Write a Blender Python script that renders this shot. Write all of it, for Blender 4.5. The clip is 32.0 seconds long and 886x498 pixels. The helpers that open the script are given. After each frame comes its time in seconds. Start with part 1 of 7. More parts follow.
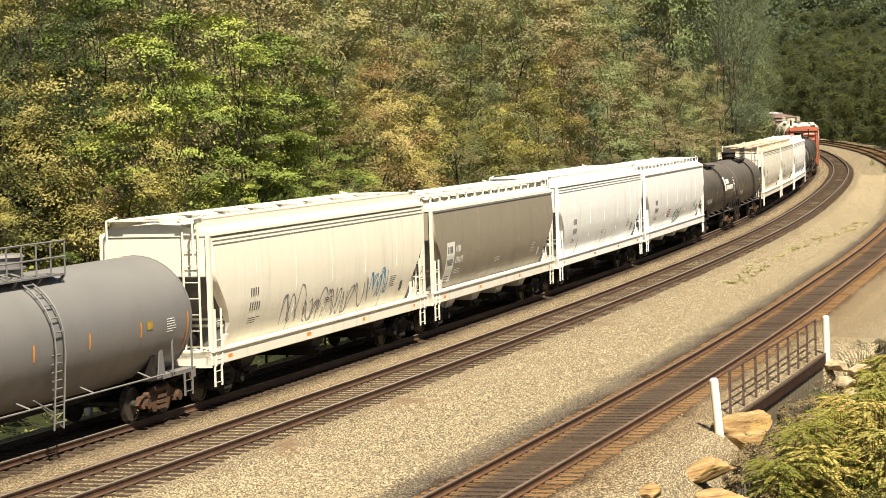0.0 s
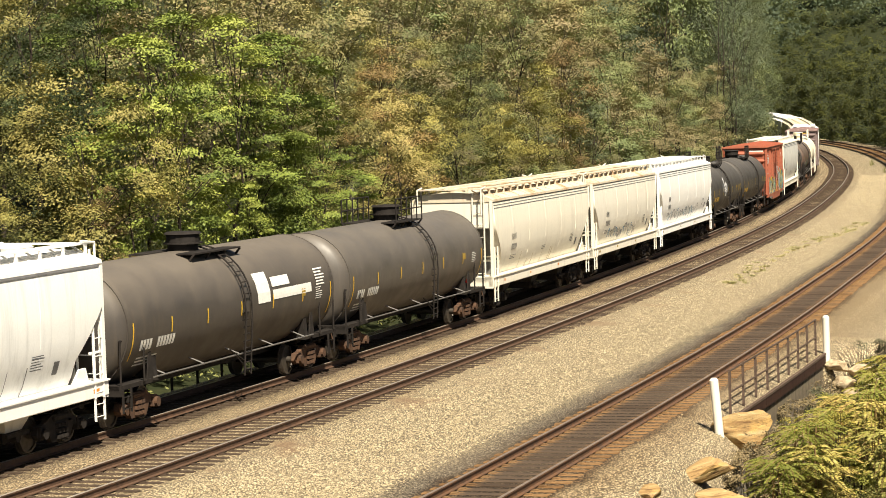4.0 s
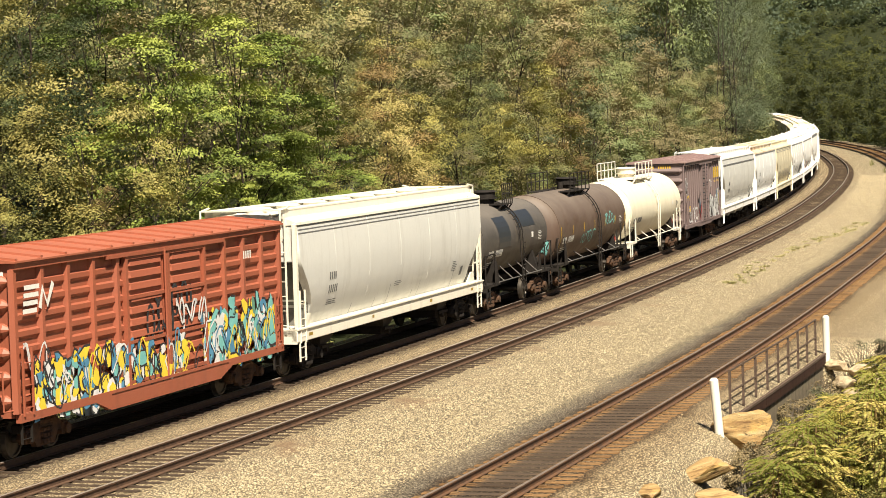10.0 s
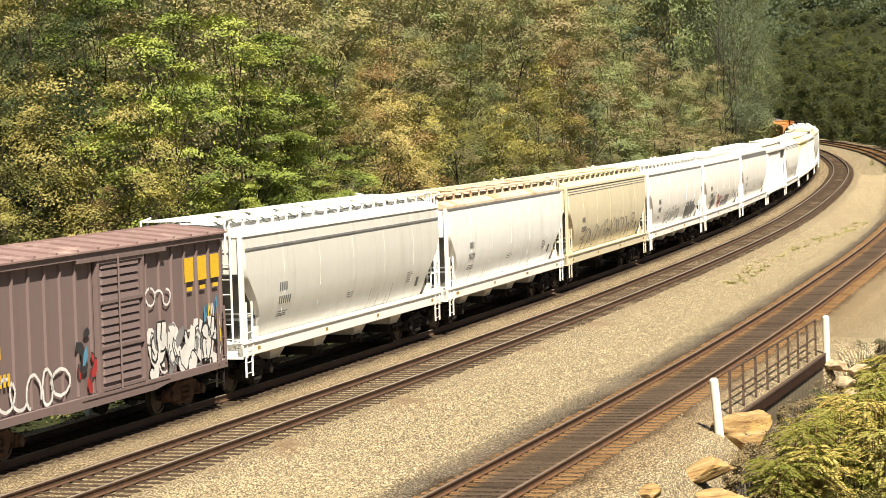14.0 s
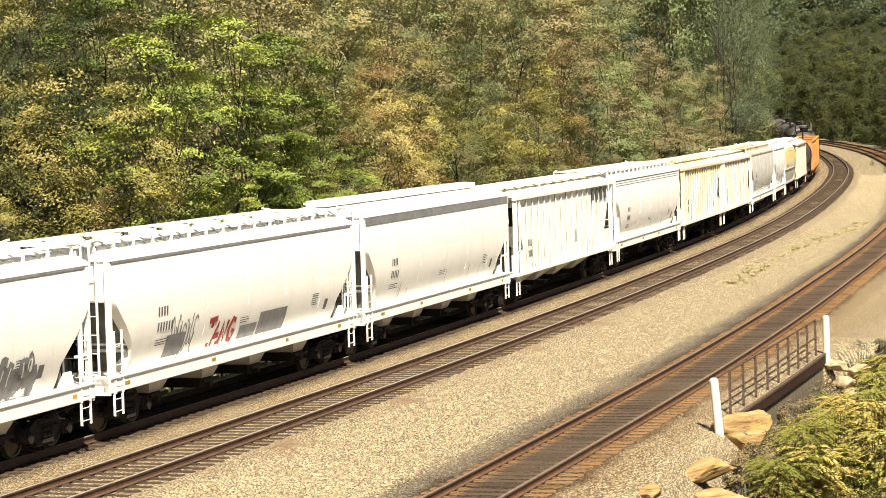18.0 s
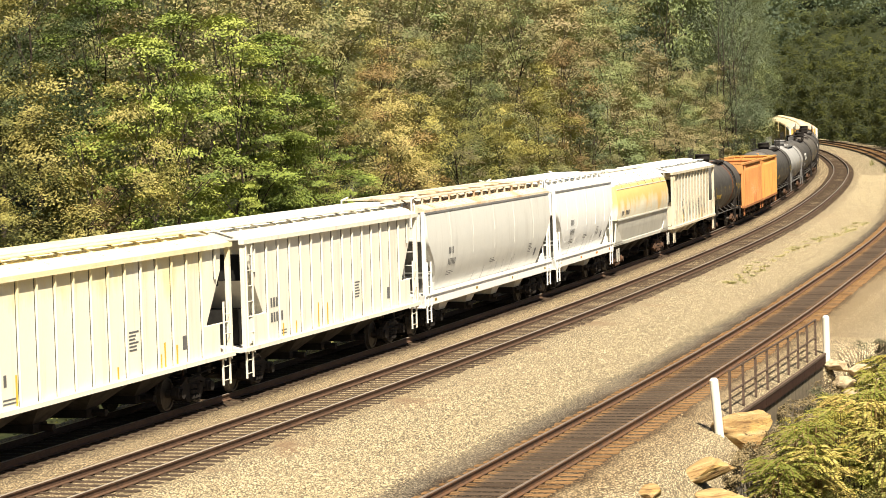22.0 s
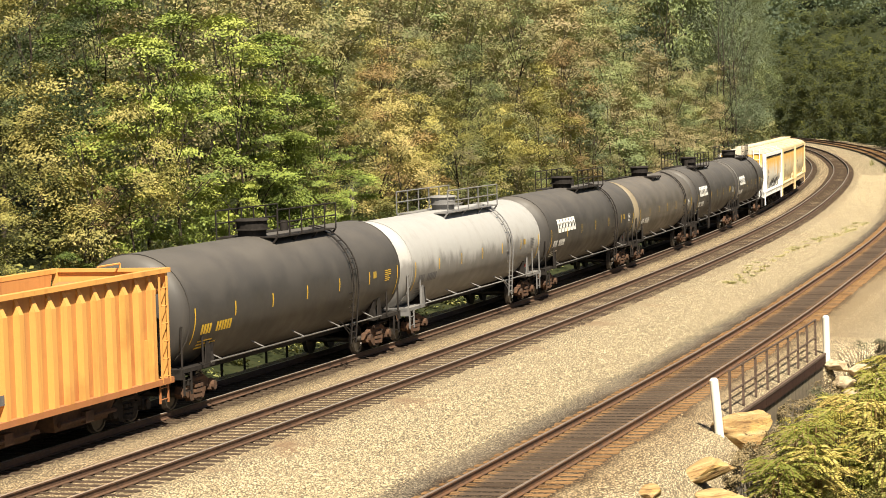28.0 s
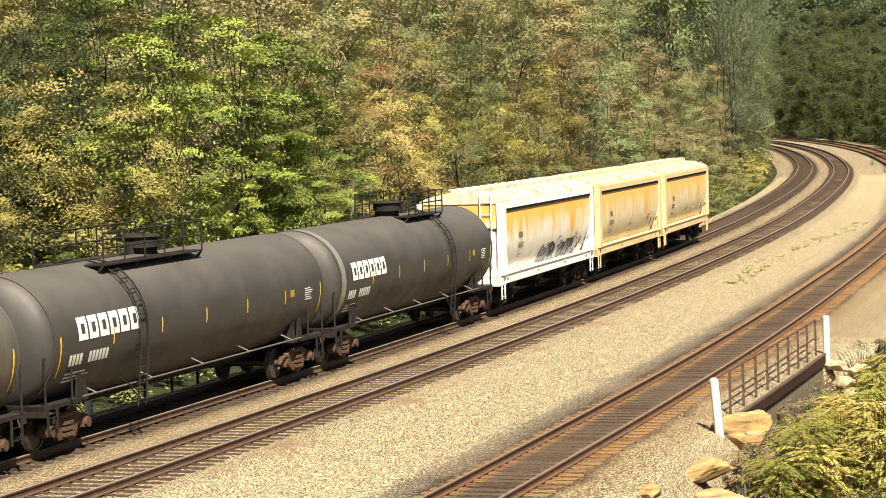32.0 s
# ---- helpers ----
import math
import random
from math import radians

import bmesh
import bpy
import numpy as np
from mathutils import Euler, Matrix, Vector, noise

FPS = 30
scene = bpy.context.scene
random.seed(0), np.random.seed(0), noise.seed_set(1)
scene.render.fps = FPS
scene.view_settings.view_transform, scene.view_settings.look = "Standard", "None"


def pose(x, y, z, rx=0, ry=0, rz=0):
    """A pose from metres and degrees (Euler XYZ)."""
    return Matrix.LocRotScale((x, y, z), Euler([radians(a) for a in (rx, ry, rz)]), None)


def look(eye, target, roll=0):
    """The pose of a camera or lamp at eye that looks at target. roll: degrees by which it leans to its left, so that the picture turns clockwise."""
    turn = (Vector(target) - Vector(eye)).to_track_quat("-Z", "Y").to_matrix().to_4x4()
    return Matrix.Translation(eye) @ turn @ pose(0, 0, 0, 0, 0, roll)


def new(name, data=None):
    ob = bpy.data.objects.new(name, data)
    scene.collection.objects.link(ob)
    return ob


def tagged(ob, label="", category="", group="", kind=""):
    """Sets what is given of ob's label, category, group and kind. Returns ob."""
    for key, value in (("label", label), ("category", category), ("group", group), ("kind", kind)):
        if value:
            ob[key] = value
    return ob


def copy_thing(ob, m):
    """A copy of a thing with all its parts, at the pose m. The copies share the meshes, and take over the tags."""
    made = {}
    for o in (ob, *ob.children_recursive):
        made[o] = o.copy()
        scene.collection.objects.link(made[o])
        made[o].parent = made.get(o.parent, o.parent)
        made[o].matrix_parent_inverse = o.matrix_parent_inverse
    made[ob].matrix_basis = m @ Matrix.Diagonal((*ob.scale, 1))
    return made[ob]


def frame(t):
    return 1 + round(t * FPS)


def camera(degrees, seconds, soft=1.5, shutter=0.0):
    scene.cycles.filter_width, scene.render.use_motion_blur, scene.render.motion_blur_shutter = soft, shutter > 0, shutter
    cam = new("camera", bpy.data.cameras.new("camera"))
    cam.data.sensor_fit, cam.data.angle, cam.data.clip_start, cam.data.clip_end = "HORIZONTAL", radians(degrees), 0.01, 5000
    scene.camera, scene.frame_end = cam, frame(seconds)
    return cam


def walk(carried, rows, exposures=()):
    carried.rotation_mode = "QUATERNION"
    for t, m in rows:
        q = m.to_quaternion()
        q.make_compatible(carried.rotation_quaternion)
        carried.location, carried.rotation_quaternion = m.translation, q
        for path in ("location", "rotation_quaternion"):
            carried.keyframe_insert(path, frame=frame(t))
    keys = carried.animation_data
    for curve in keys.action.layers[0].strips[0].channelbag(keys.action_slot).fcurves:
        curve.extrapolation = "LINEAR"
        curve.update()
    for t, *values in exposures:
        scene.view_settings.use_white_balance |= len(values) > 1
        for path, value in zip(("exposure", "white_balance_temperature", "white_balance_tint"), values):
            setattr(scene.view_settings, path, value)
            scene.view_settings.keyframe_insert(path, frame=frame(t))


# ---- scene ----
cam = camera(20.46, 32.0, soft=0.6, shutter=0.0)
EYE = pose(0, 0, 7.127, 90 - 3.0735, 0, 0) @ pose(0, 0, 0, 0, 0, -1.816)
walk(cam, [(0, EYE), (32, EYE)], exposures=[(0, 1.08), (9, 1.09), (13, 1.13), (18, 1.24), (25, 1.29), (32, 1.37)])

# ---- world, sun, exposure ----
SUN_AZ, SUN_EL = radians(-70), radians(54)      # direction towards the sun in the plan
world = bpy.data.worlds.new("world")
scene.world = world
world.use_nodes = True
wn = world.node_tree
sky = wn.nodes.new("ShaderNodeTexSky")
sky.sky_type, sky.sun_disc = "NISHITA", False
sky.sun_elevation, sky.sun_rotation = SUN_EL, math.pi / 2 - SUN_AZ
sky.air_density, sky.dust_density = 1.0, 2.0
wn.links.new(sky.outputs[0], wn.nodes["Background"].inputs[0])
wn.nodes["Background"].inputs[1].default_value = 0.028
sun = new("sun", bpy.data.lights.new("sun", "SUN"))
sun.data.energy, sun.data.angle, sun.data.color = 5.0, radians(0.53), (1.0, 0.90, 0.72)
sd = Vector((math.cos(SUN_AZ) * math.cos(SUN_EL), math.sin(SUN_AZ) * math.cos(SUN_EL), math.sin(SUN_EL)))
sun.matrix_world = look(sd * 50, (0, 0, 0))

# ---- the line of the railway: curvature and height along the middle track ----
GAUGE = 1.505
KN = [-60, 0, 50, 100, 150, 190, 220, 250, 280, 320, 420]
KV = [0.00107, 0.00146, 0.00059, 0.00104, 0.00015, 0.00083, 0.00116, 0.00175, 0.00307, 0.00373, 0.00373]
ZN = [-300, -60, 0, 80, 160, 240, 320, 420, 560]
ZV = [-0.45, -0.45, 0.0, 0.0, -0.03, 0.50, 2.20, 3.7, 4.4]
CN = [-80, 0, 50, 100, 150, 200, 260, 320, 420]      # how far the third track lies off the middle one
CV = [9.6, 8.41, 7.78, 7.48, 7.2, 7.0, 6.6, 6.2, 6.0]
OFF_A = -3.816
CANT = -0.0025
DS = 1.0
SS = np.arange(-420.0, 781.0, DS)
_k = np.interp(SS, KN, KV)
_i0 = int(np.argmin(abs(SS)))
TH = np.concatenate([[0], np.cumsum((_k[1:] + _k[:-1]) / 2 * DS)])
TH += 1.2503 - TH[_i0]
LX = np.concatenate([[0], np.cumsum((np.cos(TH[1:]) + np.cos(TH[:-1])) / 2 * DS)])
LY = np.concatenate([[0], np.cumsum((np.sin(TH[1:]) + np.sin(TH[:-1])) / 2 * DS)])
LX += -5.998 - LX[_i0]
LY += 54.326 - LY[_i0]
LZ = np.interp(SS, ZN, ZV)
LZ = np.convolve(np.pad(LZ, 12, mode="edge"), np.ones(25) / 25, "valid")


def on_line(s, lat=0.0, h=0.0):
    """A point of the railway: s along it, lat to its right, h over the rail heads."""
    th = np.interp(s, SS, TH)
    return Vector((np.interp(s, SS, LX) + math.sin(th) * lat, np.interp(s, SS, LY) - math.cos(th) * lat,
                   np.interp(s, SS, LZ) + h))


def frame_at(s, lat=0.0, h=0.0, tilt=CANT):
    """A pose on the railway: x along it, y to its left, z up, leaning into the curve."""
    th = float(np.interp(s, SS, TH))
    z0, z1 = np.interp(s - 2, SS, LZ), np.interp(s + 2, SS, LZ)
    fx = Vector((math.cos(th), math.sin(th), (z1 - z0) / 4)).normalized()
    fy = Vector((-math.sin(th), math.cos(th), -tilt)).normalized()
    fz = fx.cross(fy).normalized()
    fy = fz.cross(fx)
    m = Matrix((fx, fy, fz)).transposed().to_4x4()
    m.translation = on_line(s, lat, h)
    return m


def off_c(s):
    return float(np.interp(s, CN, CV))


def line_coords(X, Y):
    """Nearest place on the railway for many points: s and lat."""
    s_out, l_out = np.empty(len(X)), np.empty(len(X))
    keep = (SS > -160) & (SS < 620)
    sx, sy, st, s_ = LX[keep][::2], LY[keep][::2], TH[keep][::2], SS[keep][::2]
    for a in range(0, len(X), 4000):
        dx, dy = X[a:a + 4000, None] - sx, Y[a:a + 4000, None] - sy
        j = (dx * dx + dy * dy).argmin(1)
        r = np.arange(len(j))
        ddx, ddy = dx[r, j], dy[r, j]
        s_out[a:a + 4000] = s_[j] + ddx * np.cos(st[j]) + ddy * np.sin(st[j])
        l_out[a:a + 4000] = ddx * np.sin(st[j]) - ddy * np.cos(st[j])
    return s_out, l_out


def smooth(a, b, v):
    t = np.clip((v - a) / (b - a), 0, 1)
    return t * t * (3 - 2 * t)


def ground_height(X, Y):
    """The lie of the land: track bed, hillside behind the train, gully on the near side, far hills."""
    s, lat = line_coords(X, Y)
    z0 = np.interp(s, SS, LZ)
    c = np.interp(s, CN, CV)
    z = z0 - 0.75 + 0 * lat
    left = np.clip(-lat - 8.0, 0, None)
    z += np.where(left > 0, 0.42 * left + 0.10 * np.clip(left - 12, 0, None) - 0.0045 * np.clip(left - 70, 0, 300) ** 1.25, 0)
    right = np.clip(lat - c - 2.6, 0, None)
    gully = smooth(-14, 2, s) * (1 - smooth(27, 36, s))
    z -= gully * (np.clip(right * 0.8, 0, 1.0) + 0.9 * smooth(-0.7, -0.1, lat - c - 2.6))
    z -= (1 - gully) * np.clip((right - 6) * 0.25, 0, 2.0) * (s < 120)
    z += smooth(150, 240, s) * np.clip(right - 6.0, 0, 140) * 0.30
    d = np.hypot(X, Y)
    z = np.maximum(z, np.where(d < 40, 5.5 - 0.42 * np.clip(d - 2.5, 0, None), -99))
    far = smooth(420, 900, Y)
    z += far * (50 + 0.18 * np.clip(Y - 500, 0, 1200))
    z += 0.5 * np.sin(X * 0.11 + 1.3) * np.sin(Y * 0.083) * smooth(12, 40, left) + 2.0 * np.sin(X * 0.03) * np.sin(Y * 0.021 + 1) * smooth(30, 80, left)
    return z


def ground_at(x, y):
    return float(ground_height(np.array([float(x)]), np.array([float(y)]))[0])


# ---- mesh building ----
class Mesh:
    """Collects points and faces; each primitive adds to them."""

    def __init__(self):
        self.v, self.f, self.m = [], [], []

    def add(self, pts, faces, mi=0):
        n = len(self.v)
        self.v.extend(tuple(p) for p in pts)
        self.f.extend(tuple(n + i for i in f) for f in faces)
        self.m.extend([mi] * len(faces))
        return self

    def box(self, x0, x1, y0, y1, z0, z1, mi=0, bevel=0.0):
        if bevel <= 0:
            P = [(x, y, z) for z in (z0, z1) for y in (y0, y1) for x in (x0, x1)]
            return self.add(P, [(0, 2, 3, 1), (4, 5, 7, 6), (0, 1, 5, 4), (2, 6, 7, 3), (0, 4, 6, 2), (1, 3, 7, 5)], mi)
        b = bevel
        rings = []
        for z, k in ((z0, b), (z0 + b, 0), (z1 - b, 0), (z1, b)):
            rings.append([(x0 + b + k * 0.6, y0 + k, z), (x1 - b - k * 0.6, y0 + k, z), (x1 - k, y0 + b + k * 0.6, z), (x1 - k, y1 - b - k * 0.6, z),
                          (x1 - b - k * 0.6, y1 - k, z), (x0 + b + k * 0.6, y1 - k, z), (x0 + k, y1 - b - k * 0.6, z), (x0 + k, y0 + b + k * 0.6, z)])
        return self.loft(rings, mi)

    def loft(self, rings, mi=0, cap=True, closed=True):
        n = len(rings[0])
        P = [p for r in rings for p in r]
        F = []
        for a in range(len(rings) - 1):
            for b in range(n if closed else n - 1):
                c = (b + 1) % n
                F.append((a * n + b, a * n + c, (a + 1) * n + c, (a + 1) * n + b))
        if cap:
            F.append(tuple(range(n - 1, -1, -1)))
            F.append(tuple((len(rings) - 1) * n + k for k in range(n)))
        return self.add(P, F, mi)

    def rod(self, p, q, r, n=6, mi=0, r2=None):
        p, q = Vector(p), Vector(q)
        d = q - p
        if d.length < 1e-6:
            return self
        u = d.normalized()
        a = u.orthogonal().normalized()
        b = u.cross(a)
        r2 = r if r2 is None else r2
        ring = lambda c, rr: [c + (a * math.cos(2 * math.pi * k / n) + b * math.sin(2 * math.pi * k / n)) * rr for k in range(n)]
        return self.loft([ring(p, r), ring(q, r2)], mi)

    def pipe(self, pts, r, n=6, mi=0):
        for p, q in zip(pts[:-1], pts[1:]):
            self.rod(p, q, r, n, mi)
        return self

    def bar(self, p, q, w, t, mi=0, up=(0, 0, 1)):
        """A flat bar from p to q, w wide across up, t thick along it."""
        p, q = Vector(p), Vector(q)
        d = (q - p).normalized()
        side = d.cross(Vector(up))
        if side.length < 1e-4:
            side = d.cross(Vector((1, 0, 0)))
        side.normalize()
        nrm = side.cross(d).normalized()
        ring = lambda c: [c + side * w / 2 + nrm * t / 2, c - side * w / 2 + nrm * t / 2, c - side * w / 2 - nrm * t / 2, c + side * w / 2 - nrm * t / 2]
        return self.loft([ring(p), ring(q)], mi)

    def data(self, name, mats, smooth_angle=None):
        me = bpy.data.meshes.new(name)
        me.from_pydata(self.v, [], self.f)
        for mt in mats if isinstance(mats, (list, tuple)) else [mats]:
            me.materials.append(mt)
        if any(self.m):
            me.polygons.foreach_set("material_index", self.m)
        me.update()
        bm = bmesh.new()
        bm.from_mesh(me)
        bmesh.ops.recalc_face_normals(bm, faces=bm.faces)
        bm.to_mesh(me)
        bm.free()
        if smooth_angle:
            me.shade_smooth()
            me.set_sharp_from_angle(angle=radians(smooth_angle))
        return me


def part(name, mesh, material, parent, label="", smooth_angle=None, at=None):
    """Links a mesh as one object under a thing or a part."""
    me = mesh.data(name, material, smooth_angle) if isinstance(mesh, Mesh) else mesh
    ob = new(name, me)
    ob.parent = parent
    if at is not None:
        ob.matrix_basis = at
    return tagged(ob, label)


def thing(name, label, category, group="", kind="", at=None):
    ob = new(name)
    ob.empty_display_size = 0.3
    if at is not None:
        ob.matrix_basis = at
    return tagged(ob, label, category, group, kind)


# ---- materials ----
def node_mat(name, rough=0.6, metal=0.0):
    m = bpy.data.materials.new(name)
    m.use_nodes = True
    nt = m.node_tree
    bs = nt.nodes["Principled BSDF"]
    bs.inputs["Roughness"].default_value, bs.inputs["Metallic"].default_value = rough, metal
    if rough >= 0.8:                                # dusty and matt
        bs.inputs["Specular IOR Level"].default_value = 0.15
    return m, nt, bs


def noise_tex(nt, scale, detail=4.0, coord="Object", stretch=None, rough=0.6):
    tc = nt.nodes.new("ShaderNodeTexCoord")
    nz = nt.nodes.new("ShaderNodeTexNoise")
    nz.inputs["Scale"].default_value, nz.inputs["Detail"].default_value, nz.inputs["Roughness"].default_value = scale, detail, rough
    src = tc.outputs[coord]
    if stretch:
        mp = nt.nodes.new("ShaderNodeMapping")
        mp.inputs["Scale"].default_value = stretch
        nt.links.new(src, mp.inputs[0])
        src = mp.outputs[0]
    nt.links.new(src, nz.inputs["Vector"])
    return nz.outputs["Fac"]


def ramp(nt, fac, stops):
    r = nt.nodes.new("ShaderNodeValToRGB")
    while len(r.color_ramp.elements) < len(stops):
        r.color_ramp.elements.new(0.5)
    for e, (p, c) in zip(r.color_ramp.elements, stops):
        e.position = p
        e.color = (*c, 1) if not isinstance(c, (int, float)) else (c, c, c, 1)
    nt.links.new(fac, r.inputs[0])
    return r.outputs[0]


def mix(nt, fac, a, b, mode="MIX"):
    m = nt.nodes.new("ShaderNodeMix")
    m.data_type, m.blend_type = "RGBA", mode
    for sock, val in ((m.inputs[0], fac), (m.inputs[6], a), (m.inputs[7], b)):
        if isinstance(val, (int, float)):
            sock.default_value = val
        elif isinstance(val, tuple):
            sock.default_value = (*val, 1)
        else:
            nt.links.new(val, sock)
    return m.outputs[2]


def math_node(nt, op, a, b=0.0):
    m = nt.nodes.new("ShaderNodeMath")
    m.operation = op
    for sock, val in zip(m.inputs, (a, b)):
        if isinstance(val, (int, float)):
            sock.default_value = val
        else:
            nt.links.new(val, sock)
    return m.outputs[0]


def bump(nt, bs, height, strength=0.3, dist=0.02):
    b = nt.nodes.new("ShaderNodeBump")
    b.inputs["Strength"].default_value, b.inputs["Distance"].default_value = strength, dist
    nt.links.new(height, b.inputs["Height"])
    nt.links.new(b.outputs[0], bs.inputs["Normal"])


PAINTS = {}


def paint(col, dirt=0.35, dirt_col=(0.16, 0.12, 0.08), rough=0.5, rust=0.0, rust_col=(0.30, 0.12, 0.035), top_sheen=0.0, top_sheen_col=(0.23, 0.20, 0.165), rust_z=None):
    """Weathered coach paint: blotches, vertical streaks, a stain by height, a painted sky sheen on upward faces."""
    k = (col, dirt, dirt_col, rough, rust, rust_col, top_sheen, top_sheen_col, rust_z)
    if k in PAINTS:
        return PAINTS[k]
    m, nt, bs = node_mat("weathered_paint", rough)
    big = noise_tex(nt, 0.7, 5)
    streak = noise_tex(nt, 1.0, 6, stretch=(2.6, 2.6, 0.16), rough=0.7)
    fine = noise_tex(nt, 22, 3)
    c = mix(nt, ramp(nt, big, [(0.35, 0.0), (0.75, min(0.55, dirt))]), col, tuple(x * 0.72 + y * 0.28 for x, y in zip(col, dirt_col)))
    c = mix(nt, ramp(nt, streak, [(0.52, 0.0), (0.78, dirt)]), c, dirt_col)
    if rust:
        rn = noise_tex(nt, 0.45, 6, rough=0.65)
        rs = noise_tex(nt, 1.0, 5, stretch=(1.6, 1.6, 0.3))
        rr = math_node(nt, "MULTIPLY", rn, rs)
        if rust_z:                                      # stain from the eaves; with the heights reversed, darker towards the foot
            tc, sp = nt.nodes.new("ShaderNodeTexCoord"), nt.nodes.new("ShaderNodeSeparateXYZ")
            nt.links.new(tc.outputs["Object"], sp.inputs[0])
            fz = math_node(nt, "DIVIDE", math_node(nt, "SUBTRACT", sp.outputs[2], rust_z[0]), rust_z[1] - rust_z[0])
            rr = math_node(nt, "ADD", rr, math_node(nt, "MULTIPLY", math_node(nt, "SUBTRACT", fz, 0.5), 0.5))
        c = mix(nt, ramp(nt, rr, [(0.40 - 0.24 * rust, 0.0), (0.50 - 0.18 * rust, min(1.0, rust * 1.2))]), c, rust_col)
    c = mix(nt, ramp(nt, fine, [(0.3, 0.0), (0.9, 0.12)]), c, dirt_col)
    if top_sheen:                                        # dusty tone on upward faces, put in for the sky's sheen
        geo, sp = nt.nodes.new("ShaderNodeNewGeometry"), nt.nodes.new("ShaderNodeSeparateXYZ")
        nt.links.new(geo.outputs["Normal"], sp.inputs[0])
        up = math_node(nt, "ADD", sp.outputs[2], math_node(nt, "MULTIPLY", math_node(nt, "SUBTRACT", big, 0.5), 0.5))
        c = mix(nt, ramp(nt, up, [(0.15, 0.0), (0.85, top_sheen)]), c, top_sheen_col)
    nt.links.new(c, bs.inputs["Base Color"])
    nt.links.new(ramp(nt, big, [(0.3, rough - 0.1), (0.7, min(1, rough + 0.2))]), bs.inputs["Roughness"])
    bump(nt, bs, big, 0.15, 0.03)
    PAINTS[k] = m
    return m


def plain(name, col, rough=0.7, metal=0.0, var=0.35, scale=9.0, col2=None):
    m, nt, bs = node_mat(name, rough, metal)
    col2 = col2 or tuple(x * (1 - var) for x in col)
    n1, n2 = noise_tex(nt, scale, 5), noise_tex(nt, scale * 0.13, 3)
    c = mix(nt, ramp(nt, n1, [(0.35, 0.0), (0.7, 1.0)]), col, col2)
    c = mix(nt, ramp(nt, n2, [(0.35, 0.0), (0.75, 0.5)]), c, col2)
    nt.links.new(c, bs.inputs["Base Color"])
    bump(nt, bs, n1, 0.25, 0.01)
    return m


def leaf_mat(name, cols, rough=0.55, gain=1.0, blue=1.15, through_light=0.08):
    """Leaves: a colour for each leaf island, shifted from tree to tree, with some light passing through."""
    m, nt, bs = node_mat(name, rough)
    bs.inputs["Specular IOR Level"].default_value = 0.25
    geo = nt.nodes.new("ShaderNodeNewGeometry")
    oi = nt.nodes.new("ShaderNodeObjectInfo")
    clump = noise_tex(nt, 0.55, 3)
    n = len(cols)
    dark = cols[0]
    cols = [tuple(0.85 * v + 0.15 * w for v, w in zip(dark, cols[1]))] + list(cols[1:])
    cols = [(r * 1.09 * gain, g * 0.97 * gain, (b * blue + 0.002) * gain) for r, g, b in cols]
    stops = [((i + 0.5) / n, c) for i, c in enumerate(cols)]
    f = math_node(nt, "ADD", math_node(nt, "MULTIPLY", geo.outputs["Random Per Island"], 0.17),
                  math_node(nt, "MULTIPLY", clump, 0.80))
    f = math_node(nt, "ADD", f, math_node(nt, "MULTIPLY", math_node(nt, "SUBTRACT", oi.outputs["Random"], 0.58), 0.42))
    c = ramp(nt, f, stops)
    nt.links.new(c, bs.inputs["Base Color"])
    tr = nt.nodes.new("ShaderNodeBsdfTranslucent")
    nt.links.new(mix(nt, 0.5, c, (0.30, 0.30, 0.06)), tr.inputs[0])
    ms = nt.nodes.new("ShaderNodeMixShader")
    ms.inputs[0].default_value = through_light
    nt.links.new(bs.outputs[0], ms.inputs[1])
    nt.links.new(tr.outputs[0], ms.inputs[2])
    nt.links.new(ms.outputs[0], nt.nodes["Material Output"].inputs[0])
    return m


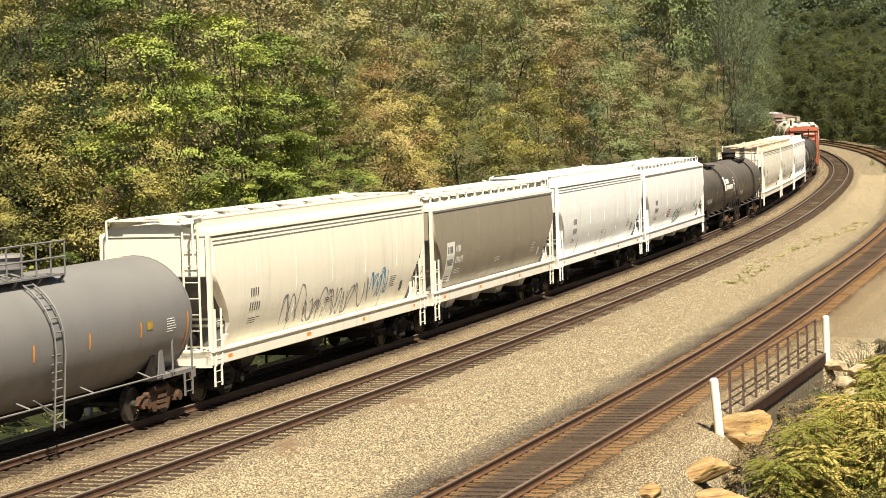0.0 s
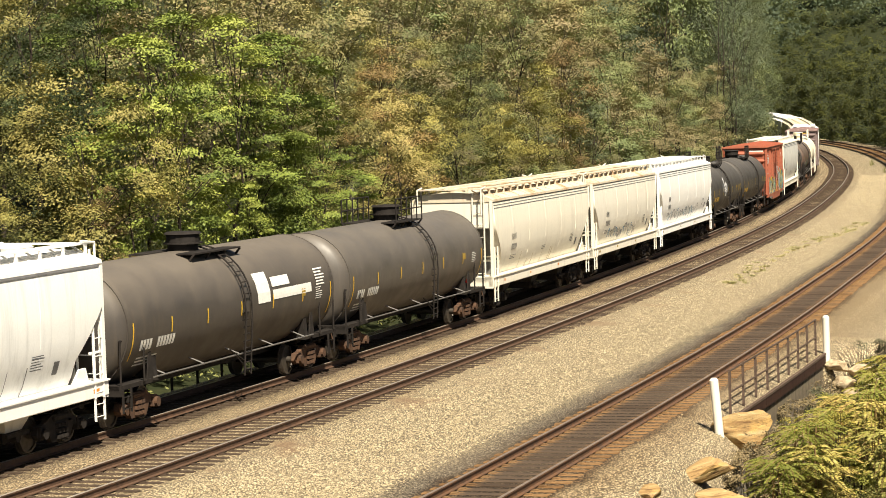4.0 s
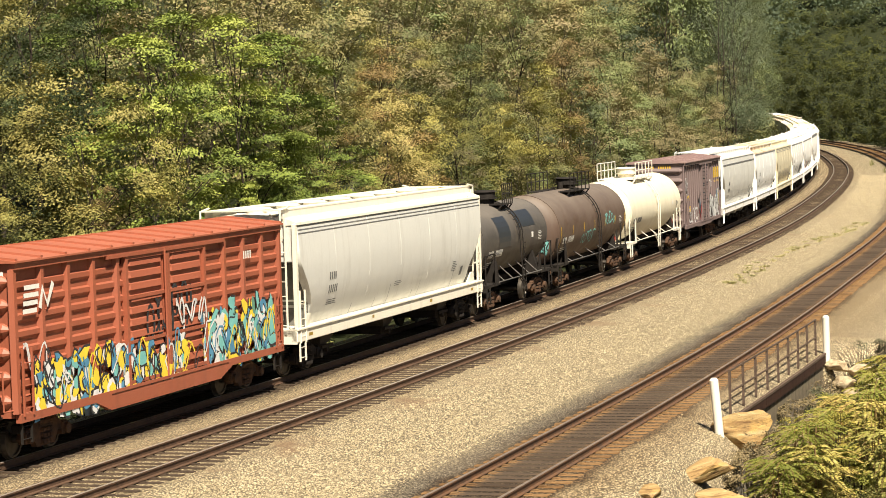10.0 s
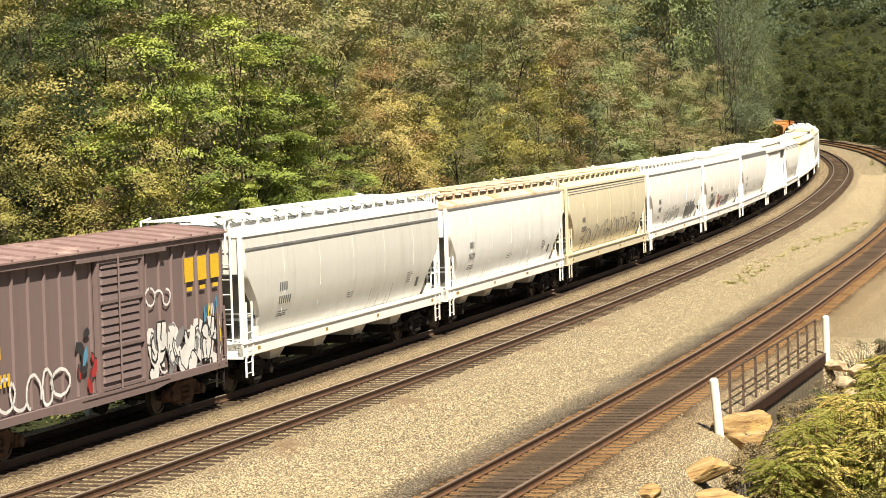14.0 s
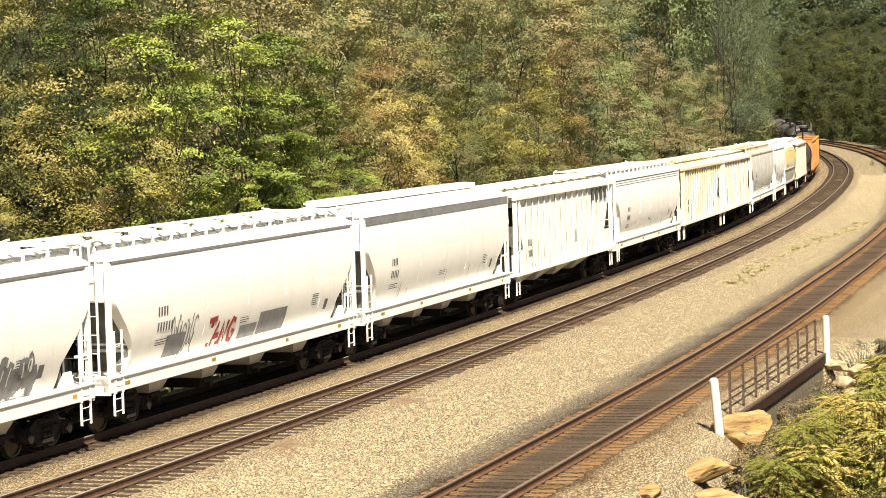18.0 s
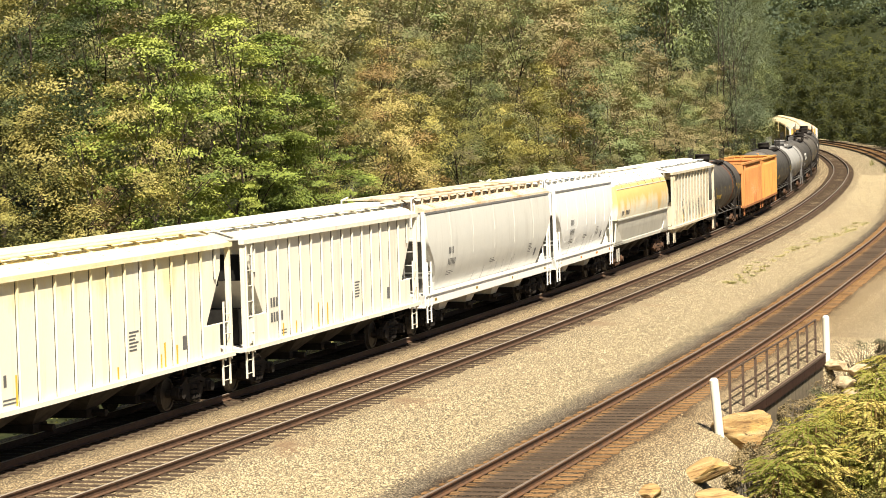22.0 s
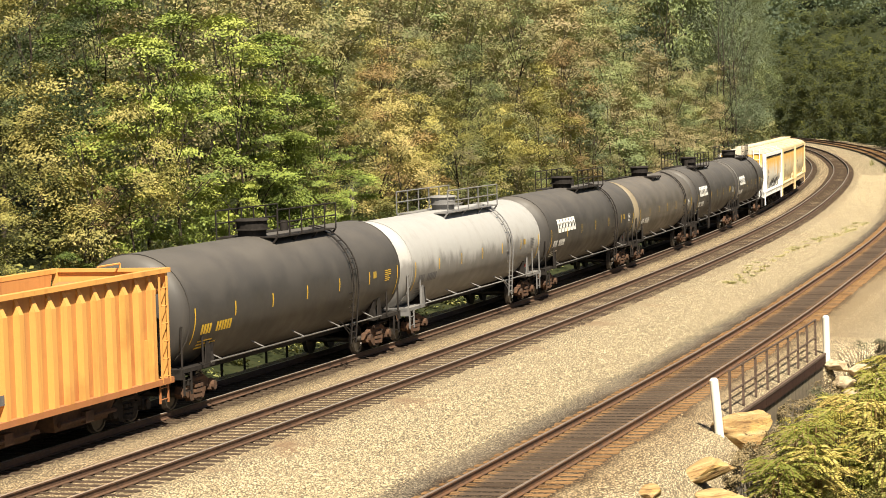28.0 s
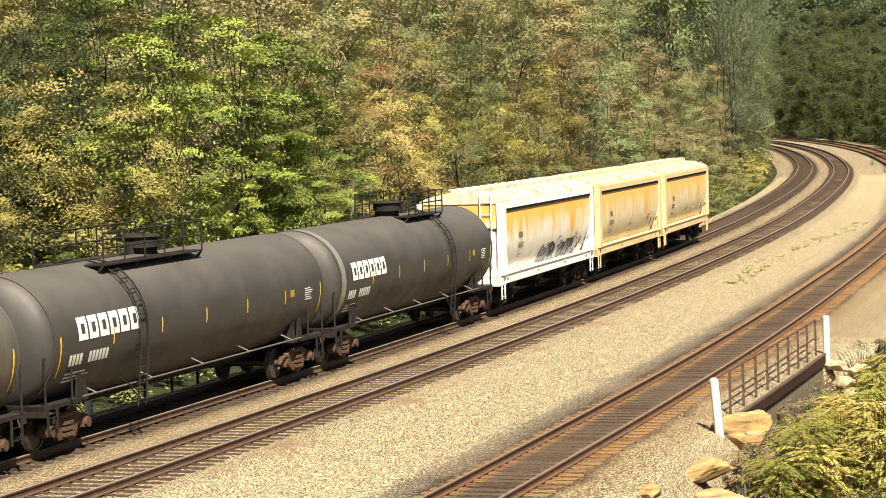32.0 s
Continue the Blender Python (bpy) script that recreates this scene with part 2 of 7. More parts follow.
def ballast_mat():
    m, nt, bs = node_mat("ballast_stone", 0.9)
    tc = nt.nodes.new("ShaderNodeTexCoord")
    vo = nt.nodes.new("ShaderNodeTexVoronoi")
    vo.inputs["Scale"].default_value = 21.0
    nt.links.new(tc.outputs["Object"], vo.inputs["Vector"])
    sep = nt.nodes.new("ShaderNodeSeparateColor")
    nt.links.new(vo.outputs["Color"], sep.inputs[0])
    stone = ramp(nt, sep.outputs[0], [(0.0, (0.34, 0.265, 0.165)), (0.30, (0.60, 0.495, 0.305)), (0.70, (0.74, 0.63, 0.41)), (1.0, (0.82, 0.72, 0.49))])
    gap = ramp(nt, vo.outputs["Distance"], [(0.26, 0.0), (0.54, 0.95)])
    c = mix(nt, gap, stone, (0.060, 0.046, 0.030))
    # coarser hollows and heaps between the stones
    v2 = nt.nodes.new("ShaderNodeTexVoronoi")
    v2.inputs["Scale"].default_value = 9.0
    nt.links.new(tc.outputs["Object"], v2.inputs["Vector"])
    c = mix(nt, ramp(nt, v2.outputs["Distance"], [(0.35, 0.0), (0.75, 0.24)]), c, (0.15, 0.115, 0.075))
    grit = noise_tex(nt, 3.2, 8, rough=0.75)
    c = mix(nt, ramp(nt, grit, [(0.42, 0.0), (0.60, 0.28)]), c, (0.58, 0.54, 0.48), "MULTIPLY")
    # stains along the tracks, by the distance across the bed (u) and along it (v)
    uv = nt.nodes.new("ShaderNodeSeparateXYZ")
    nt.links.new(tc.outputs["UV"], uv.inputs[0])
    wob = noise_tex(nt, 0.5, 5)
    wob2 = noise_tex(nt, 0.09, 4)
    u = math_node(nt, "ADD", uv.outputs[0], math_node(nt, "MULTIPLY", math_node(nt, "SUBTRACT", wob, 0.5), 0.9))

    def band(centre, half, soft, amount, colour, c):
        d = math_node(nt, "ABSOLUTE", math_node(nt, "SUBTRACT", u, centre))
        f = ramp(nt, math_node(nt, "DIVIDE", d, half + soft), [(half / (half + soft), amount), (1.0, 0.0)])
        return mix(nt, f, c, tuple(min(1.0, q / w) for q, w in zip(colour, (0.40, 0.33, 0.21))), "MULTIPLY")
    c = band(OFF_A + 1.4, 1.0, 0.9, 0.35, (0.26, 0.17, 0.09), c)
    # far track's bed: oily stain, darkened further for shade under the train
    c = band(OFF_A, 1.15, 0.7, 0.8, (0.06, 0.042, 0.03), c)
    c = band(0.0, 1.1, 0.6, 0.42, (0.24, 0.165, 0.09), c)
    c = band(8.1, 1.3, 0.30, 0.85, (0.12, 0.072, 0.036), c)
    c = band(8.05, 0.42, 0.5, 0.8, (0.14, 0.12, 0.095), c)
    c = band(6.55, 0.15, 0.8, 0.72, (0.10, 0.083, 0.070), c)
    c = band(9.8, 0.1, 0.8, 0.45, (0.24, 0.145, 0.06), c)
    # rust-brown spills beside the middle track
    spill = math_node(nt, "MULTIPLY", ramp(nt, noise_tex(nt, 0.33, 4), [(0.56, 0.0), (0.66, 0.85)]),
                      ramp(nt, math_node(nt, "DIVIDE", math_node(nt, "ABSOLUTE", math_node(nt, "SUBTRACT", u, 1.95)), 1.0), [(0.35, 1.0), (0.85, 0.0)]))
    c = mix(nt, spill, c, (0.155, 0.10, 0.06))
    c = mix(nt, ramp(nt, wob2, [(0.45, 0.0), (0.7, 0.26)]), c, (0.24, 0.185, 0.125))
    nt.links.new(c, bs.inputs["Base Color"])
    bump(nt, bs, vo.outputs["Distance"], -1.0, 0.05)
    return m


def leaf_free(name):
    m, nt, bs = node_mat(name, 0.9)
    geo = nt.nodes.new("ShaderNodeNewGeometry")
    c = ramp(nt, geo.outputs["Random Per Island"], [(0.0, (0.20, 0.16, 0.095)), (0.35, (0.36, 0.295, 0.180)), (0.75, (0.46, 0.385, 0.245)), (1.0, (0.55, 0.465, 0.31))])
    nt.links.new(mix(nt, ramp(nt, noise_tex(nt, 30, 3), [(0.4, 0.0), (0.8, 0.4)]), c, (0.15, 0.12, 0.09)), bs.inputs["Base Color"])
    return m


def tie_stained():
    """Rust-stained tie, black with oil along its middle."""
    m, nt, bs = node_mat("stained_tie", 0.95)
    n1 = noise_tex(nt, 4, 5)
    c = mix(nt, ramp(nt, n1, [(0.35, 0.0), (0.7, 1.0)]), (0.27, 0.155, 0.068), (0.095, 0.057, 0.030))
    tc, sp = nt.nodes.new("ShaderNodeTexCoord"), nt.nodes.new("ShaderNodeSeparateXYZ")
    nt.links.new(tc.outputs["Object"], sp.inputs[0])
    d = math_node(nt, "ADD", math_node(nt, "ABSOLUTE", sp.outputs[1]), math_node(nt, "MULTIPLY", math_node(nt, "SUBTRACT", noise_tex(nt, 1.3, 3), 0.5), 0.5))
    fine = noise_tex(nt, 9, 4)
    c = mix(nt, ramp(nt, math_node(nt, "ADD", d, math_node(nt, "MULTIPLY", math_node(nt, "SUBTRACT", fine, 0.5), 0.55)), [(0.34, 0.86), (0.70, 0.0)]), c, (0.056, 0.044, 0.036))
    oi = nt.nodes.new("ShaderNodeObjectInfo")
    c = mix(nt, ramp(nt, oi.outputs["Random"], [(0.0, 0.55), (0.6, 0.0)]), c, (0.45, 0.40, 0.36), "MULTIPLY")
    nt.links.new(c, bs.inputs["Base Color"])
    bump(nt, bs, n1, 0.3, 0.01)
    return m


BALLAST = ballast_mat()
STONE = leaf_free("loose_stone")
SOIL = plain("forest_floor", (0.034, 0.036, 0.014), 0.95, var=0.6, scale=2.5, col2=(0.012, 0.018, 0.006))
RAIL = plain("rail_steel", (0.115, 0.062, 0.036), 0.7, 0.1, var=0.5, scale=6)
RAIL_HEAD = plain("rail_head", (0.52, 0.45, 0.38), 0.38, 0.6, var=0.3, scale=4)
TIE = plain("creosoted_tie", (0.082, 0.056, 0.037), 0.95, var=0.6, scale=5, col2=(0.035, 0.025, 0.018))
TIE_C = tie_stained()
RAIL_STAINED = plain("stained_rail", (0.15, 0.068, 0.028), 0.75, 0.1, var=0.6, scale=5, col2=(0.06, 0.036, 0.024))
RAIL_DULL = plain("dull_rail_head", (0.26, 0.20, 0.155), 0.5, 0.3, var=0.4, scale=4)
BARK = plain("bark", (0.050, 0.040, 0.030), 0.95, var=0.5, scale=6)

# ---- ground ----
def axis(parts):
    out = []
    for a, b, step in parts:
        out.extend(np.arange(a, b, step))
    return np.array(out + [parts[-1][1]], float)


def build_ground():
    gx = axis([(-2400, -400, 200), (-400, -120, 14), (-120, -30, 4), (-30, 80, 1.6), (80, 200, 8), (200, 500, 30), (500, 2400, 190)])
    gy = axis([(-1500, -200, 130), (-200, -40, 16), (-40, 40, 4), (40, 180, 1.8), (180, 460, 5), (460, 900, 20), (900, 3600, 180)])
    X, Y = np.meshgrid(gx, gy)
    Z = ground_height(X.ravel(), Y.ravel())
    nx, ny = len(gx), len(gy)
    idx = np.arange(nx * ny).reshape(ny, nx)
    F = np.stack([idx[:-1, :-1], idx[:-1, 1:], idx[1:, 1:], idx[1:, :-1]], -1).reshape(-1, 4)
    me = bpy.data.meshes.new("ground")
    me.from_pydata(np.c_[X.ravel(), Y.ravel(), Z].tolist(), [], F.tolist())
    me.materials.append(SOIL)
    me.shade_smooth()
    tagged(new("ground", me), "brown leaf-littered soil of a wooded valley", "ground", kind="structure")


def build_ballast():
    srows = np.concatenate([np.arange(-90, 130, 1.0), np.arange(130, 470, 3.0)])
    cols = [-7.9, -6.6, -6.0, -5.2, OFF_A, -2.2, -1.5, 0.0, 1.5, 2.1, 3.2, 4.4, 5.6, -1.7, -1.2, 0.0, 1.2, 1.75, 2.6, 3.2]
    hts = [-1.1, -0.62, -0.30, -0.215, -0.196, -0.215, -0.205, -0.194, -0.205, -0.27, -0.33, -0.33, -0.29, -0.215, -0.206, -0.198, -0.206, -0.23, -0.45, -1.2]
    V, UV = [], []
    for s in srows:
        c = off_c(s)
        for k, (u, h) in enumerate(zip(cols, hts)):
            lat = u + c if k >= 13 else u
            if k >= 18 and 8.7 < s < 23.6:
                lat, h = (10.62, -0.42) if k == 18 else (10.64, -2.2)
            elif k >= 18 and 23.6 <= s < 27:
                lat, h = (10.8, -0.42) if k == 18 else (11.1, -1.6)
            elif k >= 18 and s >= 27:
                lat, h = (c + 4.2, -0.32) if k == 18 else (c + 6.5, -1.0)
            wob = (0.010 if h > -0.22 else 0.035) * noise.noise((s * 0.6, lat * 0.9, 0.0)) if k not in (0, 19) else 0.12 * noise.noise((s * 0.3, lat, 4.0))
            V.append(on_line(s, lat, h + wob))
            UV.append((u + 8.1 if k >= 13 else u, s))
    n = len(cols)
    F = [(a * n + b, (a + 1) * n + b, (a + 1) * n + b + 1, a * n + b + 1) for a in range(len(srows) - 1) for b in range(n - 1)]
    me = bpy.data.meshes.new("ballast")
    me.from_pydata([tuple(v) for v in V], [], [f[::-1] for f in F])
    me.materials.append(BALLAST)
    uvl = me.uv_layers.new(name="bed")
    for lp in me.loops:
        uvl.data[lp.index].uv = UV[lp.vertex_index]
    me.shade_smooth()
    tagged(new("ballast", me), "pale buff crushed-stone ballast, stained dark along the tracks", "track bed", kind="structure")


def rail_mesh(lat_of, s0, s1):
    m = Mesh()
    prof = [(-0.07, -0.17), (-0.07, -0.155), (-0.012, -0.135), (-0.012, -0.045), (-0.037, -0.035), (-0.037, -0.004), (-0.028, 0.0),
            (0.028, 0.0), (0.037, -0.004), (0.037, -0.035), (0.012, -0.045), (0.012, -0.135), (0.07, -0.155), (0.07, -0.17)]
    rings = [[on_line(s, lat_of(s) + a, b) for a, b in prof] for s in np.concatenate([np.arange(s0, 120, 2.0), np.arange(120, s1 + 1, 4.0)])]
    n = len(prof)
    m.loft(rings)
    m.m = [1 if (i % n) in (5, 6, 7) and i < (len(rings) - 1) * n else 0 for i in range(len(m.f))]
    return m


def build_track(name, label, lat_of, tie_mat, seed, rail=(RAIL, RAIL_HEAD)):
    rnd = random.Random(seed)
    top = thing(name, label, "railway track", "railway tracks", "structure")
    for side in (-1, 1):
        part("rail", rail_mesh(lambda s: lat_of(s) + side * GAUGE / 2, -88, 460), list(rail), top, "rusty steel rail with a worn bright head")
    shapes = []
    for k in range(5):
        m = Mesh()
        L = 1.29 + rnd.uniform(-0.03, 0.03)
        m.box(-0.115, 0.115, -L, L + rnd.uniform(-0.04, 0.05), -0.16, 0, bevel=0.012)
        for sg in (-1, 1):
            m.box(-0.09, 0.09, sg * GAUGE / 2 - 0.19, sg * GAUGE / 2 + 0.19, -0.002, 0.014)
        shapes.append(m.data("tie", tie_mat))
    far = Mesh()
    s, k = -30.0, 0
    while s < 440:
        M = frame_at(s, lat_of(s), -0.184 + rnd.uniform(-0.008, 0.006)) @ pose(0, rnd.uniform(-0.04, 0.04), 0, 0, 0, rnd.uniform(-1.2, 1.2))
        if -22 < s < 128:
            part("tie", rnd.choice(shapes), None, top, at=M)
        else:
            P = [M @ Vector((x, y, z)) for z in (-0.1, 0) for y in (-1.29, 1.29) for x in (-0.115, 0.115)]
            far.add(P, [(4, 5, 7, 6), (0, 1, 5, 4), (2, 6, 7, 3), (0, 4, 6, 2), (1, 3, 7, 5)])
        s += 0.515 + rnd.uniform(-0.02, 0.02)
    tagged(part("tie_row", far, tie_mat, top, "distant timber ties"), kind="stuff")


build_ground()
build_ballast()
build_track("track_far", "main track on timber ties under the passing train", lambda s: OFF_A, TIE, 1)
build_track("track_middle", "empty main track on weathered timber ties", lambda s: 0.0, TIE, 2)
build_track("track_near", "oil-stained side track with rust-orange ties", off_c, TIE_C, 3, (RAIL_STAINED, RAIL_DULL))

# ---- plants ----
LEAF_GREEN = leaf_mat("green_leaves", [(0.022, 0.040, 0.008), (0.085, 0.128, 0.018), (0.185, 0.240, 0.034), (0.320, 0.370, 0.075)], gain=1.38, blue=1.30)
LEAF_OLIVE = leaf_mat("olive_leaves", [(0.033, 0.040, 0.010), (0.118, 0.130, 0.025), (0.232, 0.232, 0.045), (0.350, 0.328, 0.078)], gain=1.24, blue=1.30)
LEAF_YELLOW = leaf_mat("yellowing_leaves", [(0.038, 0.043, 0.011), (0.130, 0.136, 0.029), (0.235, 0.232, 0.053), (0.325, 0.300, 0.080), (0.34, 0.27, 0.085)], gain=1.12, blue=1.30)
LEAF_RUSSET = leaf_mat("russet_leaves", [(0.042, 0.034, 0.012), (0.135, 0.106, 0.030), (0.225, 0.172, 0.048), (0.310, 0.225, 0.074)], gain=1.28, blue=1.30)
LEAF_DARK_SHADE = leaf_mat("shade_dark_leaves", [(0.014, 0.026, 0.008), (0.042, 0.066, 0.018), (0.090, 0.118, 0.034)])
# trees farther off: haze mixed into bluer, flatter versions of the leaf colours
LEAF_MUTED_HAZE = [leaf_mat("hazed_green_leaves", [(0.045, 0.066, 0.020), (0.125, 0.172, 0.038), (0.220, 0.270, 0.062)], gain=1.35, blue=1.75, through_light=0.2),
              leaf_mat("hazed_olive_leaves", [(0.055, 0.064, 0.020), (0.150, 0.168, 0.040), (0.255, 0.262, 0.066)], gain=1.35, blue=1.65, through_light=0.2),
              leaf_mat("hazed_yellow_leaves", [(0.065, 0.067, 0.020), (0.175, 0.176, 0.042), (0.300, 0.284, 0.072)], gain=1.35, blue=1.65, through_light=0.2),
              leaf_mat("hazed_olive_sprays", [(0.052, 0.065, 0.020), (0.140, 0.168, 0.040), (0.235, 0.258, 0.066)], gain=1.35, blue=1.65, through_light=0.2),
              leaf_mat("hazed_russet_leaves", [(0.060, 0.058, 0.020), (0.155, 0.146, 0.042), (0.255, 0.225, 0.068)], gain=1.30, blue=1.65, through_light=0.2),
              leaf_mat("hazed_dark_leaves", [(0.030, 0.048, 0.018), (0.070, 0.100, 0.032), (0.130, 0.165, 0.052)], gain=1.2, blue=1.6, through_light=0.2)]
# distance haze is put into these bluer, low-contrast, light-passing leaf colours
LEAF_FAR_HAZE = leaf_mat("hazed_distant_leaves", [(0.034, 0.054, 0.028), (0.046, 0.066, 0.032), (0.058, 0.076, 0.034), (0.085, 0.086, 0.038)], 0.8, gain=1.35, blue=1.15, through_light=0.65)
LEAF_HAZE = leaf_mat("hazed_hilltop_leaves", [(0.050, 0.078, 0.046), (0.075, 0.105, 0.058), (0.110, 0.135, 0.070)], 0.8, gain=2.5, blue=1.15, through_light=0.65)
LEAF_RIDGE_HAZE = leaf_mat("hazed_ridge_leaves", [(0.060, 0.085, 0.072), (0.075, 0.105, 0.088), (0.090, 0.120, 0.095)], 0.8)
LEAF_SUMAC = leaf_mat("sumac_leaves", [(0.14, 0.180, 0.034), (0.20, 0.240, 0.045), (0.24, 0.285, 0.060), (0.36, 0.35, 0.080), (0.50, 0.40, 0.10), (0.48, 0.22, 0.09)], gain=1.12, blue=1.0, through_light=0.45)
LEAF_THICKET = leaf_mat("thicket_leaves", [(0.10, 0.125, 0.030), (0.16, 0.185, 0.042), (0.22, 0.215, 0.060), (0.30, 0.22, 0.085)], gain=1.05, through_light=0.4)
LEAF_WEED = leaf_mat("weed_leaves", [(0.075, 0.095, 0.024), (0.15, 0.175, 0.045), (0.25, 0.255, 0.080)])
SUMACSTEM = plain("sumac_stem", (0.26, 0.17, 0.075), 0.8, var=0.4, scale=8)
LEAF_DRY = leaf_mat("dry_stalks", [(0.17, 0.15, 0.065), (0.26, 0.225, 0.10), (0.36, 0.31, 0.16)])
LEAF_GREY = leaf_mat("grey_green_leaves", [(0.07, 0.08, 0.035), (0.13, 0.14, 0.07), (0.20, 0.20, 0.11)])


LEAF_AUTUMN = leaf_mat("autumn_sumac_leaves", [(0.20, 0.22, 0.045), (0.30, 0.30, 0.06), (0.38, 0.33, 0.08), (0.42, 0.24, 0.08), (0.36, 0.10, 0.06)])
LEAF_TUFT = leaf_mat("ballast_weed", [(0.20, 0.22, 0.07), (0.30, 0.31, 0.11), (0.40, 0.38, 0.16)])


def leaf_mesh(name, P, N, size, mat, rs, aspect=0.62):
    """Many small leaves, each a diamond folded along its rib: centres P, facing N."""
    n = len(P)
    N = N / (np.linalg.norm(N, axis=1, keepdims=True) + 1e-9)
    R = rs.normal(size=(n, 3))
    A = np.cross(N, R)
    A /= np.linalg.norm(A, axis=1, keepdims=True) + 1e-9
    B = np.cross(N, A)
    L = (size * rs.uniform(0.65, 1.3, n))[:, None]
    V = np.empty((n, 4, 3))
    V[:, 0] = P - A * L / 2
    V[:, 1] = P + B * L * aspect / 2 + N * L * 0.10
    V[:, 2] = P + A * L / 2
    V[:, 3] = P - B * L * aspect / 2 + N * L * 0.10
    me = bpy.data.meshes.new(name)
    me.vertices.add(n * 4)
    me.vertices.foreach_set("co", V.ravel())
    i = np.arange(n)[:, None] * 4
    F = np.concatenate([i + [0, 1, 2], i + [0, 2, 3]], 1).ravel()
    me.loops.add(n * 6)
    me.loops.foreach_set("vertex_index", F.astype(np.int32))
    me.polygons.add(n * 2)
    me.polygons.foreach_set("loop_start", np.arange(n * 2, dtype=np.int32) * 3)
    me.polygons.foreach_set("loop_total", np.full(n * 2, 3, dtype=np.int32))
    me.materials.append(mat)
    me.update()
    return me


def crown_points(rs, clumps, per, H, R, base, clump_r, flat=0.36, turned=0.30):
    """Leaf places in sprays on the crown's outside: uneven, with gaps between."""
    nb = max(4, clumps // 8)
    z = (np.arange(nb) + rs.uniform(0, 1, nb)) / nb
    a = rs.uniform(0, 2 * math.pi, nb)
    prof = np.sin(np.clip(0.22 + z * 0.78, 0, 1) * math.pi) ** 0.6
    rad = R * prof * rs.uniform(0.35, 0.85, nb)
    br = R * rs.uniform(0.24, 0.42, nb)
    bc = np.stack([rad * np.cos(a), rad * np.sin(a), base + br * 0.3 + z * (H - base - br)], 1)
    b = rs.randint(0, nb, clumps)
    d = rs.normal(size=(clumps, 3))
    d[:, :2] += 0.7 * np.stack([np.cos(a[b]), np.sin(a[b])], 1)
    d[:, 2] += 0.8
    d /= np.linalg.norm(d, axis=1, keepdims=True)
    C = bc[b] + d * (br[b] * rs.uniform(0.75, 1.08, clumps))[:, None]
    C[:, 2] = np.maximum(C[:, 2], base)
    out = d * 1.1
    k = np.repeat(np.arange(clumps), per)
    n = len(k)
    q = rs.normal(size=(n, 3)) * 0.55
    cr = clump_r * rs.uniform(0.6, 1.25, clumps)
    P = C[k] + q * cr[k][:, None] * np.array([1, 1, flat])
    P[:, 2] -= 0.25 * (np.hypot(q[:, 0], q[:, 1])) * cr[k]
    N = out[k] * 0.6 + np.array([0, 0, 0.7]) + rs.normal(size=(n, 3)) * turned
    return C, P, N


def inner_leaves(rs, n, H, R, base):
    """Shaded foliage deep in the crown, which closes it round the trunk."""
    a, z = rs.uniform(0, 2 * math.pi, n), rs.uniform(0, 1, n)
    r = R * 0.40 * np.sqrt(rs.uniform(0, 1, n)) * np.sin(np.clip(0.2 + 0.8 * z, 0, 1) * math.pi) ** 0.5
    P = np.stack([r * np.cos(a), r * np.sin(a), base + z * (H * 0.95 - base)], 1)
    return P, rs.normal(size=(n, 3))


def tree_proto(name, label, mat, seed, H=11.0, R=3.0, base=1.0, clumps=95, per=70, leaf=0.17, clump_r=0.85, twigs=True, flat=0.26, inner=600):
    rs = np.random.RandomState(seed)
    rnd = random.Random(seed)
    t = thing(name, label, "tree", "trees of the wood")
    C, P, N = crown_points(rs, clumps, per, H, R, base, clump_r, flat)
    m = Mesh()
    lean = Vector((rnd.uniform(-0.6, 0.6), rnd.uniform(-0.6, 0.6), 0))
    spine = [Vector((0, 0, -0.6))] + [lean * u + Vector((rnd.uniform(-0.28, 0.28), rnd.uniform(-0.28, 0.28), H * u)) for u in (0.1, 0.22, 0.34, 0.46, 0.58, 0.72)]
    rad = [0.11, 0.10, 0.08, 0.06, 0.042, 0.026, 0.010]
    for a in range(6):
        m.rod(spine[a], spine[a + 1], rad[a], 6, r2=rad[a + 1])
    part("trunk", m, BARK, t)
    m = Mesh()
    for c in C[::9]:
        z = max(H * 0.12, c[2] * 0.72)
        b = Vector((lean.x * z / H, lean.y * z / H, z))
        mid = b.lerp(Vector(c), 0.55) + Vector((0, 0, 0.25))
        m.rod(b, mid, 0.026, 4, r2=0.016)
        m.rod(mid, Vector(c), 0.016, 4, r2=0.006)
        if twigs:
            for k in range(1):
                m.rod(mid, Vector(c) + Vector((rnd.uniform(-0.9, 0.9), rnd.uniform(-0.9, 0.9), rnd.uniform(-0.3, 0.7))), 0.012, 4, r2=0.005)
    part("branchwork", m, BARK, t)
    P2, N2 = inner_leaves(rs, inner, H, R, base)
    size = np.concatenate([np.full(len(P), leaf), np.full(inner, max(0.15, leaf))])
    part("crown", leaf_mesh("crown", np.concatenate([P, P2]), np.concatenate([N, N2]), size, mat, rs), None, t)
    return t


